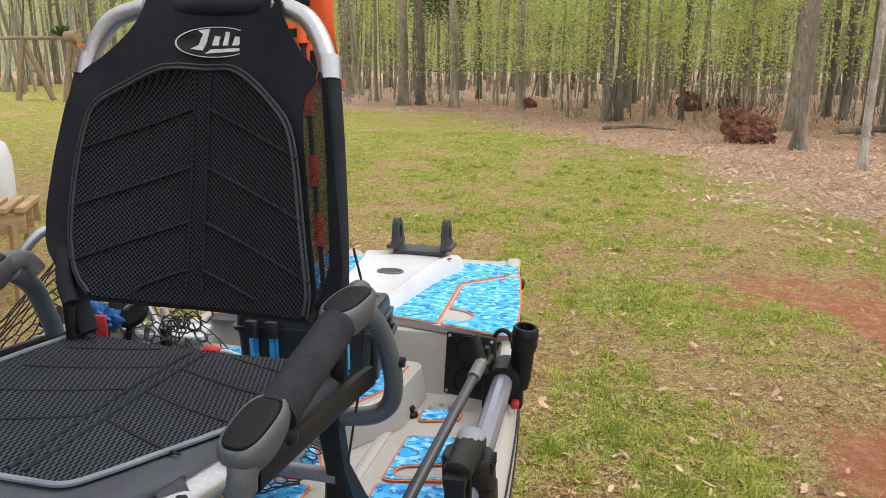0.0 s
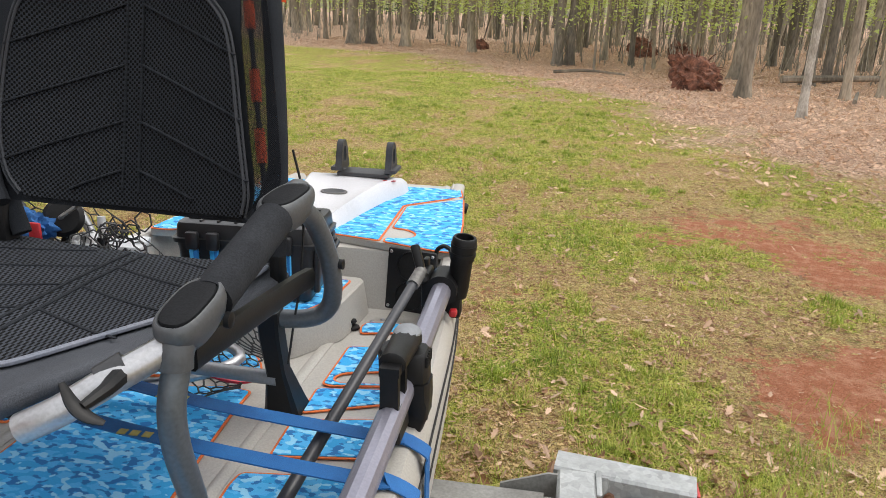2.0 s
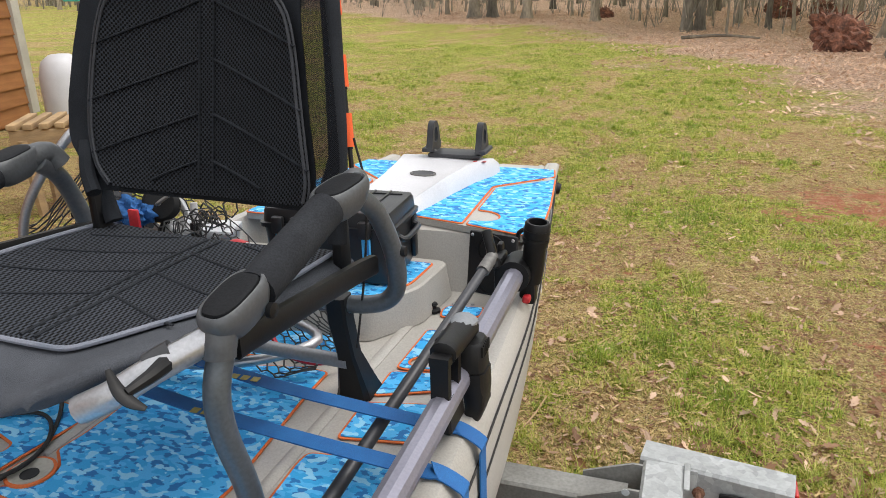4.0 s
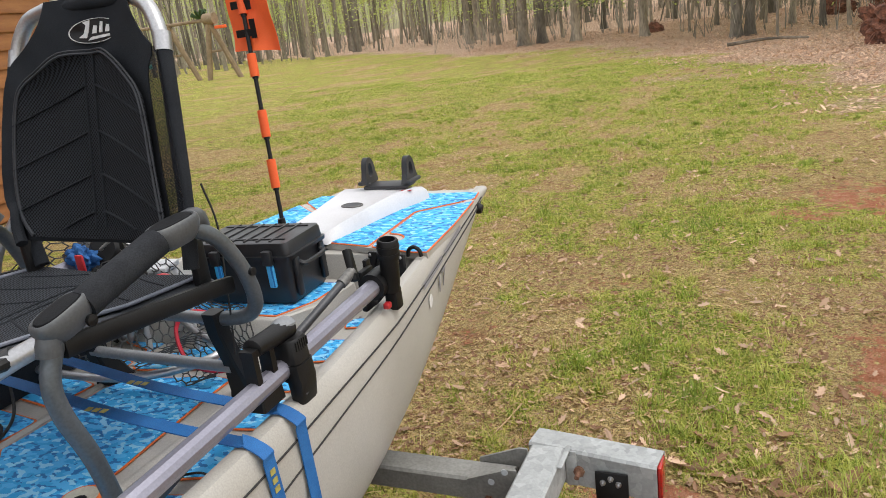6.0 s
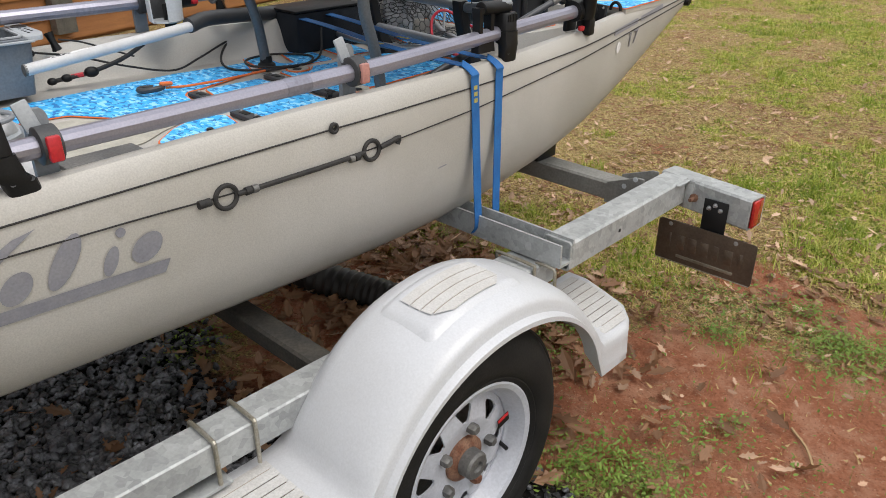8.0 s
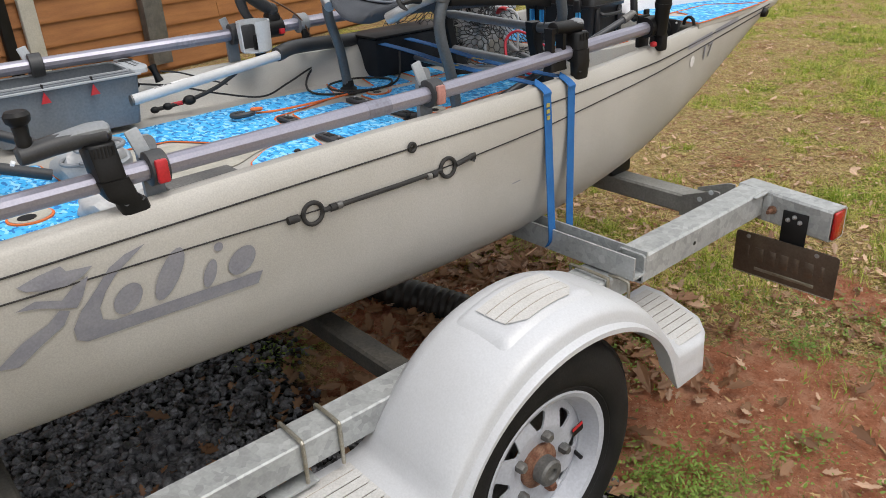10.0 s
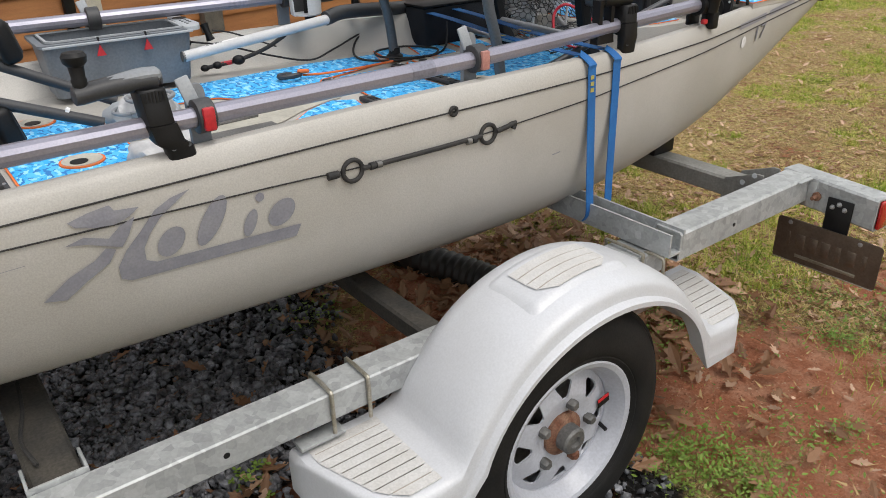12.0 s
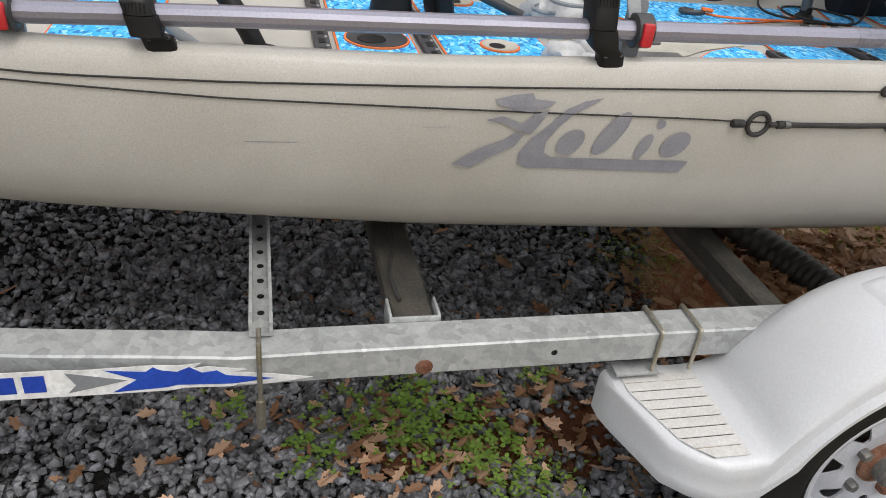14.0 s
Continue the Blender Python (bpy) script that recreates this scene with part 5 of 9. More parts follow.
def build_rootball(x, y, s, seed):
    rb = thing("root_ball", (x, y, 0), "upturned root ball caked in red clay", "root ball", "upturned root balls")
    bm = bmesh.new()
    bmesh.ops.create_icosphere(bm, subdivisions=4, radius=1)
    for v in bm.verts:
        k = 1 + 0.3 * noise.noise(v.co * 1.6 + Vector((seed, 0, 0))) + 0.3 * noise.noise(v.co * 4 + Vector((seed, 3, 0))) + 0.26 * noise.noise(v.co * 10 + Vector((seed, 7, 0)))
        v.co = Vector((v.co.x * 0.62 * k, v.co.y * 0.35 * k, max(-0.1, (v.co.z * 0.46 * k + 0.36) * (1 - 0.28 * v.co.x)))) * s + Vector((x, y, ground_z(x, y)))
    part("clay_mass", bm, CLAY, rb)
    rng = random.Random(seed)
    for _ in range(26):
        a = rng.uniform(0, 6.283)
        p = Vector((x + 0.4 * s * math.cos(a), y - 0.15 * s, 0.4 * s + 0.3 * s * math.sin(a)))
        q = p + Vector((math.cos(a) * 0.3, rng.uniform(-0.3, 0.05), math.sin(a) * 0.25)) * s
        bm = bmesh.new()
        tube(bm, [p, (p + q) / 2 + Vector((0, 0, 0.04)), q], lambda t: 0.022 * s * (1 - 0.85 * t), 5, 3)
        part("root", bm, CLAY, rb)
    return rb


build_rootball(3.15, 16.7, 0.85, 3)
build_rootball(2.9, 26.5, 0.7, 8)
build_rootball(4.2, 27.5, 0.55, 12)
build_rootball(-2.6, 27.5, 0.4, 15)
for k, (x, y, a, ln) in enumerate(((7.5, 19, 15, 4.5), (1.0, 17.6, -10, 1.6), (5.8, 15, 70, 1.8))):
    bm = bmesh.new()
    c, s_ = math.cos(radians(a)), math.sin(radians(a))
    tube(bm, [(x - c * ln / 2, y - s_ * ln / 2, 0.08), (x, y, 0.14), (x + c * ln / 2, y + s_ * ln / 2, 0.1)], lambda t: 0.09 - 0.04 * t if k == 0 else 0.04 - 0.02 * t, 7, 5)
    solid("fallen_log", bm, BARK, "fallen branch lying in the leaf litter", "log", "fallen branches")


def build_swing():
    sw = thing("swing_set", (-20.5, 25.2, 0), "weathered wooden swing set on the lawn", "swing set")
    for x in (-21.6, -19.5):
        for dx in (-0.35, 0.75):
            bm = bmesh.new()
            tube(bm, [(x + dx, 25.2 + dx * 0.6, -0.02), (x, 25.2, 2.4)], 0.115, 8)
            part("leg", bm, SWING, sw)
        bm = bmesh.new()
        tube(bm, [(x - 0.18, 25.1, 1.2), (x + 0.38, 25.45, 1.2)], 0.05, 8)
        part("brace", bm, SWING, sw)
    bm = bmesh.new()
    tube(bm, [(-24.6, 25.2, 2.42), (-19.2, 25.2, 2.42)], 0.07, 8)
    part("top_beam", bm, SWING, sw)
    bm = bmesh.new()
    tube(bm, [(-23.6, 25.2, 2.4), (-23.6, 25.2, 0.9)], 0.02, 6)
    tube(bm, [(-23.0, 25.2, 2.4), (-23.0, 25.2, 0.9)], 0.02, 6)
    part("chain", bm, STEELD, sw)
    bm = bmesh.new()
    box(bm, (-23.3, 25.2, 0.9), (0.65, 0.3, 0.2), 0.06)
    part("swing_seat", bm, TEAL, sw, "teal plastic swing seat")
    bm = bmesh.new()
    lathe(bm, [(0, -0.25), (0.22, -0.25), (0.22, 0.25), (0, 0.25)], 20, pose(-19.4, 25.2, 2.45, 0, 90, 0))
    part("wooden_drum", bm, SWING, sw)
    bm = bmesh.new()
    box(bm, (-18.95, 25.2, 2.1), (0.4, 0.3, 0.12), 0.03)
    part("orange_block", bm, FLAG, sw, "orange plastic block")
    bm = bmesh.new()
    for i in range(9):
        a = i * 0.7
        tube(bm, [(-19.9, 25.2, 2.5), (-19.9 + 0.35 * math.cos(a), 25.2 + 0.25 * math.sin(a), 2.75 + 0.1 * math.sin(i))], 0.05, 6)
    part("green_canopy_frame", bm, EVERGREEN, sw, "dark green folded cover")
    return sw


TEAL = shader("teal_plastic", (0.05, 0.4, 0.42), None, 10, 0.5)
build_swing()


def build_pallet():
    p = thing("wooden_pallet", (-3.5, 4.1, 0), "weathered pale wooden pallet frame on the grass", "pallet")
    m0 = pose(-3.5, 4.1, 0.0, 0, 0, 30) @ Matrix.Diagonal((0.5, 0.5, 1.5, 1))
    for i in range(6):
        bm = bmesh.new()
        box(bm, (-0.5 + i * 0.2, 0, 0.42), (0.12, 1.0, 0.025), 0.004, m0)
        part("slat", bm, PINE, p)
    for yy in (-0.44, 0, 0.44):
        bm = bmesh.new()
        box(bm, (0, yy, 0.36), (1.1, 0.04, 0.09), 0.004, m0)
        part("bearer", bm, PINE, p)
    for sx in (-0.5, 0.5):
        for sy in (-0.44, 0.44):
            bm = bmesh.new()
            tube(bm, [m0 @ Vector((sx * 0.7, sy * 0.8, 0.0)), m0 @ Vector((sx * 0.8, sy, 0.36))], 0.035, 6)
            part("leg", bm, PINE, p)
    return p


build_pallet()
bm = bmesh.new()
lathe(bm, [(0, 0), (0.2, 0.0), (0.22, 0.04), (0.22, 0.66), (0.18, 0.8), (0.1, 0.86), (0, 0.87)], 24, pose(-5.3, 6.0, 0))
solid("utility_tank", bm, WHITEM, "white rounded utility tank on the grass", "tank")


# ---- corrugated drain pipe, gravel bed, grass, leaves ----
def build_pipe():
    pts = glide([(-1.5, 0.55, 0.06), (-0.9, 0.66, 0.06), (-0.35, 0.79, 0.06), (-0.04, 0.87, 0.055), (0.2, 0.92, 0.03), (0.34, 0.95, 0.0)], 40)
    bm = bmesh.new()
    n = len(pts)
    tube(bm, pts, lambda s: 0.058 + 0.006 * math.sin(s * (n - 1) * math.pi / 2.0 + 0.7), 16)
    return solid("drain_pipe", bm, PIPEB, "black corrugated drain pipe lying on the ground", "pipe", sharp=180)


build_pipe()

# ---- foam deck pads: an orange layer showing as an edge round the blue one ----
def pad(parent, poly, z, r=0.018, holes=(), edge=0.0045):
    """One deck pad: orange base, blue top a little smaller."""
    c = Vector((sum(p[0] for p in poly) / len(poly), sum(p[1] for p in poly) / len(poly)))
    out = rounded(poly, r)
    bm = bmesh.new()
    prism(bm, out, z, z + 0.0022)
    base = part("pad_base", bm, ORANGE, parent, "orange foam edge")
    n = len(out)
    ins = []
    area = sum(out[i][0] * out[(i + 1) % n][1] - out[(i + 1) % n][0] * out[i][1] for i in range(n))
    sg = 1 if area > 0 else -1
    for i in range(n):
        a, b, d = (Vector(out[(i + k) % n]) for k in (-1, 0, 1))
        t = (d - a)
        if t.length < 1e-6:
            t = Vector((1, 0))
        t.normalize()
        ins.append(tuple(b + Vector((-t.y, t.x)) * sg * edge))
    bm = bmesh.new()
    prism(bm, ins, z + 0.0015, z + 0.0036)
    part("pad_top", bm, CAMO, base, "blue camouflage foam")
    return base


def cup(parent, x, y, z, r, deep=True, mat=None):
    """A round moulded recess with a raised orange ring; a dark disc paints its shade."""
    bm = bmesh.new()
    lathe(bm, [(r + 0.009, z + 0.001), (r + 0.009, z + 0.0072), (r + 0.004, z + 0.0072), (r + 0.004, z + 0.001)], 28, Matrix.Translation((x, y, 0)))
    ring = part("ring", bm, ORANGE, parent, "orange foam ring")
    bm = bmesh.new()
    lathe(bm, [(r + 0.004, z + 0.001), (r + 0.004, z + 0.0085), (r, z + 0.0085), (r * 0.86, z + 0.0066), (0.0, z + 0.0062)], 28, Matrix.Translation((x, y, 0)))
    part("cup", bm, mat or HULLD, ring, "moulded recess")
    # off-centre black disc stands in for the shaded part of the recess
    bm = bmesh.new()
    lathe(bm, [(0.0, z + 0.0068), (r * 0.5, z + 0.0068), (r * 0.5, z + 0.0078), (0, z + 0.0078)], 18, Matrix.Translation((x + r * 0.12, y - r * 0.2, 0)))
    part("drain", bm, BLACK, ring, "dark disc for the shade in the recess")


HULLD = shader("sand_plastic_recess", (0.44, 0.42, 0.36), (0.36, 0.34, 0.29), 18, 0.55, 0, 0.05, 160, 0.1)


def mir(poly, y0=None):
    return [(2 * lerp_at(XC, y) - x, y) for x, y in reversed(poly)]


def build_deck():
    z = DECK_Z + 0.002
    main = [(-0.235, 0.64), (0.09, 0.608), (0.083, 0.63), (0.071, 0.636), (0.055, 0.655), (0.052, 0.677), (0.062, 0.694), (0.084, 0.704), (0.09, 0.75), (0.085, 0.816), (0.078, 0.923), (0.073, 1.0), (0.073, 1.09), (0.02, 1.098), (-0.18, 1.052), (-0.216, 1.0), (-0.217, 0.9), (-0.219, 0.804), (-0.227, 0.752), (-0.213, 0.74), (-0.189, 0.718), (-0.185, 0.69), (-0.2, 0.67), (-0.24, 0.66)]
    pad(KAYAK, main, z, 0.01)
    pad(KAYAK, [(-0.21, 1.09), (-0.02, 1.122), (0.075, 1.14), (0.046, 1.198), (0.005, 1.25), (-0.13, 1.225), (-0.25, 1.12)], z, 0.012)
    sidepads = [[(0.155, 0.62), (0.34, 0.66), (0.336, 0.735), (0.226, 0.712), (0.206, 0.714), (0.192, 0.727), (0.198, 0.744), (0.34, 0.79), (0.328, 0.884), (0.181, 0.864), (0.152, 0.86), (0.147, 0.83)],
                [(0.176, 0.905), (0.32, 0.928), (0.332, 0.957), (0.33, 1.05), (0.174, 1.015)],
                [(0.18, 1.036), (0.329, 1.1), (0.327, 1.152), (0.179, 1.127)],
                [(0.183, 1.142), (0.2, 1.137), (0.326, 1.162), (0.325, 1.176), (0.216, 1.154), (0.202, 1.162), (0.202, 1.177), (0.214, 1.19), (0.319, 1.222), (0.312, 1.322), (0.186, 1.305)],
                [(0.192, 1.367), (0.275, 1.39), (0.272, 1.44), (0.19, 1.428), (0.184, 1.4)],
                [(0.15, 0.345), (0.3, 0.34), (0.325, 0.5), (0.33, 0.56), (0.155, 0.56)],
                [(0.1, 0.085), (0.16, 0.06), (0.33, 0.06), (0.32, 0.28), (0.15, 0.272), (0.03, 0.3), (-0.005, 0.24), (0.04, 0.15)]]
    for i, p in enumerate(sidepads):
        pad(KAYAK, p, z, 0.012)
        if i < 5:
            pad(KAYAK, mir(p), z, 0.012)
    pad(KAYAK, [(-0.216, 0.385), (-0.09, 0.356), (0.07, 0.338), (0.115, 0.347), (0.12, 0.5), (0.125, 0.556), (-0.214, 0.56)], z, 0.012)
    pad(KAYAK, [(-0.41, -0.14), (-0.26, -0.14), (-0.235, 0.03), (-0.13, 0.1), (-0.088, 0.14), (-0.082, 0.3), (-0.2, 0.322), (-0.226, 0.345), (-0.23, 0.386), (-0.285, 0.59), (-0.41, 0.64), (-0.436, 0.42), (-0.428, 0.18)], z, 0.012)
    pad(KAYAK, [(-0.36, -0.52), (0.3, -0.52), (0.3, -0.30), (0.16, -0.27), (-0.3, -0.27)], z, 0.02)
    pad(KAYAK, [(-0.38, -0.745), (0.3, -0.745), (0.3, -0.575), (-0.37, -0.575)], z, 0.016)
    pad(KAYAK, [(-0.42, -1.3), (0.26, -1.3), (0.28, -1.12), (0.16, -1.04), (0.1, -1.1), (-0.3, -1.1), (-0.36, -0.86), (-0.42, -0.9)], z, 0.03)
    # dark slotted tracks across the deck
    for y, x0, x1 in ((0.585, -0.21, 0.1), (0.318, 0.04, 0.3), (0.338, -0.19, -0.09), (-0.55, -0.3, 0.3), (-0.775, -0.3, 0.3)):
        bm = bmesh.new()
        box(bm, ((x0 + x1) / 2, y, z + 0.006), (x1 - x0, 0.034, 0.012), 0.003)
        tr = part("gear_track", bm, DARK, KAYAK, "dark plastic slotted gear track")
        for i in range(int((x1 - x0) / 0.06)):
            bm = bmesh.new()
            box(bm, (x0 + 0.04 + i * 0.06, y, z + 0.0125), (0.03, 0.014, 0.002), 0.001)
            part("slot", bm, BLACK, tr)
            bm = bmesh.new()
            lathe(bm, [(0, z + 0.012), (0.004, z + 0.012), (0.003, z + 0.0145), (0, z + 0.0145)], 8, Matrix.Translation((x0 + 0.012 + i * 0.06, y + 0.01, 0)))
            part("screw", bm, ALU, tr)
    for x, y, r in ((-0.216, 0.694, 0.027), (0.088, 0.664, 0.027), (0.07, -0.385, 0.036), (-0.3, -0.4, 0.036)):
        cup(KAYAK, x, y, z, r)
    for x, y, r in ((-0.07, 0.505, 0.038), (0.05, -0.655, 0.062)):
        cup(KAYAK, x, y, z, r, mat=DARK)
    # pedal-drive well: a long moulded rim with a darker floor
    bm = bmesh.new()
    prism(bm, rounded([(-0.2, -0.24), (0.07, -0.24), (0.085, 0.06), (0.03, 0.14), (-0.012, 0.24), (-0.02, 0.29), (-0.07, 0.29), (-0.076, 0.14), (-0.12, 0.09), (-0.2, 0.03)], 0.02, 5), z, z + 0.001)
    well = part("drive_well", bm, HULLD, KAYAK, "worn sand-coloured drive well")
    bm = bmesh.new()
    box(bm, (-0.05, -0.06, z + 0.004), (0.11, 0.2, 0.008), 0.003, pose(0, 0, 0, 0, 0, 4))
    part("well_cover", bm, STEELD, well, "grey cover plate in the well")
    # ridges that frame the walkway
    for x in (0.128, -0.245):
        bm = bmesh.new()
        tube(bm, [(x, 0.62, z - 0.004), (x + 0.004, 0.9, z - 0.003), (x + 0.012, 1.3, z - 0.002), (x + 0.02, 1.44, z)], 0.012, 8, 4, 0.6)
        part("deck_ridge", bm, HULL, KAYAK)
    # step round the rear well
    bm = bmesh.new()
    rings(bm, [[Vector((x, y, zz)) for x, y in rounded(p, 0.02, 4)] for zz, p in (
        (z, [(-0.4, 1.225), (0.09, 1.222), (0.166, 1.335), (0.182, 1.5), (-0.42, 1.5)]),
        (0.912, [(-0.37, 1.245), (0.098, 1.24), (0.158, 1.345), (0.17, 1.5), (-0.39, 1.5)]),
        (0.916, [(-0.365, 1.25), (0.096, 1.245), (0.154, 1.348), (0.165, 1.5), (-0.385, 1.5)]))])
    part("well_step", bm, HULL, KAYAK, "raised sand-coloured step of the rear well")
    pad(KAYAK, [(-0.35, 1.265), (0.088, 1.256), (0.134, 1.345), (0.139, 1.37), (0.145, 1.475), (-0.36, 1.485)], 0.916, 0.01)
    # drain plugs and small black deck fittings
    for x, y in ((0.17, 1.395), (0.124, 0.603), (-0.05, 1.24), (0.36, 0.58), (-0.27, 0.93), (0.1, 0.56), (0.29, 0.62), (0.148, 0.186)):
        bm = bmesh.new()
        lathe(bm, [(0, z), (0.015, z), (0.014, z + 0.005), (0.006, z + 0.008), (0.006, z + 0.013), (0.009, z + 0.016), (0.007, z + 0.02), (0, z + 0.021)], 14, Matrix.Translation((x, y, 0)))
        part("deck_plug", bm, BLACK, KAYAK, "black plastic deck plug")
    for x, y in ((0.2, 1.44), (0.22, 1.455), (0.24, 1.45)):
        bm = bmesh.new()
        lathe(bm, [(0, z), (0.005, z), (0.003, z + 0.003), (0, z + 0.003)], 8, Matrix.Translation((x, y, 0)))
        part("rivet", bm, ALU, KAYAK)
    # stern deck
    zs = lambda y: smooth_at(ZG, y) - 0.0135
    za = 0.986
    edge = [(0.055, 1.586), (0.33, 1.516), (0.371, 1.518), (0.351, 1.75), (0.318, 1.985), (0.308, 2.02), (0.297, 2.086)]
    bm = bmesh.new()
    prism(bm, edge + [(0.02 - x, y) for x, y in reversed(edge)], za - 0.016, za - 0.0006)
    part("deck_plate", bm, HULL, KAYAK, "sand-coloured stern deck under the pads")
    sr = [[(0.05, 1.585), (0.187, 1.556), (0.176, 1.876), (0.316, 2.01), (0.3, 2.09), (0.05, 2.085)],
          [(0.194, 1.553), (0.33, 1.512), (0.374, 1.514), (0.354, 1.75), (0.322, 1.985), (0.182, 1.862), (0.19, 1.664), (0.226, 1.658), (0.25, 1.638), (0.258, 1.61), (0.244, 1.588), (0.193, 1.583)]]
    for p in sr:
        pad(KAYAK, p, za, 0.012)
        q = [(0.02 - x, y) for x, y in reversed(p)]
        pad(KAYAK, q, za, 0.012)
    # scupper panel with two round cups on the bulkhead
    CP = pose(0.28, 1.466, 0.932, -8, 0, -12)
    bm = bmesh.new()
    box(bm, (0, 0, 0), (0.114, 0.012, 0.138), 0.008, CP)
    sp = part("cup_panel", bm, BLACK, KAYAK, "black panel with two round cups")
    for dz in (0.033, -0.033):
        bm = bmesh.new()
        lathe(bm, [(0.0305, 0.0), (0.031, 0.004), (0.0325, 0.004), (0.033, 0.0), (0.0, 0.0005)], 22, CP @ pose(0, -0.006, dz, 90, 0, 0))
        part("cup_rim", bm, BLACK, sp)
        bm = bmesh.new()
        lathe(bm, [(0.03, 0.001), (0.02, 0.0014), (0.0, 0.0018)], 22, CP @ pose(0, -0.006, dz, 90, 0, 0))
        part("cup_hollow", bm, RUBBER, sp)
    for dx in (-0.048, 0.048):
        for dz in (-0.06, 0.06):
            bm = bmesh.new()
            lathe(bm, [(0, 0), (0.004, 0), (0.003, 0.003), (0, 0.003)], 8, CP @ pose(dx, -0.006, dz, 90, 0, 0))
            part("screw", bm, ALU, sp)
    # pad eyes on the gunwale
    for x, y, zz in ((0.345, 1.5, 0.982), (0.27, 2.12, 0.97)):
        bm = bmesh.new()
        if y < 2:
            tube(bm, [(x - 0.018, y, zz), (x - 0.014, y, zz + 0.016), (x, y, zz + 0.024), (x + 0.014, y, zz + 0.016), (x + 0.018, y, zz)], 0.005, 8, 3)
        else:
            lathe(bm, [(0, 0), (0.018, 0), (0.02, 0.012), (0.012, 0.022), (0, 0.024)], 14, pose(x + 0.005, y - 0.05, zz, 0, 90, 20))
        part("pad_eye", bm, BLACK, KAYAK, "black plastic pad eye")


build_deck()


# ---- hull graphics and rigging ----
def hull_patch(name, poly, mat, off, parent, label=""):
    """A thin vinyl shape that follows the hull's side; poly in (y, z), cut into level bands."""
    zs = sorted({round(z, 4) for y, z in poly})
    cuts = []
    for z0, z1 in zip(zs, zs[1:]):
        n = max(1, math.ceil((z1 - z0) / 0.014))
        cuts += [z0 + (z1 - z0) * i / n for i in range(n)]
    cuts.append(zs[-1])
    verts, faces, seen = [], [], {}

    def at(y, z):
        key = (round(y, 4), round(z, 4))
        if key not in seen:
            seen[key] = len(verts)
            verts.append((hull_x(y, z) + off, y, z))
        return seen[key]
    edges = list(zip(poly, poly[1:] + poly[:1]))
    for z0, z1 in zip(cuts, cuts[1:]):
        zm = (z0 + z1) / 2
        row = []
        for (ya, za), (yb, zb) in edges:
            if min(za, zb) < zm < max(za, zb):
                y_at = lambda z: ya + (yb - ya) * (z - za) / (zb - za)
                row.append((y_at(zm), y_at(z0), y_at(z1)))
        row.sort()
        for l, r in zip(row[::2], row[1::2]):
            n = max(1, math.ceil((r[0] - l[0]) / 0.06))
            for i in range(n):
                f, g = i / n, (i + 1) / n
                lo = [l[1] + (r[1] - l[1]) * k for k in (f, g)]
                hi = [l[2] + (r[2] - l[2]) * k for k in (f, g)]
                q = []
                for v in (at(lo[0], z0), at(lo[1], z0), at(hi[1], z1), at(hi[0], z1)):
                    if v not in q:
                        q.append(v)
                if len(q) > 2:
                    faces.append(q)
    me = bpy.data.meshes.new(name)
    me.from_pydata(verts, [], faces)
    me.materials.append(mat)
    return tagged(hang(new(name, me), parent), label)


def curve_poly(pts, k=4):
    p = glide([(x, y, 0) for x, y in pts] + [(pts[0][0], pts[0][1], 0)], k)
    return [(q.x, q.y) for q in p[:-1]]


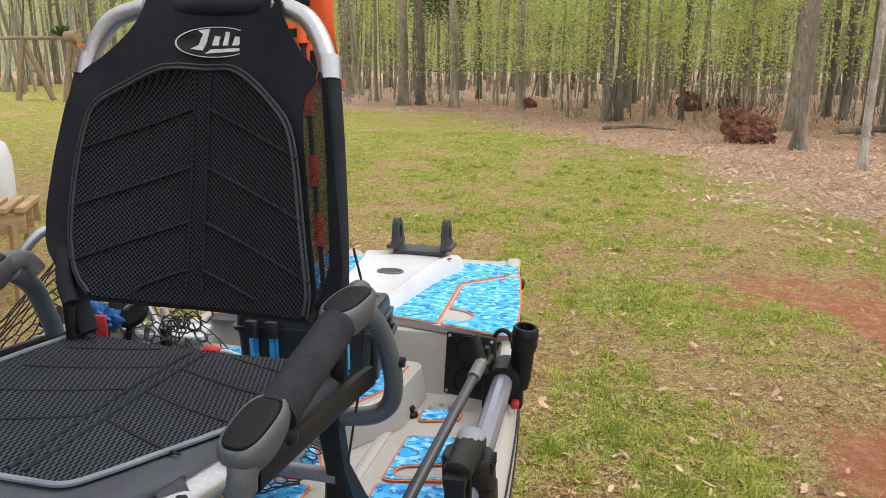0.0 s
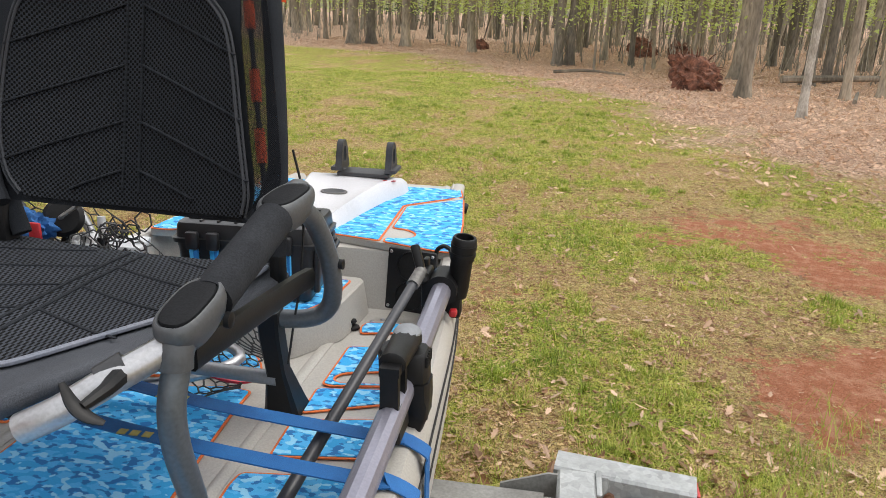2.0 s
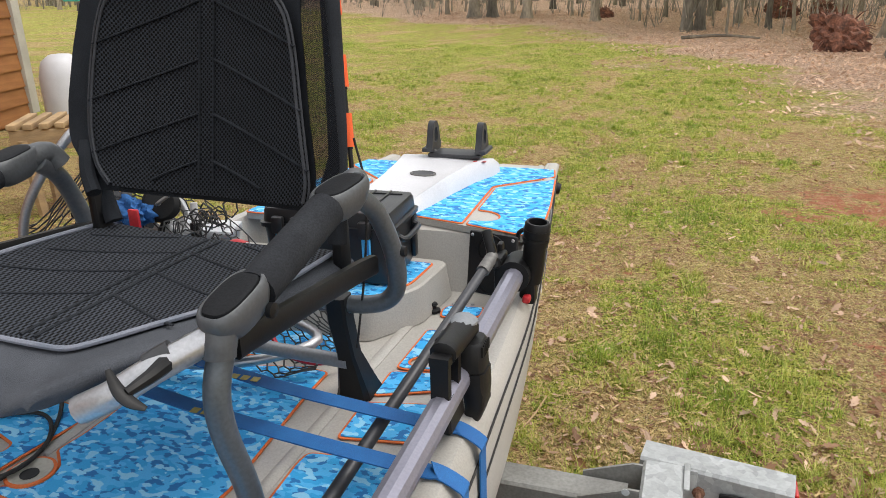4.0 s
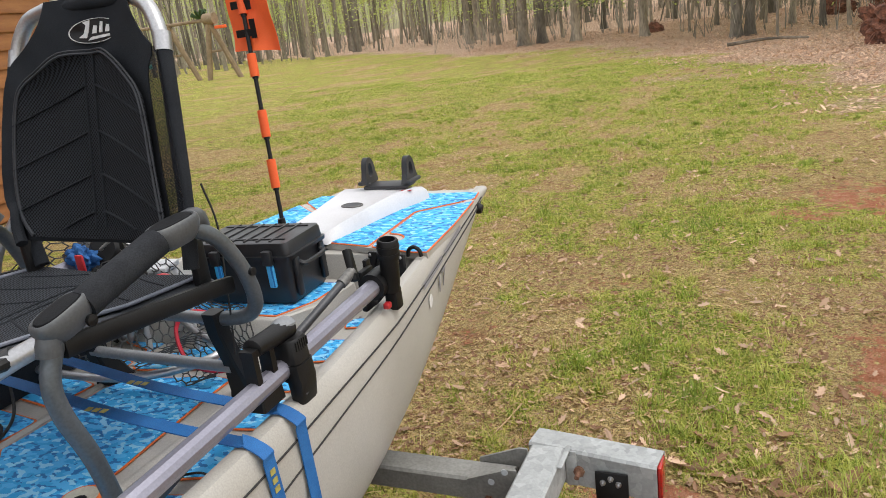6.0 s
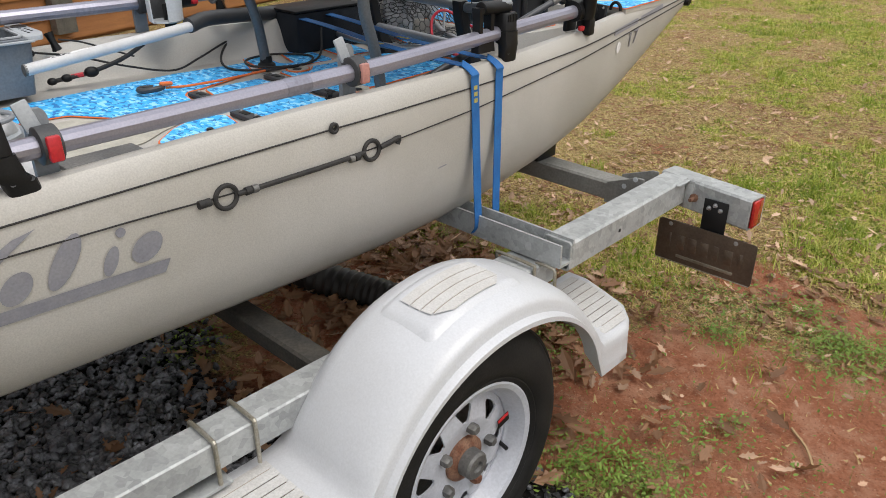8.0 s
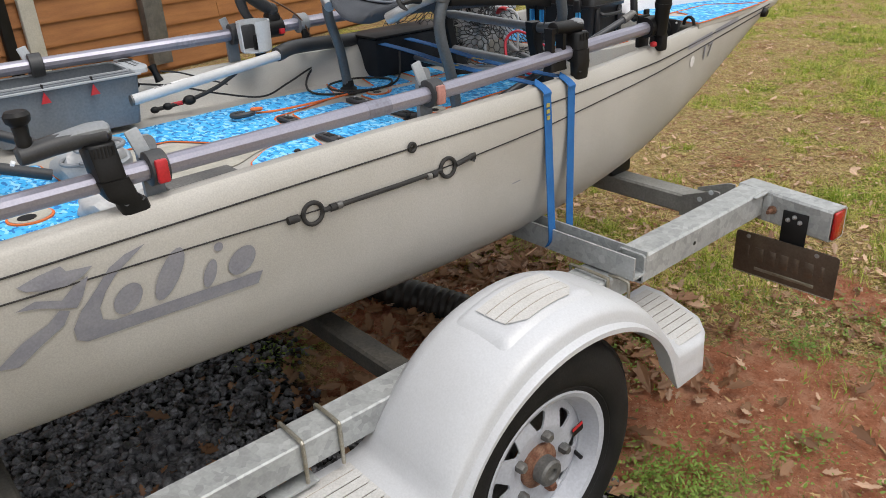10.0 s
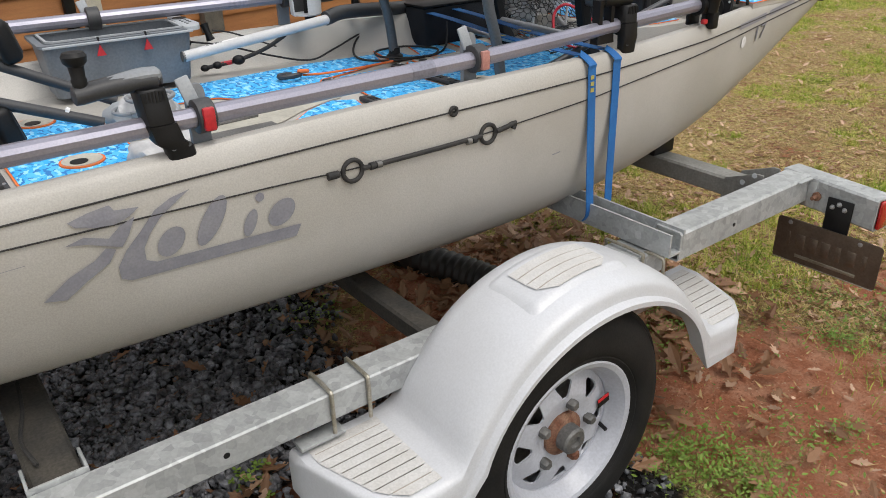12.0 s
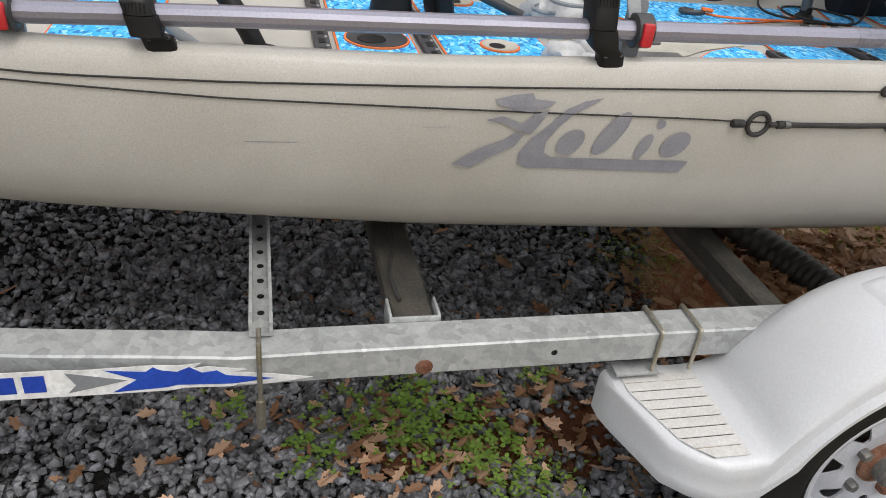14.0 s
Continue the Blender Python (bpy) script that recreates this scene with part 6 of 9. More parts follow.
def build_graphics():
    base = [(-0.289, 0.867), (-0.326, 0.859), (-0.356, 0.844), (-0.383, 0.814), (-0.414, 0.783), (-0.432, 0.754), (-0.431, 0.73), (-0.415, 0.72), (-0.092, 0.712), (-0.08, 0.738), (-0.366, 0.744), (-0.384, 0.753), (-0.384, 0.777), (-0.369, 0.804), (-0.347, 0.829), (-0.316, 0.85)]
    wing = [(-0.495, 0.858), (-0.462, 0.867), (-0.426, 0.872), (-0.42, 0.861), (-0.379, 0.857), (-0.398, 0.844), (-0.423, 0.836), (-0.456, 0.839), (-0.485, 0.847)]
    blade = [(-0.559, 0.726), (-0.512, 0.76), (-0.468, 0.779), (-0.446, 0.797), (-0.43, 0.79), (-0.445, 0.767), (-0.486, 0.744), (-0.523, 0.718)]
    bridge = [(-0.507, 0.819), (-0.476, 0.827), (-0.438, 0.814), (-0.416, 0.832), (-0.39, 0.842), (-0.405, 0.811), (-0.419, 0.792), (-0.445, 0.801), (-0.473, 0.813)]
    root = hull_patch("maker_mark", base, DECAL, 0.003, KAYAK, "grey vinyl swoosh shapes on the hull")
    for nm, sh, o in (("mark_wing", wing, 0.003), ("mark_blade", blade, 0.0034), ("mark_bridge", bridge, 0.0038)):
        hull_patch(nm, sh, DECAL, o, root)
    for cy, cz, w, h, lean in ((-0.336, 0.776, 0.05, 0.056, 0.3), (-0.258, 0.796, 0.045, 0.092, 0.5), (-0.185, 0.77, 0.026, 0.054, 0.3), (-0.162, 0.818, 0.018, 0.018, 0.0), (-0.12, 0.775, 0.056, 0.056, 0.3)):
        pts = []
        for i in range(18):
            a = 2 * math.pi * i / 18
            dy, dz = math.cos(a) * w / 2, math.sin(a) * h / 2
            pts.append((cy + dy + dz * lean, cz + dz))
        hull_patch("mark_lozenge", pts, DECAL, 0.003, root)
    # model lettering as plain bars, a round sticker
    for y0, y1, zz, h, m in ((1.434, 1.6, 0.928, 0.016, DECAL), (1.622, 1.8, 0.945, 0.016, DECAL)):
        hull_patch("lettering_bar", [(y0, zz - h / 2), (y1, zz - h / 2 + (y1 - y0) * 0.09), (y1, zz + h / 2 + (y1 - y0) * 0.09), (y0, zz + h / 2)], m, 0.003, root)
    cu = bpy.data.curves.new("numeral", "FONT")
    cu.body, cu.size, cu.extrude = "17", 0.062, 0.0006
    tx = bpy.data.objects.new("numeral", cu)
    me = bpy.data.meshes.new_from_object(tx)
    bpy.data.objects.remove(tx)
    lo = Vector((hull_x(1.53, 0.868), 1.53, 0.868))
    along = (Vector((hull_x(1.62, 0.88), 1.62, 0.88)) - lo).normalized()
    rise_ = (Vector((hull_x(1.53, 0.91), 1.53, 0.91)) - lo).normalized()
    out_ = along.cross(rise_).normalized()
    for v in me.vertices:
        v.co = lo + along * v.co.x * 1.3 + rise_ * v.co.y + out_ * (0.004 + v.co.z)
    me.materials.append(DECAL)
    hang(new("numeral", me), root)
    hull_patch("sticker", [(1.47 + 0.014 * math.cos(a * 0.5236), 0.879 + 0.018 * math.sin(a * 0.5236)) for a in range(12)], WHITEP, 0.003, root, "white round sticker")
    # rings, grommet and the thick bungee between them
    for y, z, r, th in ((0.04, 0.824, 0.0225, 0.0048), (0.393, 0.829, 0.0215, 0.0048), (0.297, 0.899, 0.0085, 0.0042)):
        x = hull_x(y, z) + 0.004
        bm = bmesh.new()
        pts = [(x, y + r * math.cos(2 * math.pi * i / 24), z + r * math.sin(2 * math.pi * i / 24)) for i in range(25)]
        tube(bm, pts, th, 8)
        part("ring", bm, CORD, KAYAK, "black rubber ring")
    bm = bmesh.new()
    pts = [(hull_x(y, z) + 0.006, y, z) for y, z in ((0.062, 0.824), (0.15, 0.825), (0.25, 0.826), (0.372, 0.829))]
    tube(bm, pts, 0.0052, 8)
    part("bungee", bm, CORD, KAYAK, "thick black bungee")
    for y in (0.085, 0.1, 0.35, 0.335, 0.0, -0.012):
        bm = bmesh.new()
        lathe(bm, [(0.004, -0.006), (0.008, -0.006), (0.008, 0.006), (0.004, 0.006)], 10, pose(hull_x(y, 0.825) + 0.006, y, 0.8245 if y > 0 else 0.825, 90, 0, 0))
        part("crimp", bm, STEELD if y in (0.1, 0.335) else CORD, KAYAK)
    bm = bmesh.new()
    pts = [(hull_x(y, z) + 0.008, y, z) for y, z in ((0.415, 0.831), (0.45, 0.836), (0.472, 0.84), (0.466, 0.826))]
    tube(bm, pts, 0.006, 8, 2)
    part("hook", bm, CORD, KAYAK, "black plastic hook")
    # faint scuffs
    for y, z, ln, th in ((-0.93, 0.76, 0.09, 0.0015), (0.62, 0.72, 0.03, 0.003), (-0.62, 0.8, 0.05, 0.001)):
        hull_patch("scuff", [(y, z), (y + ln, z + 0.002), (y + ln, z + 0.002 + th), (y, z + th)], DECAL, 0.0008, KAYAK)


build_graphics()


# ---- side rails and their mounts ----
def rail_line(side):
    near = [(0.30, -2.1, 0.97), (0.345, -1.7, 0.957), (0.36, -1.3, 0.96), (0.371, -0.95, 0.969), (0.386, -0.6, 0.976), (0.392, 0.3, 0.986), (0.392, 0.6, 0.993), (0.39, 1.0, 1.008), (0.386, 1.27, 1.018)]
    if side > 0:
        return near
    return [(2 * lerp_at(XC, y) - x + 0.01, y, z + 0.045) for x, y, z in near]


def rail_at(y, side=1):
    p = rail_line(side)
    t = [(q[1], q) for q in p]
    for (a, u), (b, v) in zip(t, t[1:]):
        if a <= y <= b:
            f = (y - a) / (b - a)
            return Vector(u).lerp(Vector(v), f)
    return Vector(p[-1])


def build_rails():
    for side in (1, -1):
        r = thing("gear_rail", rail_at(0.0, side), "anodised twelve-sided gear rail along the kayak's gunwale", "rail", "gear rails")
        bm = bmesh.new()
        tube(bm, glide(rail_line(side), 5), 0.0182, 12)
        part("tube", bm, RAIL, r, sharp=20)
        # sleeve joints
        for y in (-0.75, 0.22):
            bm = bmesh.new()
            tube(bm, [rail_at(y, side), rail_at(y + 0.06, side)], 0.0186, 12)
            part("joint_sleeve", bm, DARKRAIL, r, "darker joint sleeve", sharp=20)
        for y in (-1.28, -0.228 if side > 0 else -0.15, 0.405):
            p = rail_at(y, side)
            zg = smooth_at(ZG, y)
            s = side
            low = 0.0 if side > 0 else 0.04
            bm = bmesh.new()
            prism(bm, rounded([(-0.018, zg - 0.06), (0.018, zg - 0.06), (0.018, p.z + 0.04 - low), (0.012, p.z + 0.052 - low), (-0.012, p.z + 0.052 - low), (-0.018, p.z + 0.04 - low)], 0.006, 3), -0.006, 0.006, 0, Matrix(((0, 0, 1, p.x - 0.03), (1, 0, 0, y), (0, 1, 0, 0), (0, 0, 0, 1))))
            bk = part("bracket", bm, GREYP, r, "grey rail bracket")
            bm = bmesh.new()
            box(bm, (0, 0, 0.022), (0.007, 0.026, 0.05), 0.003, Matrix.Translation((p.x - 0.02, y - 0.008, p.z + (0.022 if s > 0 else 0.002))) @ pose(0, 0, 0, 14, -12, 0))
            part("bracket_lever", bm, LIGHTG, bk, "pale grey lever")
            bm = bmesh.new()
            d = (rail_at(min(y + 0.02, 1.2), side) - rail_at(y - 0.02, side)).normalized()
            tube(bm, [p - d * 0.017, p - d * 0.015, p + d * 0.015, p + d * 0.017], lambda q: 0.031 if 0.2 < q < 0.8 else 0.028, 20)
            col = part("collar", bm, DARK, r, "dark plastic collar")
            bm = bmesh.new()
            box(bm, (p.x + s * 0.03, y, p.z), (0.012, 0.022, 0.042), 0.004)
            part("release_button", bm, (FADED if y > 0 else RED), col, "faded red button" if y > 0 else "red button")


DARKRAIL = shader("dark_rail_joint", (0.27, 0.27, 0.33), None, 6, 0.4, 0.5)
build_rails()


def build_rod_holder():
    t = thing("rod_holder", (0.4, 1.24, 0.95), "black upright rod holder tube clamped on the rail", "rod holder")
    p = rail_at(1.235)
    bm = bmesh.new()
    M0 = pose(p.x + 0.024, 1.245, p.z - 0.02, 3, 6, 0)
    lathe(bm, [(0.018, 0), (0.02, 0.02), (0.02, 0.07), (0.0225, 0.074), (0.0225, 0.112), (0.02, 0.116), (0.0165, 0.116), (0.016, 0.08), (0, 0.078)], 24, M0)
    part("socket_tube", bm, BLACK, t)
    for h in (0.085, 0.1):
        bm = bmesh.new()
        lathe(bm, [(0.0215, h - 0.003), (0.024, h - 0.003), (0.024, h + 0.003), (0.0215, h + 0.003)], 24, M0)
        part("rib", bm, BLACK, t)
    bm = bmesh.new()
    tube(bm, [p + Vector((0, -0.028, 0)), p + Vector((0, 0.03, 0.001))], 0.029, 16)
    part("clamp", bm, BLACK, t)
    bm = bmesh.new()
    box(bm, (p.x - 0.03, 1.24, p.z - 0.015), (0.014, 0.05, 0.09), 0.004)
    box(bm, (p.x - 0.036, 1.262, p.z + 0.028), (0.01, 0.02, 0.03), 0.003)
    part("clamp_arm", bm, BLACK, t)
    bm = bmesh.new()
    box(bm, (p.x + 0.016, 1.265, p.z - 0.045), (0.03, 0.03, 0.05), 0.006, None)
    part("foot", bm, BLACK, t)
    bm = bmesh.new()
    box(bm, (p.x + 0.022, 1.222, p.z - 0.045), (0.014, 0.018, 0.014), 0.004)
    part("lever", bm, RED, t, "red cam lever")


build_rod_holder()


def build_handle(name, y, label, rise=None, knob=1):
    """A black leg clamped over the rail; a crank arm with a grey cap and a knob standing up or hanging down."""
    p = rail_at(y)
    zg = smooth_at(ZG, y)
    t = thing(name, (p.x, y, zg), label, "rail mount", "black rail mounts")
    gx = hull_x(y, zg - 0.004)
    lean = 0.03 if knob > 0 else 0.0
    top = p.z + (0.068 if rise and knob > 0 else 0.05 if rise else 0.03)

    def block(rows):
        b = bmesh.new()
        loops = []
        for z, yo, hw, x, hd in rows:
            loops.append([Vector((x + hd * u, y + yo + hw * v, z)) for u, v in ((1, 0.55), (0.85, 0.88), (0.55, 1), (-0.55, 1), (-0.85, 0.88), (-1, 0.55), (-1, -0.55), (-0.85, -0.88), (-0.55, -1), (0.55, -1), (0.85, -0.88), (1, -0.55))])
        return rings(b, loops)
    leg = part("leg", block(((zg - 0.014, lean + 0.004, 0.025, gx - 0.005, 0.012), (zg + 0.012, lean - 0.003, 0.025, gx + 0.002, 0.014), (p.z - 0.026, lean * 0.45, 0.025, p.x + 0.02, 0.017), (p.z - 0.018, lean * 0.4, 0.0265, p.x + 0.004, 0.033), (p.z + 0.006, lean * 0.2, 0.0265, p.x + 0.001, 0.035))), BLACK, t)
    part("neck", block(((p.z + 0.007, lean * 0.18, 0.0245, p.x, 0.034), (top - 0.004, 0.0, 0.0245, p.x - 0.002, 0.034), (top, 0.0, 0.022, p.x - 0.002, 0.031))), BLACK, t)
    for k in (-0.014, 0.014):
        bm = bmesh.new()
        lathe(bm, [(0, 0), (0.005, 0), (0.0045, 0.002), (0.002, 0.0012), (0, 0.0012)], 10, pose(gx + 0.0135, y + lean - 0.001 + k, zg + 0.014 + k * 0.1, 0, 78, 0))
        part("screw", bm, DARK, leg)
    for k in (-0.015, -0.009, -0.003, 0.003, 0.009, 0.015):
        bm = bmesh.new()
        box(bm, (p.x + 0.0325, y + k, top - 0.012), (0.003, 0.0028, 0.02 - abs(k) * 0.3), 0.0)
        part("slot", bm, RUBBER, leg)
    if rise is None:
        return t
    zt = top + 0.012
    k = 1.0 if knob > 0 else 0.72
    line = [Vector((p.x, y + u * k, zt + w)) for u, w in ((0.024, -0.002), (0.0, 0.0), (-0.03, 0.0 + rise * 0.1), (-0.07, rise * 0.45), (-0.105, rise), (-0.118, rise * 1.05))]
    bm = bmesh.new()
    tube(bm, line, lambda f: 0.0215 - 0.0035 * f if 0.05 < f < 0.97 else 0.015, 12, 5, 0.85)
    part("arm", bm, DARK if knob > 0 else BLACK, t, "dark crank arm")
    bm = bmesh.new()
    tube(bm, [q + Vector((0, 0, 0.0075)) for q in line[:4 if knob > 0 else 3]], lambda f: (0.0195 - 0.012 * max(0, f - 0.45)) if f > 0.06 else 0.014, 12, 5, 0.65)
    part("cap", bm, GREYP, t, "grey elbow cap")
    e = line[4] + Vector((0, 0.002, 0.012 * knob))
    flip = Matrix.Identity(4) if knob > 0 else pose(0, 0, 0, 180, 0, 0)
    prof = [(0, 0), (0.0115, 0), (0.0125, 0.012), (0.011, 0.016), (0.0125, 0.034), (0.0185, 0.04), (0.02, 0.05), (0.016, 0.056), (0, 0.058)] if knob > 0 else [(0, 0), (0.014, 0), (0.017, 0.02), (0.0165, 0.07), (0.018, 0.1), (0.0185, 0.118), (0.014, 0.124), (0, 0.125)]
    if knob > 0:
        bm = bmesh.new()
        lathe(bm, prof, 18, Matrix.Translation(e) @ flip)
        part("knob", bm, BLACK, t, "black grip knob")
        return t
    # flat second leg with a window in it
    bm = bmesh.new()
    for v in (-1, 1):
        rings(bm, [[Vector((e.x + 0.012 * a, e.y + v * 0.021 + 0.006 * b, e.z + h)) for a, b in ((1, 1), (-1, 1), (-1, -1), (1, -1))] for h in (0.006, -0.046)])
    rings(bm, [[Vector((e.x + (0.013 + f * 0.004) * a, e.y + (0.027 + f * 0.006) * b, e.z + h)) for a, b in ((1, 0.9), (0.8, 1), (-0.8, 1), (-1, 0.9), (-1, -0.9), (-0.8, -1), (0.8, -1), (1, -0.9))] for h, f in ((-0.044, 0), (-0.064, 0.2), (-0.092, 0.6))])
    rings(bm, [[Vector((e.x + 0.013 * a, e.y + 0.028 * b, e.z + h)) for a, b in ((1, 1), (-1, 1), (-1, -1), (1, -1))] for h in (0.014, 0.002)])
    part("window_leg", bm, BLACK, t, "flat black leg with a window in it")
    return t


build_handle("crank_mount", -0.315, "black rail mount with a cranked arm and knob", -0.008, 1)
build_handle("rail_post", -1.085, "black rail mount leg clamped on the gear rail")
build_handle("crank_mount", 0.893, "black two-legged rail mount over the gear rail", 0.004, -1)


# ---- tie-down straps ----
def build_strap(y_r, y_l, dy_low, name_bars):
    t = thing("tie_down_strap", (0.43, y_r, 0.53), "blue webbing strap tying the kayak to the trailer", "strap", "tie-down straps")
    zr = smooth_at(ZG, y_r)
    xr = lerp_at(XC, y_r) + smooth_at(HW, y_r)
    xl = 2 * lerp_at(XC, y_l) - (lerp_at(XC, y_l) + smooth_at(HW, y_l))
    up = lambda f: (0, 1, 0)
    bm = bmesh.new()
    deckline = [(xl + 0.03, y_l, smooth_at(ZG, y_l) + 0.006), (xl + 0.3, y_l + (y_r - y_l) * 0.3, 0.952), (0.1, y_l + (y_r - y_l) * 0.72, 0.945), (xr - 0.06, y_r, zr + 0.003), (xr - 0.028, y_r, zr + 0.004)]
    side_ = []
    hang_y = lambda z: y_r + dy_low * (zr - z) / (zr - 0.53)
    hang_x = lambda z: max(xr + 0.004 + 0.004 * (zr - z) / 0.4, hull_x(hang_y(z), z) + 0.003)
    for f in (0.03, 0.06, 0.12, 0.25, 0.4, 0.55, 0.7, 0.85, 1.0):
        z = zr - f * (zr - 0.53)
        side_.append((hang_x(z), hang_y(z), z))
    side_.append((hang_x(0.53) - 0.012, hang_y(0.53), 0.505))
    ribbon(bm, deckline + side_, 0.027, 0.0022, up, 4)
    part("webbing", bm, STRAP, t)
    # printed bars where the maker's lettering runs
    for k in range(3):
        bm = bmesh.new()
        x = 0.03 + k * 0.018
        box(bm, (x, y_l + (y_r - y_l) * 0.7, 0.9475), (0.012, 0.012, 0.001), 0)
        part("printed_bar", bm, YELLOWP, t, "faded yellow printed bar")
    if name_bars:
        for k in range(3):
            z = 0.9 - k * 0.016
            y = hang_y(z)
            bm = bmesh.new()
            box(bm, (hang_x(z) + 0.002, y, z), (0.001, 0.012, 0.01), 0)
            part("printed_bar", bm, YELLOWP, t, "faded yellow printed bar")


build_strap(0.734, 0.86, 0.022, True)
build_strap(0.832, 0.965, 0.0, False)


# ---- seat ----
def build_seat():
    s = thing("fishing_chair", (-0.038, 0.8, 0.85), "raised black mesh chair on a grey tube frame", "chair")
    by = lambda z: 0.955 + (z - 1.2) * 0.2326
    fwd = lambda x: -0.036 * min(1, max(0, (x + 0.05) / 0.23)) ** 1.4      # the one edge stands further forward
    XL = [(1.2, -0.225), (1.23, -0.262), (1.28, -0.298), (1.34, -0.3), (1.42, -0.289), (1.5, -0.272), (1.545, -0.25), (1.57, -0.205), (1.61, -0.16), (1.65, -0.138)]
    XR = [(1.2, 0.165), (1.23, 0.19), (1.27, 0.205), (1.34, 0.196), (1.45, 0.18), (1.52, 0.168), (1.545, 0.16), (1.565, 0.128), (1.61, 0.096), (1.65, 0.082)]

    def sheet(xl, xr, z0, z1, bow, off, th, nu=24, nv=26, whole=None):
        b = bmesh.new()
        front, back = [], []
        for j in range(nv + 1):
            z = z0 + (z1 - z0) * j / nv
            a, c = smooth_at(xl, z, 0.01), smooth_at(xr, z, 0.01)
            fr, bk = [], []
            for i in range(nu + 1):
                u = i / nu
                x = a + (c - a) * u
                zz = z - (0.012 * math.sin(u * math.pi) if j == 0 else 0)
                if whole:
                    u = min(1, max(0, (x - smooth_at(whole[0], z, 0.01)) / (smooth_at(whole[1], z, 0.01) - smooth_at(whole[0], z, 0.01))))
                y = by(zz) + bow * math.sin(u * math.pi) - off + fwd(x)
                fr.append(Vector((x, y, zz)))
                bk.append(Vector((x, y + th, zz)))
            front.append(fr)
            back.append(bk)
        loops = [f + list(reversed(k)) for f, k in zip(front, back)]
        rings(b, loops)
        return b
    XM = [(1.2, 0.158), (1.25, 0.163), (1.33, 0.147), (1.4, 0.137), (1.46, 0.127), (1.51, 0.125), (1.535, 0.15), (1.548, 0.157), (1.565, 0.128), (1.61, 0.096), (1.65, 0.082)]
    back = part("backrest", sheet(XL, XM, 1.205, 1.652, 0.028, 0.006, 0.003, whole=(XL, XR)), FABDARK, s, "black woven backrest")
    part("side_strip", sheet(XM, XR, 1.215, 1.546, 0.028, 0.005, 0.002, 6, whole=(XL, XR)), SHEER, s, "sheer black mesh strip beside the backrest panel")
    # mesh panel with its light grey piping
    PL = [(1.215, -0.205), (1.25, -0.235), (1.3, -0.245), (1.38, -0.243), (1.46, -0.23), (1.5, -0.212), (1.53, -0.15), (1.552, -0.09)]
    PR = [(1.215, 0.15), (1.25, 0.155), (1.33, 0.139), (1.4, 0.128), (1.46, 0.117), (1.49, 0.095), (1.53, 0.05), (1.552, 0.01)]
    panel = part("mesh_panel", sheet(PL, PR, 1.215, 1.55, 0.024, 0.014, 0.01), MESHC, s, "black open mesh panel")

    def on_back(x, z, o=0.016):
        a, c = smooth_at(PL, z, 0.01), smooth_at(PR, z, 0.01)
        u = min(1, max(0, (x - a) / (c - a)))
        return Vector((x, by(z) + 0.024 * math.sin(u * math.pi) - o + fwd(x), z))
    line = [on_back(smooth_at(PL, z, 0.01), z) for z in (1.22, 1.25, 1.3, 1.36, 1.42, 1.47, 1.5, 1.525)] + [on_back(-0.1, 1.55), on_back(-0.04, 1.548), on_back(0.01, 1.548)] + [on_back(smooth_at(PR, z, 0.01), z) for z in (1.53, 1.5, 1.47, 1.42, 1.36, 1.3, 1.25, 1.22)]
    bm = bmesh.new()
    tube(bm, line, 0.0024, 6, 3)
    part("piping", bm, PIPDARK, back, "dark grey piping")
    bm = bmesh.new()
    tube(bm, [p + Vector((0, 0.001, 0)) + (p - Vector((-0.04, p.y, 1.36))).normalized() * 0.0062 for p in line], 0.0018, 6, 3)
    part("piping", bm, PIPDARK, back, "dark grey piping")
    for z in (1.47, 1.385, 1.305, 1.235):
        for sx in (1, -1):
            bm = bmesh.new()
            pts = []
            for k in range(7):
                f = k / 6
                zz = z + 0.022 - f * 0.062
                if zz < 1.222:
                    break
                lim = smooth_at(PR if sx > 0 else PL, zz, 0.01)
                pts.append(on_back(-0.047 + sx * 0.012 + (lim - (-0.047)) * f * 0.97 * 1.0, zz, 0.0155))
            if len(pts) > 2:
                tube(bm, pts, 0.0035, 6, 0, 0.5)
                part("seam", bm, FABDARK, back)
    for sx in (1, -1):
        bm = bmesh.new()
        tube(bm, [on_back(-0.047 + sx * 0.013, z, 0.0155) for z in (1.225, 1.3, 1.4, 1.5, 1.545)], 0.003, 6, 3, 0.5)
        part("seam", bm, FABDARK, back)
    # frame tube: silver bends above, grey below
    o = 0.014
    left = [Vector((x, by(z) + o + fwd(x), z)) for x, z in ((-0.228, 1.15), (-0.25, 1.2), (-0.281, 1.29), (-0.28, 1.4), (-0.262, 1.52), (-0.246, 1.565))]
    topl = [Vector((x, by(z) + o + fwd(x), z)) for x, z in ((-0.25, 1.55), (-0.236, 1.59), (-0.205, 1.625), (-0.15, 1.64), (-0.04, 1.645), (0.07, 1.64), (0.122, 1.618), (0.15, 1.58), (0.163, 1.54))]
    right = [Vector((x, by(z) + o + fwd(x), z)) for x, z in ((0.161, 1.56), (0.17, 1.5), (0.182, 1.4), (0.192, 1.28), (0.195, 1.16))]
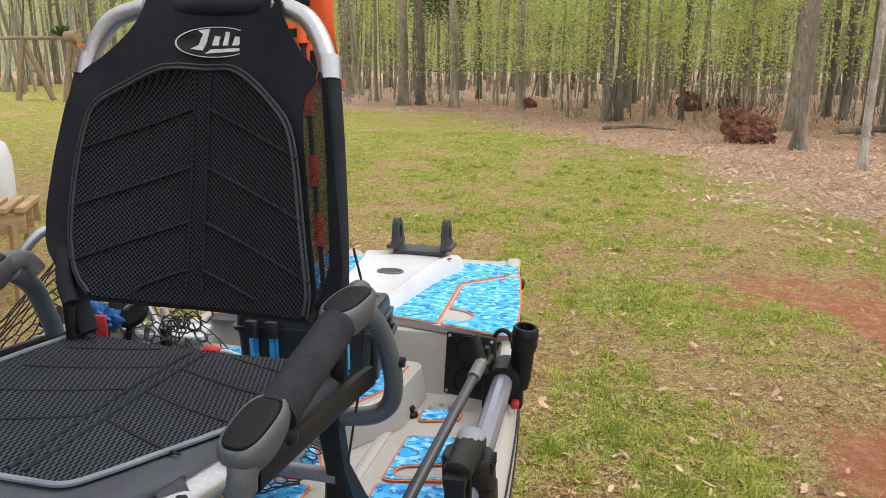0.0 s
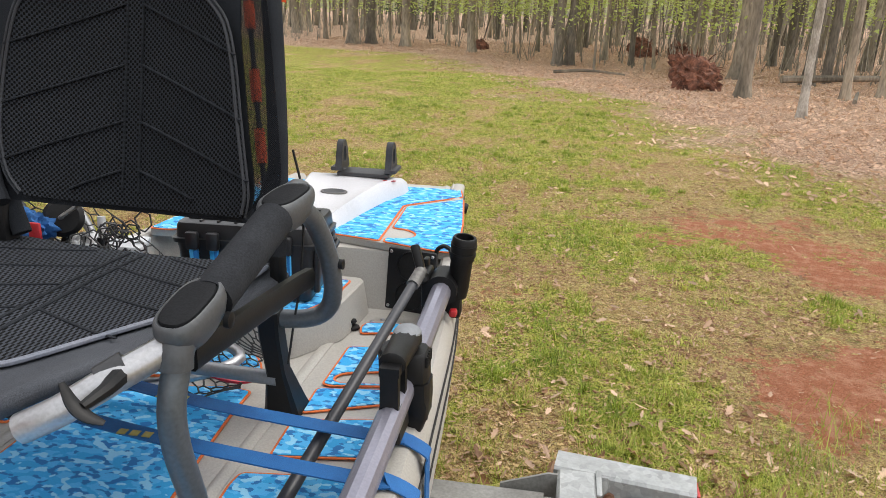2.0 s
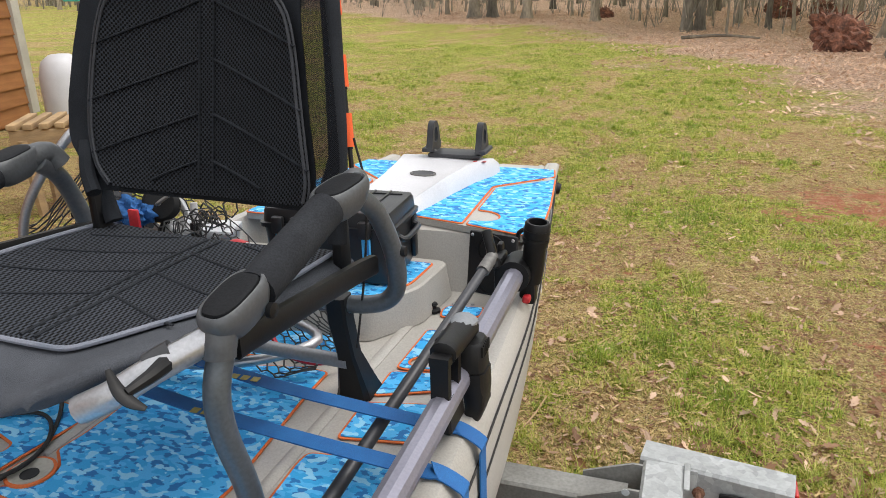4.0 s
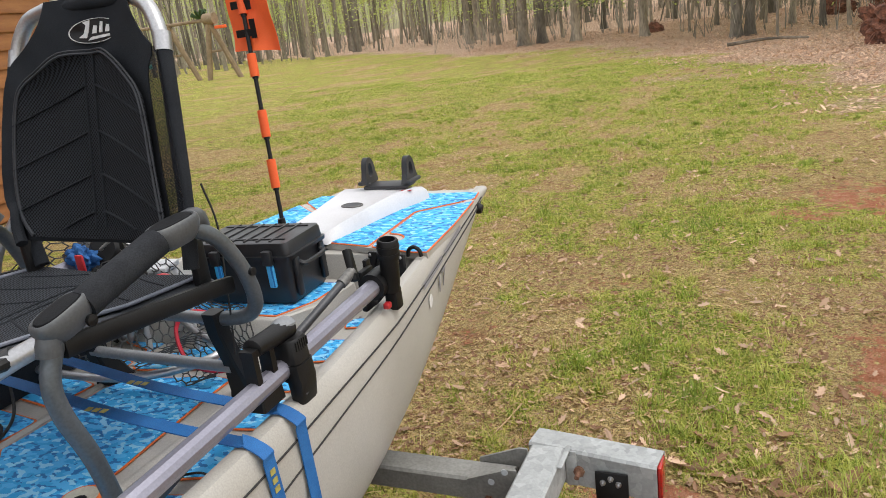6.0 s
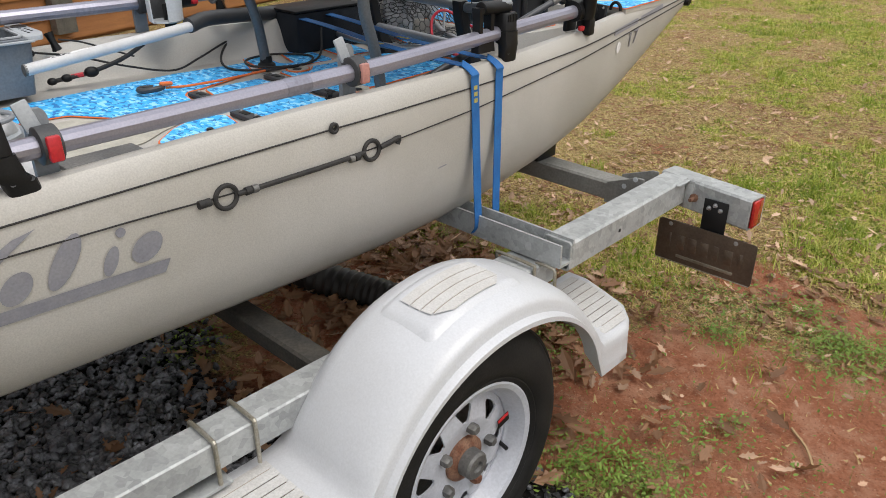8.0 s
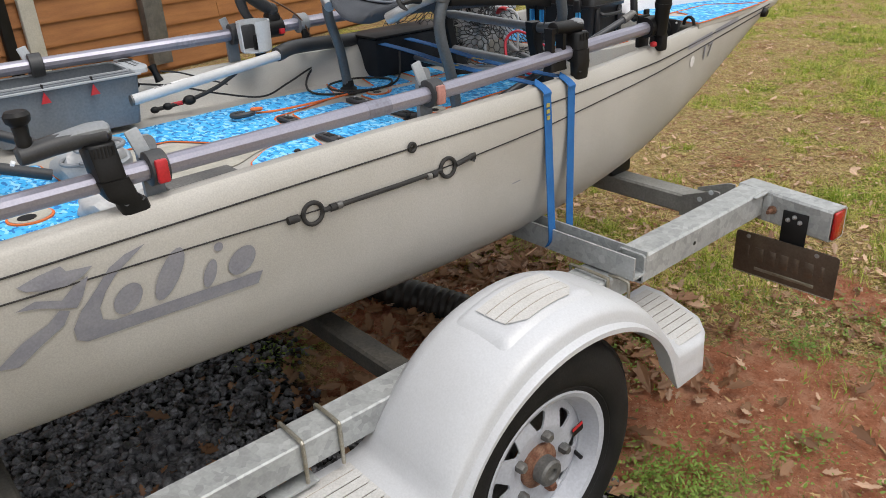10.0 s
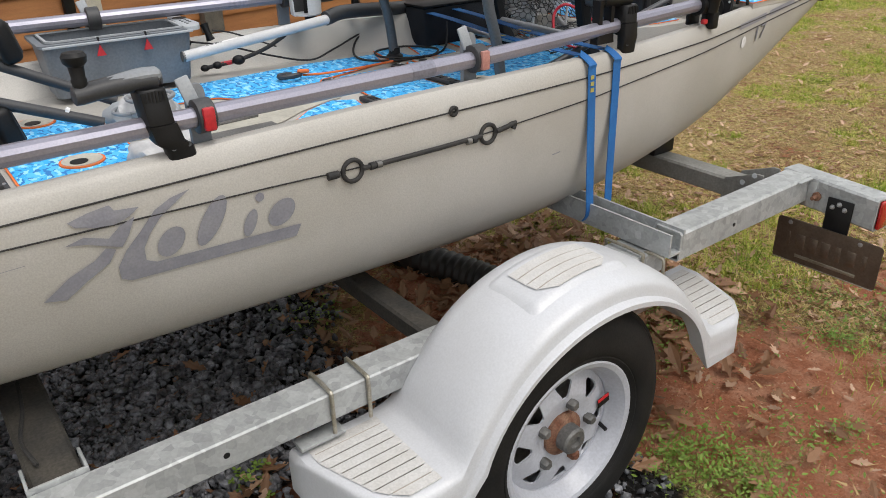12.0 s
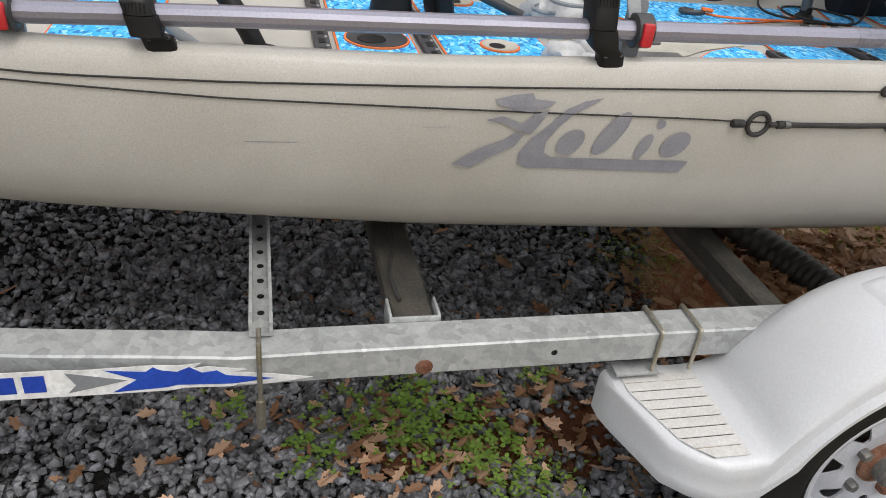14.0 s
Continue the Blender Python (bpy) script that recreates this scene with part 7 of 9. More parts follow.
    for nm, ln, m, r in (("back_tube", left, FABDARK, 0.014), ("top_bow", topl[:4], ALU, 0.0145), ("top_bow", topl[-4:], ALU, 0.0145), ("top_sleeve", [q + Vector((0, 0.008, -0.003)) for q in topl[3:6]], FABDARK, 0.0155), ("back_tube", right, FABDARK, 0.014)):
        bm = bmesh.new()
        tube(bm, ln, r, 12, 4)
        part(nm, bm, m, s, "silver bent tube" if nm == "top_bow" else "tube in a black fabric sleeve")
    for x, z in ((-0.25, 1.555), (0.162, 1.55)):
        bm = bmesh.new()
        q = Vector((x, by(z) + o + fwd(x), z))
        tube(bm, [q + Vector((-0.002 if x < 0 else 0.002, -0.005, -0.016)), q + Vector((0.002 if x < 0 else -0.002, 0.005, 0.016))], 0.0165, 12)
        part("tube_collar", bm, ALU, s, "silver collar")
    # maker's oval as a plain badge
    bm = bmesh.new()
    M0 = Matrix.Translation((-0.035, by(1.587) + 0.028 - 0.0095, 1.587)) @ pose(0, 0, 0, 90 - 13, 0, 0) @ Matrix.Diagonal((1, 0.36, 1, 1))
    M0 = M0 @ Matrix.Diagonal((1.1, 1.05, 1, 1))
    lathe(bm, [(0.06, 0), (0.06, 0.003), (0.0575, 0.004), (0.055, 0.003), (0, 0.003)], 36, M0)
    badge = part("badge", bm, BLACK, back, "oval black badge with silver rim")
    bm = bmesh.new()
    lathe(bm, [(0.0605, 0.001), (0.0605, 0.0045), (0.058, 0.0045), (0.058, 0.001)], 36, M0)
    part("badge_rim", bm, SILVER, back, "silver badge rim")
    for sh in ([(-0.036, -0.016), (-0.024, -0.006), (-0.018, 0.02), (-0.026, 0.03), (-0.008, 0.034), (-0.012, 0.0), (-0.018, -0.02)], [(-0.014, -0.028), (0.04, -0.022), (0.042, -0.014), (-0.006, -0.018)], [(-0.004, -0.008), (0.0, 0.016), (0.008, 0.014), (0.006, -0.008)], [(0.012, -0.008), (0.016, 0.026), (0.022, 0.024), (0.02, -0.008)], [(0.026, -0.008), (0.03, 0.014), (0.04, 0.012), (0.036, -0.008)]):
        sh = [(x, y * 1.6) for x, y in sh]
        bm = bmesh.new()
        prism(bm, sh, 0.003, 0.0042, 0, M0)
        part("badge_shape", bm, SILVER, back)
    # lower hinge pieces
    for x in (-0.262, 0.185):
        bm = bmesh.new()
        box(bm, (x + (0.012 if x < 0 else 0), 0.955, 1.155), (0.018, 0.034, 0.1), 0.007, pose(0, 0, 0))
        part("hinge", bm, BLACK, s, "black plastic hinge")
        bm = bmesh.new()
        tube(bm, [(x + (0.03 if x < 0 else -0.03), 0.93, 1.205), (x + (0.01 if x < 0 else -0.01), 0.945, 1.235), (x, 0.965, 1.28)], 0.012, 8, 4)
        part("strap_end", bm, FABDARK, s)
    # seat pan
    SY0, SY1, SYN = 0.53, 0.985, 0.502
    PLx = [(0.502, -0.12), (0.512, -0.145), (0.528, -0.172), (0.56, -0.21), (0.62, -0.245), (0.7, -0.275), (0.8, -0.285), (0.98, -0.28)]
    PRx = [(0.502, 0.042), (0.512, 0.062), (0.528, 0.085), (0.56, 0.115), (0.62, 0.155), (0.7, 0.19), (0.8, 0.198), (0.98, 0.19)]

    def pan_z(x, y, a, c):
        u = (x - a) / (c - a)
        f = max(0, (y - SY0) / (SY1 - SY0))
        e = abs(2 * u - 1)
        rise = 0.034 * e ** 3 * (1 - 0.85 * min(1, f * 1.15)) - 0.008 * e ** 12
        return 1.139 + 0.006 * (1 - 2 * u) + 0.012 * f - 0.022 * f * f - 0.006 * math.sin(u * math.pi) + rise - 0.014 * math.exp(-f * 16)
    bm = bmesh.new()
    loops = []
    for j in range(35):
        y = SYN + 0.0002 + (0.055 * (j / 12) ** 2 if j < 12 else 0.055 + (SY1 - SYN - 0.055) * (j - 12) / 22)
        a, c = smooth_at(PLx, y, 0.012), smooth_at(PRx, y, 0.012)
        g = math.sqrt(1 - (1 - min(1, (y - SYN) / 0.045)) ** 2)
        up, dn = [], []
        for i in range(25):
            u = 0.5 - 0.5 * math.cos(math.pi * i / 24)
            x = a + (c - a) * u
            e = math.sqrt(1 - abs(2 * u - 1) ** 10)
            top = pan_z(x, y, a, c) - 0.024 * (1 - g) - 0.012 * (1 - e)
            up.append(Vector((x, y, top)))
            dn.append(Vector((x, y, top - 0.0005 - 0.03 * g * e)))
        loops.append(up + list(reversed(dn)))
    rings(bm, loops)
    pan = part("seat_pan", bm, FABRIC, s, "dark grey woven seat cushion", sharp=80)

    def front_edge(u):
        """Front limit of the mesh inset, by place across the seat."""
        return 0.585 + 0.09 * max(0, (0.3 - u) / 0.26) ** 1.5 + 0.2 * max(0, (u - 0.72) / 0.235) ** 1.3
    bm = bmesh.new()
    grid = []
    for i in range(21):
        u = 0.045 + 0.91 * i / 20
        row = []
        for j in range(25):
            y0 = front_edge(u)
            y = y0 + (0.975 - y0) * j / 24
            a, c = smooth_at(PLx, y, 0.02), smooth_at(PRx, y, 0.02)
            x = a + (c - a) * u
            row.append(bm.verts.new((x, y, pan_z(x, y, a, c) + 0.004)))
        grid.append(row)
    for p, q in zip(grid, grid[1:]):
        for j in range(24):
            bm.faces.new((p[j], p[j + 1], q[j + 1], q[j]))
    part("seat_mesh", bm, MESHS, s, "black open mesh seat panel", sharp=180)

    def on_pan(u, y, o=0.006):
        a, c = smooth_at(PLx, y, 0.02), smooth_at(PRx, y, 0.02)
        x = a + (c - a) * u
        return Vector((x, y, pan_z(x, y, a, c) + o))
    bm = bmesh.new()
    tube(bm, [on_pan(0.045, y) for y in (0.95, 0.85, 0.75, 0.7)] + [on_pan(u, front_edge(u)) for u in (0.045, 0.1, 0.18, 0.3, 0.42, 0.5, 0.58, 0.7, 0.76, 0.82, 0.88, 0.92, 0.955)] + [on_pan(0.955, y) for y in (0.82, 0.88, 0.95)], 0.0036, 7, 4)
    part("piping", bm, PIPING, pan, "grey-blue piping")
    for u in (0.475, 0.525):
        bm = bmesh.new()
        tube(bm, [on_pan(u, y, 0.0048) for y in (0.6, 0.7, 0.8, 0.9, 0.965)], 0.0032, 6, 3, 0.5)
        part("seam", bm, FABDARK, pan)
    for k in range(4):
        for sx in (1, -1):
            y = 0.66 + k * 0.085
            bm = bmesh.new()
            tube(bm, [on_pan(0.5 + sx * 0.43 * f, y + 0.09 * (1 - f) - 0.02, 0.0048) for f in (0.06, 0.3, 0.6, 0.9) if y + 0.09 * (1 - f) - 0.02 < 0.97], 0.0022, 6, 3, 0.5)
            part("seam", bm, FABDARK, pan)
    # side rails, armrests, legs on both sides
    for side in (1, -1):
        def P(x, y, z):
            return Vector((x, y, z)) if side > 0 else Vector((-0.076 - x, y, z + 0.012))

        def T(nm, pts, r, m, k=5, n=12, lab="", flat=1.0, par=None):
            b = bmesh.new()
            tube(b, [P(*q) for q in pts], r, n, k, flat)
            return part(nm, b, m, par or s, lab)
        T("front_rail", [(0.095, 0.523, 1.11), (0.13, 0.535, 1.127), (0.165, 0.56, 1.148), (0.205, 0.6, 1.168)], 0.0155, ALU, lab="silver tube end of the seat frame")
        bm = bmesh.new()
        rings(bm, [[P(0.222 + u * 0.008, y, z + v * 0.0155) for u, v in ((1, 0.7), (0.6, 1), (-0.6, 1), (-1, 0.7), (-1, -0.7), (-0.6, -1), (0.6, -1), (1, -0.7))] for y, z in ((0.618, 1.153), (0.64, 1.151), (0.93, 1.117), (0.985, 1.108))])
        part("side_bar", bm, BLACK, s, "flat black side bar")
        T("front_leg", [(0.216, 0.62, 1.178), (0.213, 0.592, 1.118), (0.213, 0.593, 1.06), (0.214, 0.62, 0.965), (0.216, 0.638, DECK_Z + 0.004)], 0.0148, TUBEGREY, lab="bent grey front leg")
        bm = bmesh.new()
        q = P(0.216, 0.638, DECK_Z + 0.002)
        lathe(bm, [(0, 0), (0.026, 0), (0.026, 0.006), (0.018, 0.012), (0.0165, 0.03), (0, 0.03)], 14, Matrix.Translation(q))
        part("leg_foot", bm, BLACK, s)
        T("rear_bow", [(0.228, 0.9, 1.247), (0.241, 0.95, 1.21), (0.25, 0.985, 1.15), (0.252, 1.005, 1.09), (0.24, 1.013, 1.048), (0.205, 1.008, 1.03), (0.12, 0.998, 1.028)], 0.0148, TUBEGREY, lab="bent grey rear tube")
        T("arm_foam", [(0.226, 0.665, 1.2), (0.231, 0.74, 1.222), (0.236, 0.822, 1.245)], 0.0242, FOAM, 3, 18, "black foam armrest")
        # moulded ends with rubber pads
        T("arm_neck", [(0.215, 0.6, 1.15), (0.216, 0.604, 1.17), (0.22, 0.625, 1.19)], 0.0185, ARMGREY, 4, 12, "grey moulded arm end")
        T("arm_neck", [(0.234, 0.885, 1.256), (0.23, 0.925, 1.256), (0.222, 0.94, 1.235)], 0.018, ARMGREY, 4, 12, "grey moulded arm end")
        for c, rot, wx, ly in ((P(0.2195, 0.634, 1.192), 18, 0.0265, 0.047), (P(0.2375, 0.862, 1.25), 7, 0.0275, 0.05)):
            M1 = Matrix.Translation(c) @ pose(0, 0, 0, rot, 0, -8 * side)

            def oval(k, z):
                """A rounded oblong at a height, narrower towards its inner end."""
                out = []
                for i in range(36):
                    a = 2 * math.pi * i / 36
                    ca, sa = math.cos(a), math.sin(a)
                    out.append(M1 @ Vector((math.copysign(abs(ca) ** 0.72, ca) * wx * k, math.copysign(abs(sa) ** 0.72, sa) * ly * k, z)))
                return out
            b = bmesh.new()
            rings(b, [oval(k, z) for k, z in ((0.3, -0.026), (0.62, -0.023), (0.84, -0.013), (0.97, 0.0), (1.0, 0.007), (0.98, 0.013), (0.92, 0.0175), (0.86, 0.0188), (0.81, 0.017), (0.79, 0.0145))])
            part("arm_end", b, ARMGREY, s, "grey moulded arm end")
            b = bmesh.new()
            rings(b, [oval(k, z) for k, z in ((0.77, 0.012), (0.79, 0.0165), (0.76, 0.0195), (0.68, 0.0208), (0.45, 0.0218), (0.2, 0.022))])
            part("arm_pad", b, PADRUB, s, "black rubber pad")
        bm = bmesh.new()
        q = P(0.246, 0.655, 1.182)
        lathe(bm, [(0, 0), (0.009, 0), (0.009, 0.006), (0, 0.008)], 12, Matrix.Translation(q) @ pose(0, 0, 0, 0, 90 * side, 0))
        part("pivot_bolt", bm, BLACK, s)
        bm = bmesh.new()
        q = P(0.264, 0.995, 1.13)
        lathe(bm, [(0, 0), (0.008, 0), (0.008, 0.008), (0, 0.009)], 10, Matrix.Translation(q) @ pose(0, 0, 0, 0, 90 * side, 0))
        part("pivot_bolt", bm, BLACK, s)
        # black rear support
        bm = bmesh.new()
        loops = []
        for z, w, d, yy in ((DECK_Z + 0.002, 0.064, 0.07, 1.052), (DECK_Z + 0.018, 0.056, 0.06, 1.047), (0.93, 0.032, 0.034, 1.02), (1.0, 0.034, 0.036, 1.0), (1.045, 0.034, 0.036, 0.995)):
            q = P(0.152, yy, z)
            zz = z
            loops.append([Vector((q.x + w / 2 * a, q.y + d / 2 * b, zz)) for a, b in ((1, 0.75), (0.75, 1), (-0.75, 1), (-1, 0.75), (-1, -0.75), (-0.75, -1), (0.75, -1), (1, -0.75))])
        rings(bm, loops)
        part("rear_support", bm, BLACK, s, "black moulded rear support leg")
    for z, y, r in ((1.03, 0.995, 0.0125), (0.915, 1.015, 0.0125)):
        bm = bmesh.new()
        tube(bm, [(-0.228, y, z + 0.012), (0.152, y, z)], r, 12)
        part("cross_tube", bm, TUBEPALE, s, "pale grey cross tube")
    # height lever on the front rail, with its black collar
    bm = bmesh.new()
    tube(bm, [(0.158, 0.507, 1.175), (0.169, 0.503, 1.158), (0.182, 0.502, 1.147), (0.197, 0.505, 1.14)], lambda f: 0.003 + 0.0045 * math.sin(f * math.pi), 8, 4, 0.4)
    tube(bm, [(0.176, 0.506, 1.153), (0.184, 0.53, 1.158), (0.178, 0.56, 1.155)], lambda f: 0.005 + 0.005 * f, 8)
    part("height_lever", bm, BLACK, s, "black height lever")
    bm = bmesh.new()
    tube(bm, [(0.158, 0.562, 1.146), (0.178, 0.578, 1.158)], 0.0175, 14)
    part("lever_collar", bm, DARK, s)
    # draw cord at the back
    bm = bmesh.new()
    tube(bm, [(0.2, 0.99, 1.3), (0.212, 0.995, 1.22), (0.205, 0.99, 1.1), (0.19, 1.0, 1.03), (0.175, 1.005, 0.95)], 0.002, 6, 5)
    part("draw_cord", bm, CORD, s)


build_seat()


# ---- gear in the stern ----
def build_case():
    t = thing("dry_case", (-0.09, 1.39, 0.923), "black hard plastic dry case with latches on the deck pad", "case")
    M0 = pose(-0.035, 1.396, 0.923, 0, 0, 3) @ Matrix.Diagonal((1, 1, 0.74, 1))
    HX, HY = 0.142, 0.088

    def shell(rows):
        b = bmesh.new()
        return rings(b, [[M0 @ Vector((x * k, y * k, z)) for x, y in rounded([(-HX, -HY), (HX, -HY), (HX, HY), (-HX, HY)], 0.018, 4)] for z, k in rows])
    part("body", shell(((0.0, 0.93), (0.008, 0.95), (0.13, 0.98), (0.15, 1.0))), CASEBLK, t)
    lid = part("lid", shell(((0.151, 1.04), (0.163, 1.05), (0.165, 1.0), (0.196, 0.985), (0.205, 0.96), (0.207, 0.9))), CASEBLK, t)
    for x in (-0.09, -0.054, -0.018, 0.018, 0.054, 0.09):
        bm = bmesh.new()
        box(bm, (x, 0, 0.2085), (0.006, HY * 1.7, 0.006), 0.002, M0)
        part("lid_rib", bm, CASEBLK, lid)
    for y in (-0.055, 0.055):
        bm = bmesh.new()
        box(bm, (0, y, 0.2085), (HX * 1.72, 0.006, 0.005), 0.002, M0)
        part("lid_rib", bm, CASEBLK, lid)
    for x in (-0.1, -0.058, 0.09):
        bm = bmesh.new()
        box(bm, (x, -HY - 0.008, 0.162), (0.026, 0.016, 0.05), 0.005, M0)
        part("latch", bm, CASEBLK, t)
    for x in (-0.1, -0.058, 0.09):
        bm = bmesh.new()
        box(bm, (x, -HY - 0.003, 0.098), (0.018, 0.01, 0.075), 0.003, M0)
        part("blue_strip", bm, CAMO, t, "blue camouflage foam strip")
    bm = bmesh.new()
    tube(bm, [M0 @ Vector(p) for p in ((HX + 0.004, -0.05, 0.13), (HX + 0.016, -0.045, 0.122), (HX + 0.018, 0.0, 0.12), (HX + 0.016, 0.045, 0.122), (HX + 0.004, 0.05, 0.13))], 0.006, 8, 4)
    part("carry_handle", bm, CASEBLK, t)
    for y in (-0.06, 0.06):
        bm = bmesh.new()
        box(bm, (HX + 0.001, y, 0.085), (0.012, 0.02, 0.13), 0.004, M0)
        part("corner_rib", bm, CASEBLK, t)


build_case()


def build_hood():
    t = thing("motor_cradle", (0.02, 1.83, 0.985), "white moulded stern cover carrying a dark cradle", "cradle")
    bm = bmesh.new()
    loops = []
    for y, xa, xb, z, lip in ((1.575, -0.115, 0.052, 0.993, 0.0), (1.59, -0.12, 0.06, 1.008, 0.004), (1.66, -0.12, 0.075, 1.014, 0.008), (1.78, -0.118, 0.095, 1.021, 0.01), (1.9, -0.125, 0.12, 1.03, 0.008), (1.98, -0.14, 0.15, 1.034, 0.003), (2.03, -0.15, 0.155, 1.026, 0.0), (2.06, -0.14, 0.14, 1.016, 0.0), (2.075, -0.13, 0.125, 0.99, 0.0)):
        cx = (xa + xb) / 2
        loops.append([Vector(p) for p in ((xa, y, 0.986), (xa + 0.006, y, z - 0.012), (xa + 0.022, y, z + lip), (xa + 0.04, y, z), (cx, y, z + 0.003), (xb - 0.04, y, z), (xb - 0.022, y, z + lip), (xb - 0.006, y, z - 0.012), (xb, y, 0.986))])
    rings(bm, loops)
    part("cover", bm, WHITEM, t, "white moulded plastic cover", sharp=50)
    bm = bmesh.new()
    M0 = Matrix.Translation((-0.002, 1.82, 1.0255)) @ pose(0, 0, 0, 2, 0, 0) @ Matrix.Diagonal((1.0, 0.62, 1, 1))
    lathe(bm, [(0.036, 0), (0.036, 0.003), (0.032, 0.004), (0.031, 0.002), (0, 0.002)], 30, M0)
    part("emblem", bm, STEELD, t, "oval grey emblem")
    bm = bmesh.new()
    lathe(bm, [(0.028, 0.002), (0.028, 0.0032), (0, 0.0032)], 30, M0)
    part("emblem_face", bm, DARK, t)
    bm = bmesh.new()
    box(bm, (0.036, 2.0, 1.042), (0.15, 0.075, 0.012), 0.004, pose(0, 0, 0))
    part("cradle_base", bm, DARK, t, "dark grey cradle plate")
    for x in (-0.034, 0.108):
        bm = bmesh.new()
        out = [(-0.042, 0.0), (0.04, 0.0), (0.034, 0.03), (0.026, 0.06), (0.014, 0.077), (0.0, 0.083), (-0.014, 0.077), (-0.022, 0.06), (-0.03, 0.03)]
        hole = [(-0.012, 0.03), (-0.011, 0.052), (-0.004, 0.064), (0.006, 0.064), (0.012, 0.052), (0.013, 0.03), (0.006, 0.022), (-0.006, 0.022)]
        k = 32
        o2 = curve_poly(out, 4)
        h2 = curve_poly(hole, 4)

        def at(poly, ang, c):
            best = None
            d = Vector((math.cos(ang), math.sin(ang)))
            n = len(poly)
            for i in range(n):
                a, b = Vector(poly[i]) - c, Vector(poly[(i + 1) % n]) - c
                e = b - a
                den = d.x * e.y - d.y * e.x
                if abs(den) < 1e-9:
                    continue
                tt = (a.x * e.y - a.y * e.x) / den
                u = (a.x * d.y - a.y * d.x) / den
                if tt > 0 and -1e-6 <= u <= 1 + 1e-6:
                    best = tt if best is None else max(best, tt)
            return c + d * (best or 0.01)
        c = Vector((0.0, 0.043))
        O = [at(o2, 2 * math.pi * i / k, c) for i in range(k)]
        H = [at(h2, 2 * math.pi * i / k, c) for i in range(k)]
        th = 0.009
        mk = lambda p, dx: Vector((x + dx, 2.0 + p.x, 1.05 + p.y))
        loops = [[mk(p, -th) for p in O], [mk(p, th) for p in O], [mk(p, th) for p in H], [mk(p, -th) for p in H]]
        rings(bm, loops + [loops[0]], True, False)
        bmesh.ops.remove_doubles(bm, verts=bm.verts, dist=1e-5)
        up = part("upright", bm, DARK, t, "dark grey arched upright with an oval hole")
        bm = bmesh.new()
        box(bm, (x + 0.012 * (-1 if x < 0 else 1), 2.0, 1.056), (0.02, 0.08, 0.012), 0.004)
        part("upright_foot", bm, DARK, t)
    for x, y in ((-0.02, 1.975), (0.095, 1.975)):
        bm = bmesh.new()
        lathe(bm, [(0, 0), (0.004, 0), (0.003, 0.002), (0, 0.002)], 8, Matrix.Translation((x, y, 1.0545)))
        part("screw", bm, STEELD, t)
    bm = bmesh.new()
    box(bm, (0.115, 1.955, 1.0335), (0.035, 0.012, 0.001), 0, None)
    part("red_mark", bm, RED, t, "small red printed mark")


build_hood()


def build_flag():
    t = thing("safety_flag", (-0.08, 1.575, 0.99), "orange safety flag on a thin black mast", "flag")
    bm = bmesh.new()
    lathe(bm, [(0, 0), (0.034, 0), (0.034, 0.008), (0.022, 0.014), (0.02, 0.03), (0.012, 0.036), (0.01, 0.07), (0, 0.07)], 18, Matrix.Translation((-0.096, 1.595, 0.985)))
    part("base", bm, BLACK, t)
    top = Vector((-0.211, 1.768, 1.92))
    bot = Vector((-0.1, 1.602, 1.02))
    bm = bmesh.new()
    tube(bm, [bot, top], 0.006, 8)
    part("mast", bm, BLACK, t)
    for z0, z1 in ((1.135, 1.213), (1.273, 1.345), (1.435, 1.495), (1.6, 1.66), (1.75, 1.81)):
        f = lambda z: bot.lerp(top, (z - bot.z) / (top.z - bot.z))
        bm = bmesh.new()
        tube(bm, [f(z0), f(z1)], 0.0125, 12)
        part("sleeve", bm, FLAG, t, "orange foam sleeve")
        bm = bmesh.new()
        tube(bm, [f(z0 - 0.006), f(z0)], 0.0085, 10)
        part("stop", bm, BLACK, t)
    bm = bmesh.new()
    loops = []
    for j in range(13):
        z = 1.505 + 0.4 * j / 12
        row = []
        for i in range(11):
            x = -0.218 + 0.145 * i / 10 - (z - 1.5) * 0.16
            row.append(Vector((x, 1.702 + (z - 1.5) * 0.18 + 0.008 * math.sin(i * 0.9 + j * 0.5) + 0.004 * math.sin(j * 1.3), z - 0.01 * (i / 10) ** 2)))
        loops.append(row + [p + Vector((0, 0.0015, 0)) for p in reversed(row)])
    rings(bm, loops)
    cloth = part("cloth", bm, FLAG, t, "orange cloth flag")
    for j in range(5):
        z = 1.55 + j * 0.075
        for i, (w, h) in enumerate(((0.05, 0.02), (0.018, 0.05))):
            bm = bmesh.new()
            box(bm, (-0.165 + i * 0.032 - (z - 1.5) * 0.16, 1.687 + (z - 1.5) * 0.18, z + 0.01 * i), (w, 0.001, h), 0)
            part("printed_bar", bm, BLACK, cloth)


build_flag()


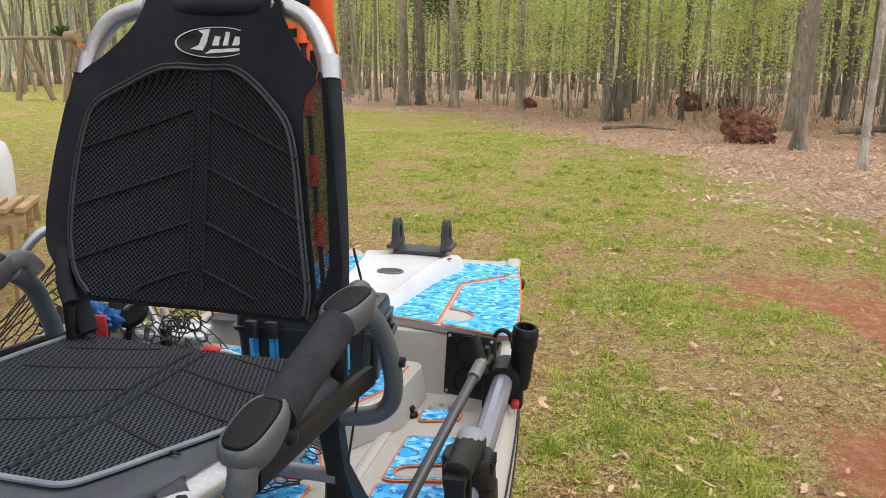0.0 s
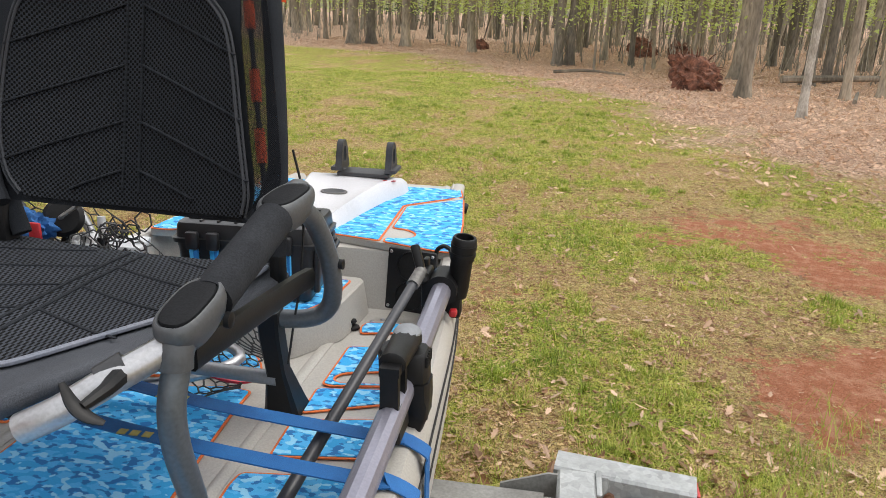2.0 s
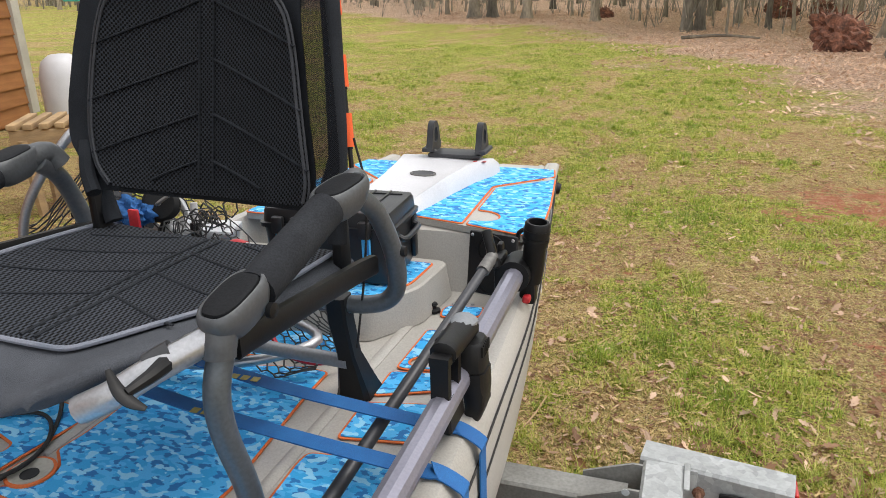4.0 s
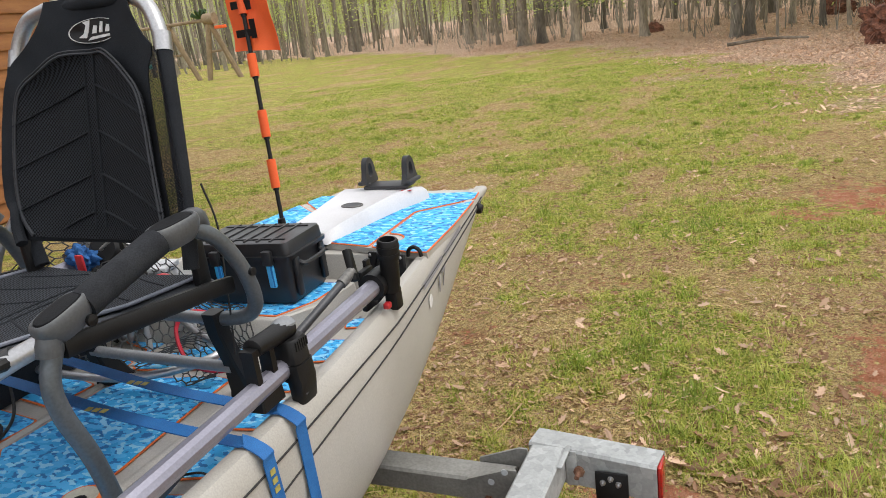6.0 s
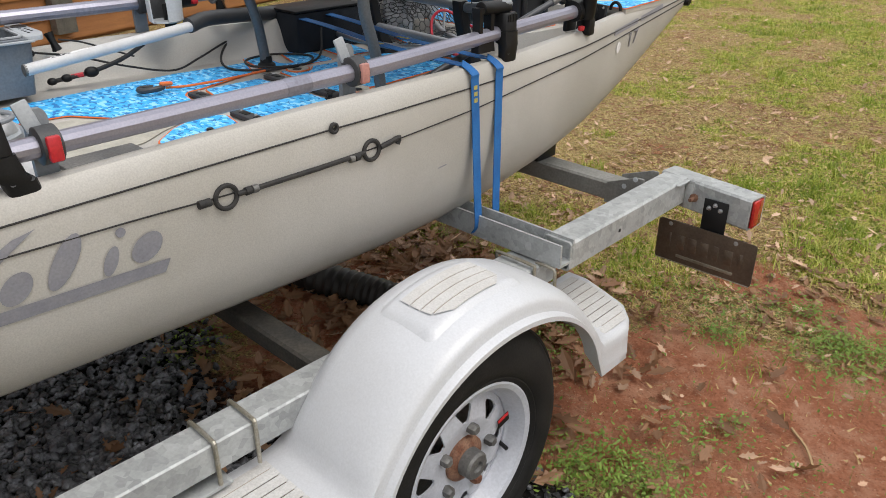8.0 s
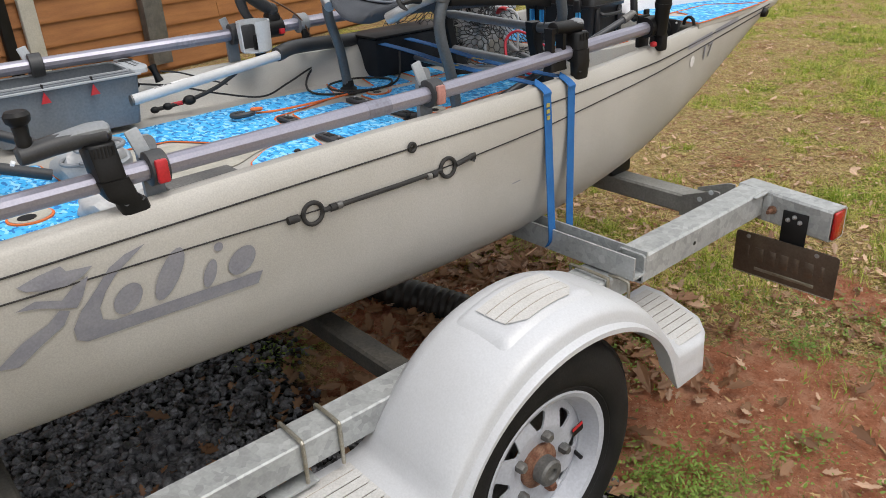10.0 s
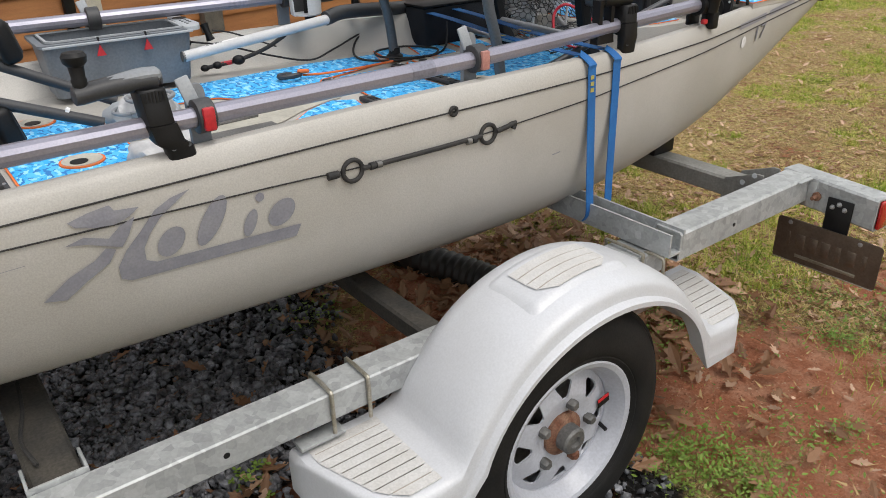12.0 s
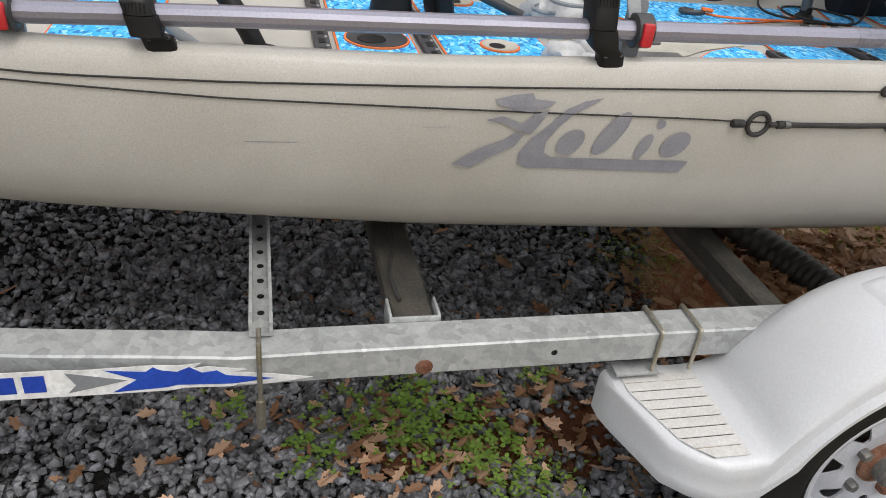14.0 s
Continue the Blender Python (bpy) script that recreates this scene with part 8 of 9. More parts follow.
def build_net():
    """Landing net leaning behind the seat: silver hoop and a bag of hexagonal rubber mesh."""
    t = thing("landing_net", (-0.3, 1.2, 0.85), "landing net with silver hoop and black hexagon mesh", "net")
    hoop = [(-0.6, 1.08, 0.96), (-0.575, 1.1, 1.1), (-0.5, 1.14, 1.22), (-0.46, 1.18, 1.255), (-0.42, 1.26, 1.2), (-0.4, 1.32, 1.1), (-0.3, 1.3, 0.95), (-0.12, 1.2, 0.905), (0.05, 1.1, 0.9), (-0.1, 1.0, 0.88), (-0.35, 0.98, 0.885), (-0.55, 1.02, 0.9), (-0.6, 1.08, 0.96)]
    bm = bmesh.new()
    tube(bm, hoop, 0.0095, 10, 6)
    part("hoop", bm, ALU, t, "silver hoop")
    bm = bmesh.new()
    tube(bm, [(-0.58, 1.02, 0.93), (-0.5, 0.8, 0.96), (-0.42, 0.55, 0.985), (-0.39, 0.46, 0.978)], 0.0215, 14, 6)
    part("handle", bm, DARK, t, "thick dark foam-covered handle")
    bm = bmesh.new()
    tube(bm, [(-0.39, 0.47, 0.976), (-0.39, 0.3, 0.958), (-0.385, 0.01, 0.93)], lambda f: 0.0148, 14, 5)
    part("shaft", bm, LIGHTW, t, "white tube shaft")
    bm = bmesh.new()
    tube(bm, [(-0.3892, 0.125, 0.9412), (-0.3875, 0.075, 0.9363)], 0.0152, 14)
    part("printed_label", bm, SMUDGE, t, "black printed label on the shaft")
    bm = bmesh.new()
    tube(bm, [(-0.39, 0.172, 0.9458), (-0.3892, 0.126, 0.9413)], 0.0151, 14)
    part("paper_label", bm, WHITEP, t, "white paper label")
    bm = bmesh.new()
    lathe(bm, [(0, 0), (0.015, 0), (0.015, 0.006), (0, 0.006)], 14, pose(-0.385, 0.012, 0.93, 90, 0, 0))
    part("end_cap", bm, STEELD, t)
    verts, faces = [], []

    def surf(u, v):
        """Draped mesh sheet: u along, v down."""
        x = -0.6 + 0.68 * u
        y = 1.1 + 0.2 * math.sin(u * 2.6) * (1 - 0.5 * v) - 0.12 * v + 0.02 * math.sin(u * 17 + v * 9)
        ztop = 1.22 - 0.55 * abs(u - 0.2) if u > 0.2 else 1.22 - 1.0 * (0.2 - u)
        ztop = max(ztop, 1.06 - 0.16 * u)
        z = ztop + (DECK_Z + 0.02 - ztop) * v + 0.012 * math.sin(u * 23 + v * 4)
        return Vector((x, y, z))
    hw = 0.034
    nx, ny = 26, 16
    seen = set()
    for i in range(nx):
        for j in range(ny):
            cx = i * 1.5
            cy = (j + 0.5 * (i % 2)) * 1.732
            pts = [(cx + math.cos(k * math.pi / 3), cy + math.sin(k * math.pi / 3)) for k in range(6)]
            for k in range(6):
                a, b = pts[k], pts[(k + 1) % 6]
                key = tuple(sorted(((round(a[0], 2), round(a[1], 2)), (round(b[0], 2), round(b[1], 2)))))
                if key in seen:
                    continue
                seen.add(key)
                q = [surf(min(1, max(0, p[0] / (nx * 1.5))), min(1, max(0, p[1] / (ny * 1.732)))) for p in (a, b)]
                d = q[1] - q[0]
                if d.length < 1e-4:
                    continue
                d.normalize()
                sx = d.cross(Vector((0.1, 0.9, 0.2))).normalized()
                sy = sx.cross(d)
                r = 0.0017
                n0 = len(verts)
                for p in q:
                    verts += [p + sx * r, p + sy * r, p - sx * r, p - sy * r]
                for e in range(4):
                    faces.append((n0 + e, n0 + (e + 1) % 4, n0 + 4 + (e + 1) % 4, n0 + 4 + e))
    heap("mesh_bag", verts, faces, NETM, "black rubber hexagon mesh bag", "", parent=t)


LIGHTG2 = shader("worn_white_plastic", (0.5, 0.5, 0.5), (0.36, 0.36, 0.37), 30, 0.5, 0, 0.1, 120, 0.12)
SMUDGE = shader("black_and_white_print", (0.02, 0.02, 0.022), (0.45, 0.45, 0.45), 120, 0.5, lo=0.5, hi=0.54)
BLUECLOTH = shader("blue_cloth", (0.02, 0.12, 0.34), (0.015, 0.08, 0.24), 30, 0.8, 0, 0.3, 200, 0.2)
LIGHTW = shader("white_tube", (0.54, 0.54, 0.545), (0.47, 0.47, 0.48), 12, 0.45, 0, 0.03, 200, 0.06)
build_net()


def lump(name, c, size, mat, label, category, seed, rough=0.35):
    """A small crumpled thing."""
    bm = bmesh.new()
    bmesh.ops.create_icosphere(bm, subdivisions=4, radius=1)
    for v in bm.verts:
        o = Vector((seed, 0, 0))
        k = 1 + rough * noise.noise(v.co * 2.1 + o) + rough * 0.7 * noise.noise(v.co * 5.5 + o)
        v.co = Vector((c[0] + v.co.x * size[0] * k, c[1] + v.co.y * size[1] * k, max(DECK_Z + 0.01, c[2] + v.co.z * size[2] * k)))
    return solid(name, bm, mat, label, category, sharp=75)


def build_loose_gear():
    lump("tackle_bag", (-0.52, 1.3, 0.96), (0.07, 0.05, 0.11), DARK, "crumpled grey tackle bag under the net", "bag", 2)
    t = thing("tackle_tray", (-0.31, 1.29, DECK_Z), "pale grey plastic tackle tray standing under the net", "tray")
    M1 = pose(-0.315, 1.285, DECK_Z + 0.004, 0, 4, 16)
    bm = bmesh.new()
    box(bm, (0, 0, 0.09), (0.13, 0.07, 0.17), 0.008, M1)
    body = part("body", bm, LIGHTG2, t)
    bm = bmesh.new()
    box(bm, (0, 0, 0.182), (0.138, 0.078, 0.016), 0.004, M1)
    part("lid", bm, LIGHTP, t)
    for x in (-0.035, 0.035):
        bm = bmesh.new()
        box(bm, (x, -0.039, 0.165), (0.018, 0.008, 0.03), 0.002, M1)
        part("latch", bm, GREYP, body)
    t = thing("rod_butt", (-0.27, 1.2, DECK_Z), "white rod butt standing among the gear behind the chair", "rod")
    bm = bmesh.new()
    tube(bm, [(-0.255, 1.19, DECK_Z + 0.004), (-0.268, 1.21, 1.0), (-0.275, 1.225, 1.1)], 0.0075, 10, 3)
    part("shaft", bm, LIGHTW, t)
    bm = bmesh.new()
    tube(bm, [(-0.27, 1.213, 1.02), (-0.2725, 1.219, 1.06)], 0.011, 10)
    part("grip", bm, BLACK, t)
    t = thing("battery_clip", (-0.16, 1.19, DECK_Z), "red insulated clip on a lead behind the chair", "clip")
    bm = bmesh.new()
    tube(bm, [(-0.195, 1.2, 1.018), (-0.17, 1.195, 1.034), (-0.14, 1.19, 1.036)], lambda f: 0.009 + 0.004 * math.sin(f * 3.1), 10, 4, 0.6)
    part("jaw", bm, RED, t)
    bm = bmesh.new()
    tube(bm, [(-0.14, 1.19, 1.036), (-0.115, 1.19, 1.032), (-0.1, 1.2, 1.0), (-0.12, 1.21, DECK_Z + 0.004)], 0.004, 8, 4)
    part("lead", bm, LIGHTW, t)
    lump("plastic_bag", (-0.36, 1.25, 0.93), (0.08, 0.05, 0.1), LIGHTG2, "crumpled pale plastic bag on the deck", "bag", 5, 0.5)
    lump("blue_cloth", (-0.4, 1.19, 1.08), (0.045, 0.025, 0.03), BLUECLOTH, "bunched blue cloth hanging in the net", "cloth", 9, 0.5)
    t = thing("fishing_reel", (-0.36, 1.24, DECK_Z), "black fishing reel lying behind the chair", "reel")
    M0 = pose(-0.36, 1.24, 1.085, 70, 0, 25)
    for nm, prof in (("spool", [(0, -0.022), (0.03, -0.022), (0.03, -0.016), (0.02, -0.014), (0.02, 0.014), (0.03, 0.016), (0.03, 0.022), (0, 0.022)]), ("side_plate", [(0, 0.022), (0.036, 0.022), (0.038, 0.026), (0.03, 0.034), (0, 0.036)])):
        bm = bmesh.new()
        lathe(bm, prof, 24, M0)
        part(nm, bm, BLACK, t)
    bm = bmesh.new()
    tube(bm, [M0 @ Vector(p) for p in ((0, 0, 0.036), (0.0, 0.0, 0.045), (0.03, 0.02, 0.048), (0.035, 0.024, 0.065))], 0.004, 8, 3)
    part("crank", bm, STEELD, t)
    bm = bmesh.new()
    tube(bm, [(-0.36, 1.245, 1.06), (-0.385, 1.215, 0.96), (-0.39, 1.21, DECK_Z + 0.006)], 0.009, 8, 3)
    part("foot", bm, BLACK, t)
    t = thing("red_tag", (-0.36, 1.15, 1.05), "small dark red tag tied to the net", "tag")
    bm = bmesh.new()
    box(bm, (-0.36, 1.15, 1.08), (0.024, 0.008, 0.045), 0.004, None)
    part("plate", bm, RED, t)
    # bunched second fold of the net bag
    rng = random.Random(31)
    bm = bmesh.new()
    for i in range(46):
        c = Vector((rng.uniform(-0.29, -0.18), rng.uniform(1.14, 1.22), rng.uniform(0.94, 1.1)))
        r = rng.uniform(0.012, 0.022)
        a0, u = rng.uniform(0, 6.28), Vector((rng.uniform(-1, 1), rng.uniform(-0.5, 0.5), rng.uniform(-0.4, 0.4))).normalized()
        w = u.cross(Vector((rng.uniform(-0.3, 0.3), 1, rng.uniform(-0.3, 0.3)))).normalized()
        tube(bm, [c + u * r * math.cos(a0 + k * 1.0472) + w * r * math.sin(a0 + k * 1.0472) for k in range(7)], 0.0018, 4)
    me = mesh_of("net_fold", bm, NETM)
    tagged(new("net_fold", me), "bunched fold of black rubber net", "net", kind="stuff")


build_loose_gear()


def build_pole():
    t = thing("push_pole", (0.24, 0.65, DECK_Z), "long dark pole with a T-shaped head leaning on the rail", "pole")
    a, b = Vector((0.243, 0.648, DECK_Z + 0.014)), Vector((0.352, 1.2, 1.056))
    bm = bmesh.new()
    tube(bm, [a, a.lerp(b, 0.985)], lambda f: 0.0108 - 0.0025 * f, 14)
    part("shaft", bm, POLE, t)
    bm = bmesh.new()
    tube(bm, [a.lerp(b, 0.93), a.lerp(b, 1.0)], 0.0115, 12)
    part("collar", bm, STEELD, t, "grey collar")
    bm = bmesh.new()
    box(bm, (0, 0, 0.012), (0.016, 0.02, 0.07), 0.004, Matrix.Translation(b) @ pose(0, 0, 0, -25, -18, 10))
    part("head", bm, BLACK, t, "black T-shaped head")


build_pole()


# ---- gear along the far side ----
def build_bin():
    t = thing("storage_bin", (-0.48, -0.3, DECK_Z), "long grey plastic storage bin with red tags along the gunwale", "bin")
    xa, xb, ya, yb, zt, zb = -0.615, -0.42, -0.34, 0.04, 0.99, 0.856
    M0 = pose(0, 0, 0, 0, 0, -2)
    bm = bmesh.new()
    outer = lambda k, z: [M0 @ Vector((x, y, z)) for x, y in rounded([(xa + k, ya + k), (xb - k, ya + k), (xb - k, yb - k), (xa + k, yb - k)], 0.02, 3)]
    rings(bm, [outer(0.014, zb), outer(0.0, zt), outer(-0.01, zt), outer(-0.01, zt + 0.008), outer(0.008, zt + 0.008), outer(0.012, zt - 0.02), outer(0.026, zb + 0.01)])
    part("tub", bm, BINGREY, t, "grey plastic tub")
    bm = bmesh.new()
    rings(bm, [outer(k, z) for k, z in ((0.02, zt + 0.009), (0.02, zt + 0.013), (0.013, zt + 0.013), (0.013, zt + 0.009))] + [outer(0.02, zt + 0.009)], True, False)
    part("rim", bm, LIGHTG, t, "paler raised rim")
    bm = bmesh.new()
    prism(bm, rounded([(xa - 0.01, yb - 0.005), (xb + 0.012, yb - 0.02), (xb + 0.012, yb + 0.02), (xb - 0.03, yb + 0.035), (xa - 0.01, yb + 0.035)], 0.015, 3), zt + 0.002, zt + 0.014, 0.003, M0)
    tray = part("end_tray", bm, LIGHTG, t, "pale grey end tray with holes")
    bm = bmesh.new()
    lathe(bm, [(0, 0), (0.02, 0), (0.02, 0.002), (0, 0.002)], 18, M0 @ Matrix.Translation((xa + 0.05, yb + 0.015, zt + 0.0142)))
    part("round_recess", bm, DARK, tray)
    for i in range(7):
        bm = bmesh.new()
        lathe(bm, [(0, 0), (0.004, 0), (0.004, 0.001), (0, 0.001)], 8, M0 @ Matrix.Translation((xa + 0.09 + (i % 4) * 0.022, yb + 0.005 + (i // 4) * 0.014, zt + 0.0142)))
        part("hole", bm, BLACK, tray)
    for y in (-0.085, -0.205):
        bm = bmesh.new()
        q = M0 @ Vector((xb + 0.012, y, zt - 0.006))
        prism(bm, [(-0.012, -0.022), (0.012, -0.022), (0.0, 0.006)], -0.002, 0.002, 0, Matrix(((0, 0, 1, q.x), (1, 0, 0, q.y), (0, 1, 0, q.z - 0.004), (0, 0, 0, 1))))
        part("tag", bm, RED, t, "small red tag")
        bm = bmesh.new()
        box(bm, q + Vector((-0.005, 0, 0.012)), (0.012, 0.004, 0.018), 0.001)
        part("tag_clip", bm, BLACK, t)
    bm = bmesh.new()
    tube(bm, [M0 @ Vector((xb + 0.012, ya, zt + 0.002)), M0 @ Vector((xb + 0.012, yb, zt + 0.002))], 0.0035, 6)
    part("rim_cord", bm, LIGHTG, t)


build_bin()


def build_cup_holder():
    t = thing("tube_holder", (-0.44, 0.43, 0.95), "light grey open-sided tube holder on the far rail", "holder")
    bm = bmesh.new()
    n = 20
    loops = []
    for z, k in ((0.985, 0.86), (0.99, 1.0), (1.07, 1.06), (1.076, 1.06)):
        o = [Vector((-0.455 + 0.047 * k * math.cos(a), 0.43 + 0.047 * k * math.sin(a), z)) for a in (radians(-20 + 300 * i / n) for i in range(n + 1))]
        i_ = [Vector((-0.455 + 0.0425 * k * math.cos(a), 0.43 + 0.0425 * k * math.sin(a), z)) for a in (radians(-20 + 300 * i / n) for i in range(n + 1))]
        loops.append(o + list(reversed(i_)))
    rings(bm, loops)
    part("cup", bm, LIGHTP, t)
    bm = bmesh.new()
    lathe(bm, [(0, 0), (0.04, 0), (0.04, 0.005), (0, 0.005)], 20, Matrix.Translation((-0.455, 0.43, 0.986)))
    part("floor_disc", bm, LIGHTP, t)
    bm = bmesh.new()
    box(bm, (-0.505, 0.43, 1.02), (0.03, 0.05, 0.08), 0.006)
    part("clip", bm, DARK, t)
    bm = bmesh.new()
    box(bm, (-0.452, 0.44, 1.0), (0.012, 0.035, 0.07), 0.004)
    part("inner_clip", bm, BLACK, t)


build_cup_holder()


def build_far_mounts():
    # jointed arm with a forked strut, carrying a tray
    p = rail_at(0.53, -1)
    t = thing("rail_mount", p, "dark grey jointed arm with a forked strut on the far rail", "rail mount", "black rail mounts")
    bm = bmesh.new()
    tube(bm, [p + Vector((0, -0.026, 0)), p + Vector((0, 0.026, 0))], 0.03, 14)
    box(bm, p + Vector((0, 0, 0.02)), (0.04, 0.045, 0.05), 0.01, None)
    part("clamp", bm, BLACK, t)
    bm = bmesh.new()
    bmesh.ops.create_uvsphere(bm, u_segments=16, v_segments=10, radius=0.023, matrix=Matrix.Translation(p + Vector((0, 0, 0.052))))
    part("joint", bm, DARK, t)
    bm = bmesh.new()
    tube(bm, [p + Vector((0, 0.004, 0.05)), p + Vector((0, -0.035, 0.078)), p + Vector((0, -0.09, 0.118))], lambda f: 0.021 + 0.003 * math.sin(f * 3.14), 12, 4, 0.8)
    part("arm", bm, DARK, t)
    bm = bmesh.new()
    tube(bm, [p + Vector((0.004, -0.094, 0.12)), p + Vector((0.006, -0.1, 0.09)), p + Vector((0.006, -0.085, 0.045)), p + Vector((0.004, -0.052, 0.012))], lambda f: 0.021 - 0.012 * f, 10, 4, 0.7)
    part("fork_leg", bm, DARK, t)
    bm = bmesh.new()
    box(bm, p + Vector((0.03, 0.012, -0.01)), (0.016, 0.018, 0.016), 0.003)
    part("lever", bm, RED, t)
    t = thing("mounted_tray", p + Vector((0, -0.09, 0.125)), "flat dark device tray in a black cradle", "tray")
    bm = bmesh.new()
    box(bm, p + Vector((0.0, -0.085, 0.15)), (0.12, 0.13, 0.018), 0.006, None)
    tube(bm, [p + Vector((0, -0.085, 0.112)), p + Vector((0, -0.085, 0.145))], 0.018, 12)
    part("cradle", bm, BLACK, t)
    bm = bmesh.new()
    box(bm, p + Vector((-0.01, -0.06, 0.172)), (0.18, 0.2, 0.024), 0.008, None)
    part("plate", bm, DARK, t)
    bm = bmesh.new()
    tube(bm, [p + Vector((0.02, -0.08, 0.122)), p + Vector((0.03, 0.0, 0.08)), p + Vector((0.035, 0.07, 0.03)), p + Vector((0.04, 0.1, -0.02)), p + Vector((0.04, 0.115, -0.07))], 0.0028, 6, 6)
    part("lead", bm, BROWNC, t, "thin brown cable")
    # empty clamp further along
    p = rail_at(0.625, -1)
    t = thing("rail_clamp", p, "grey plastic clamp closed round the far rail", "clamp")
    bm = bmesh.new()
    tube(bm, [p + Vector((0, -0.016, 0)), p + Vector((0, 0.016, 0))], 0.03, 16)
    part("ring", bm, GREYP, t)
    bm = bmesh.new()
    box(bm, p + Vector((0.02, 0.0, -0.045)), (0.016, 0.026, 0.06), 0.005, None)
    part("jaw", bm, BLACK, t)
    t = thing("tackle_box", (-0.46, 1.08, DECK_Z), "black box standing under the seat", "box")
    bm = bmesh.new()
    box(bm, (-0.46, 1.0, DECK_Z + 0.066), (0.16, 0.36, 0.128), 0.012, None)
    part("body", bm, FABDARK, t)
    bm = bmesh.new()
    box(bm, (-0.46, 1.0, DECK_Z + 0.134), (0.166, 0.366, 0.008), 0.003)
    part("lid", bm, BLACK, t)


build_far_mounts()


def build_cables():
    z = DECK_Z + 0.011
    runs = [
        ("coiled_cable", "black cable coiled on the deck pad", CORD, 0.0035, [(-0.52, 0.7, 0.93), (-0.47, 0.6, 0.87), (-0.36, 0.55, z), (-0.26, 0.62, z), (-0.24, 0.74, z), (-0.32, 0.82, z), (-0.42, 0.76, z), (-0.4, 0.64, z + 0.004), (-0.3, 0.6, z + 0.006), (-0.23, 0.7, z + 0.004), (-0.3, 0.84, z), (-0.36, 0.9, 0.92)]),
        ("deck_cable", "black cable hanging along the far inner wall", CORD, 0.003, [(-0.54, 0.08, 0.94), (-0.5, 0.18, 0.92), (-0.46, 0.3, 0.88), (-0.44, 0.42, 0.852), (-0.46, 0.52, 0.87), (-0.5, 0.66, 0.9), (-0.53, 0.85, 0.92)]),
        ("transducer_cable", "thin black cable along the side pad", CORD, 0.003, [(0.34, 0.1, z), (0.3, 0.16, z), (0.27, 0.25, z), (0.31, 0.31, z), (0.34, 0.36, z)]),
        ("loop_cord", "thin black cord loop on the side pad", CORD, 0.0022, [(0.2, 0.66, z), (0.23, 0.73, z + 0.01), (0.29, 0.75, z + 0.015), (0.335, 0.7, z + 0.006), (0.34, 0.64, z)]),
        ("red_cable", "red insulated cable looped behind the seat", REDCORD, 0.0045, [(0.02, 1.2, 0.93), (-0.02, 1.12, 0.985), (-0.04, 1.08, 0.96), (0.0, 1.05, 0.9), (0.06, 1.06, 0.875), (0.1, 1.1, 0.87)]),
        ("orange_cord", "orange bungee cord with black hook", ORANGE, 0.0034, [(-0.262, 0.3, z + 0.006), (-0.245, 0.36, z + 0.004), (-0.24, 0.48, z + 0.003), (-0.245, 0.6, z + 0.003)]),
    ]
    for nm, lab, m, r, pts in runs:
        bm = bmesh.new()
        tube(bm, pts, r, 7, 8)
        solid(nm, bm, m, lab, "cable")
    t = thing("bungee_hook", (-0.27, 0.28, z), "black plastic bungee hook on the deck pad", "hook")
    bm = bmesh.new()
    tube(bm, [(-0.258, 0.29, z + 0.01), (-0.245, 0.27, z + 0.012), (-0.255, 0.24, z + 0.01), (-0.28, 0.235, z + 0.008), (-0.3, 0.255, z + 0.006), (-0.29, 0.28, z + 0.005)], 0.0075, 8, 4)
    part("hook", bm, DARK, t)
    bm = bmesh.new()
    tube(bm, [(-0.27, 0.3, z + 0.014), (-0.25, 0.31, z + 0.018), (-0.255, 0.285, z + 0.02), (-0.265, 0.3, z + 0.016)], 0.006, 8, 3)
    part("knot", bm, ORANGE, t, "orange knotted cord")
    # clip with small bulbs by the far wall
    t = thing("cable_plug", (-0.5, 0.12, 0.88), "black cable plugs dangling by the far wall", "plug")
    for q, r in (((-0.5, 0.105, 0.865), 0.011), ((-0.49, 0.14, 0.87), 0.012), ((-0.47, 0.2, 0.88), 0.016), ((-0.55, 0.07, 0.955), 0.014), ((-0.55, 0.08, 0.935), 0.012)):
        bm = bmesh.new()
        bmesh.ops.create_uvsphere(bm, u_segments=12, v_segments=8, radius=r, matrix=Matrix.Translation(q) @ Matrix.Diagonal((1, 1.25, 0.9, 1)))
        part("plug", bm, BLACK, t)
    bm = bmesh.new()
    tube(bm, [(-0.5, 0.105, 0.865), (-0.49, 0.14, 0.87), (-0.47, 0.2, 0.88), (-0.45, 0.28, 0.905), (-0.43, 0.34, 0.94)], 0.006, 8, 4)
    part("lead", bm, CORD, t)
    bm = bmesh.new()
    tube(bm, [(-0.528, 0.132, 0.985), (-0.52, 0.136, 0.962), (-0.518, 0.142, 0.94)], lambda f: 0.013 - 0.004 * math.sin(f * 3.14), 10, 3)
    part("wall_plug", bm, BLACK, t)
    bm = bmesh.new()
    tube(bm, [(-0.52, 0.15, 0.966), (-0.51, 0.2, 0.955), (-0.5, 0.26, 0.93), (-0.48, 0.33, 0.9)], 0.0025, 6, 5)
    part("wall_lead", bm, CORD, t)
    bm = bmesh.new()
    tube(bm, [(-0.488, 0.152, 0.872), (-0.475, 0.18, 0.876)], 0.0065, 8)
    part("red_band", bm, RED, t)


build_cables()


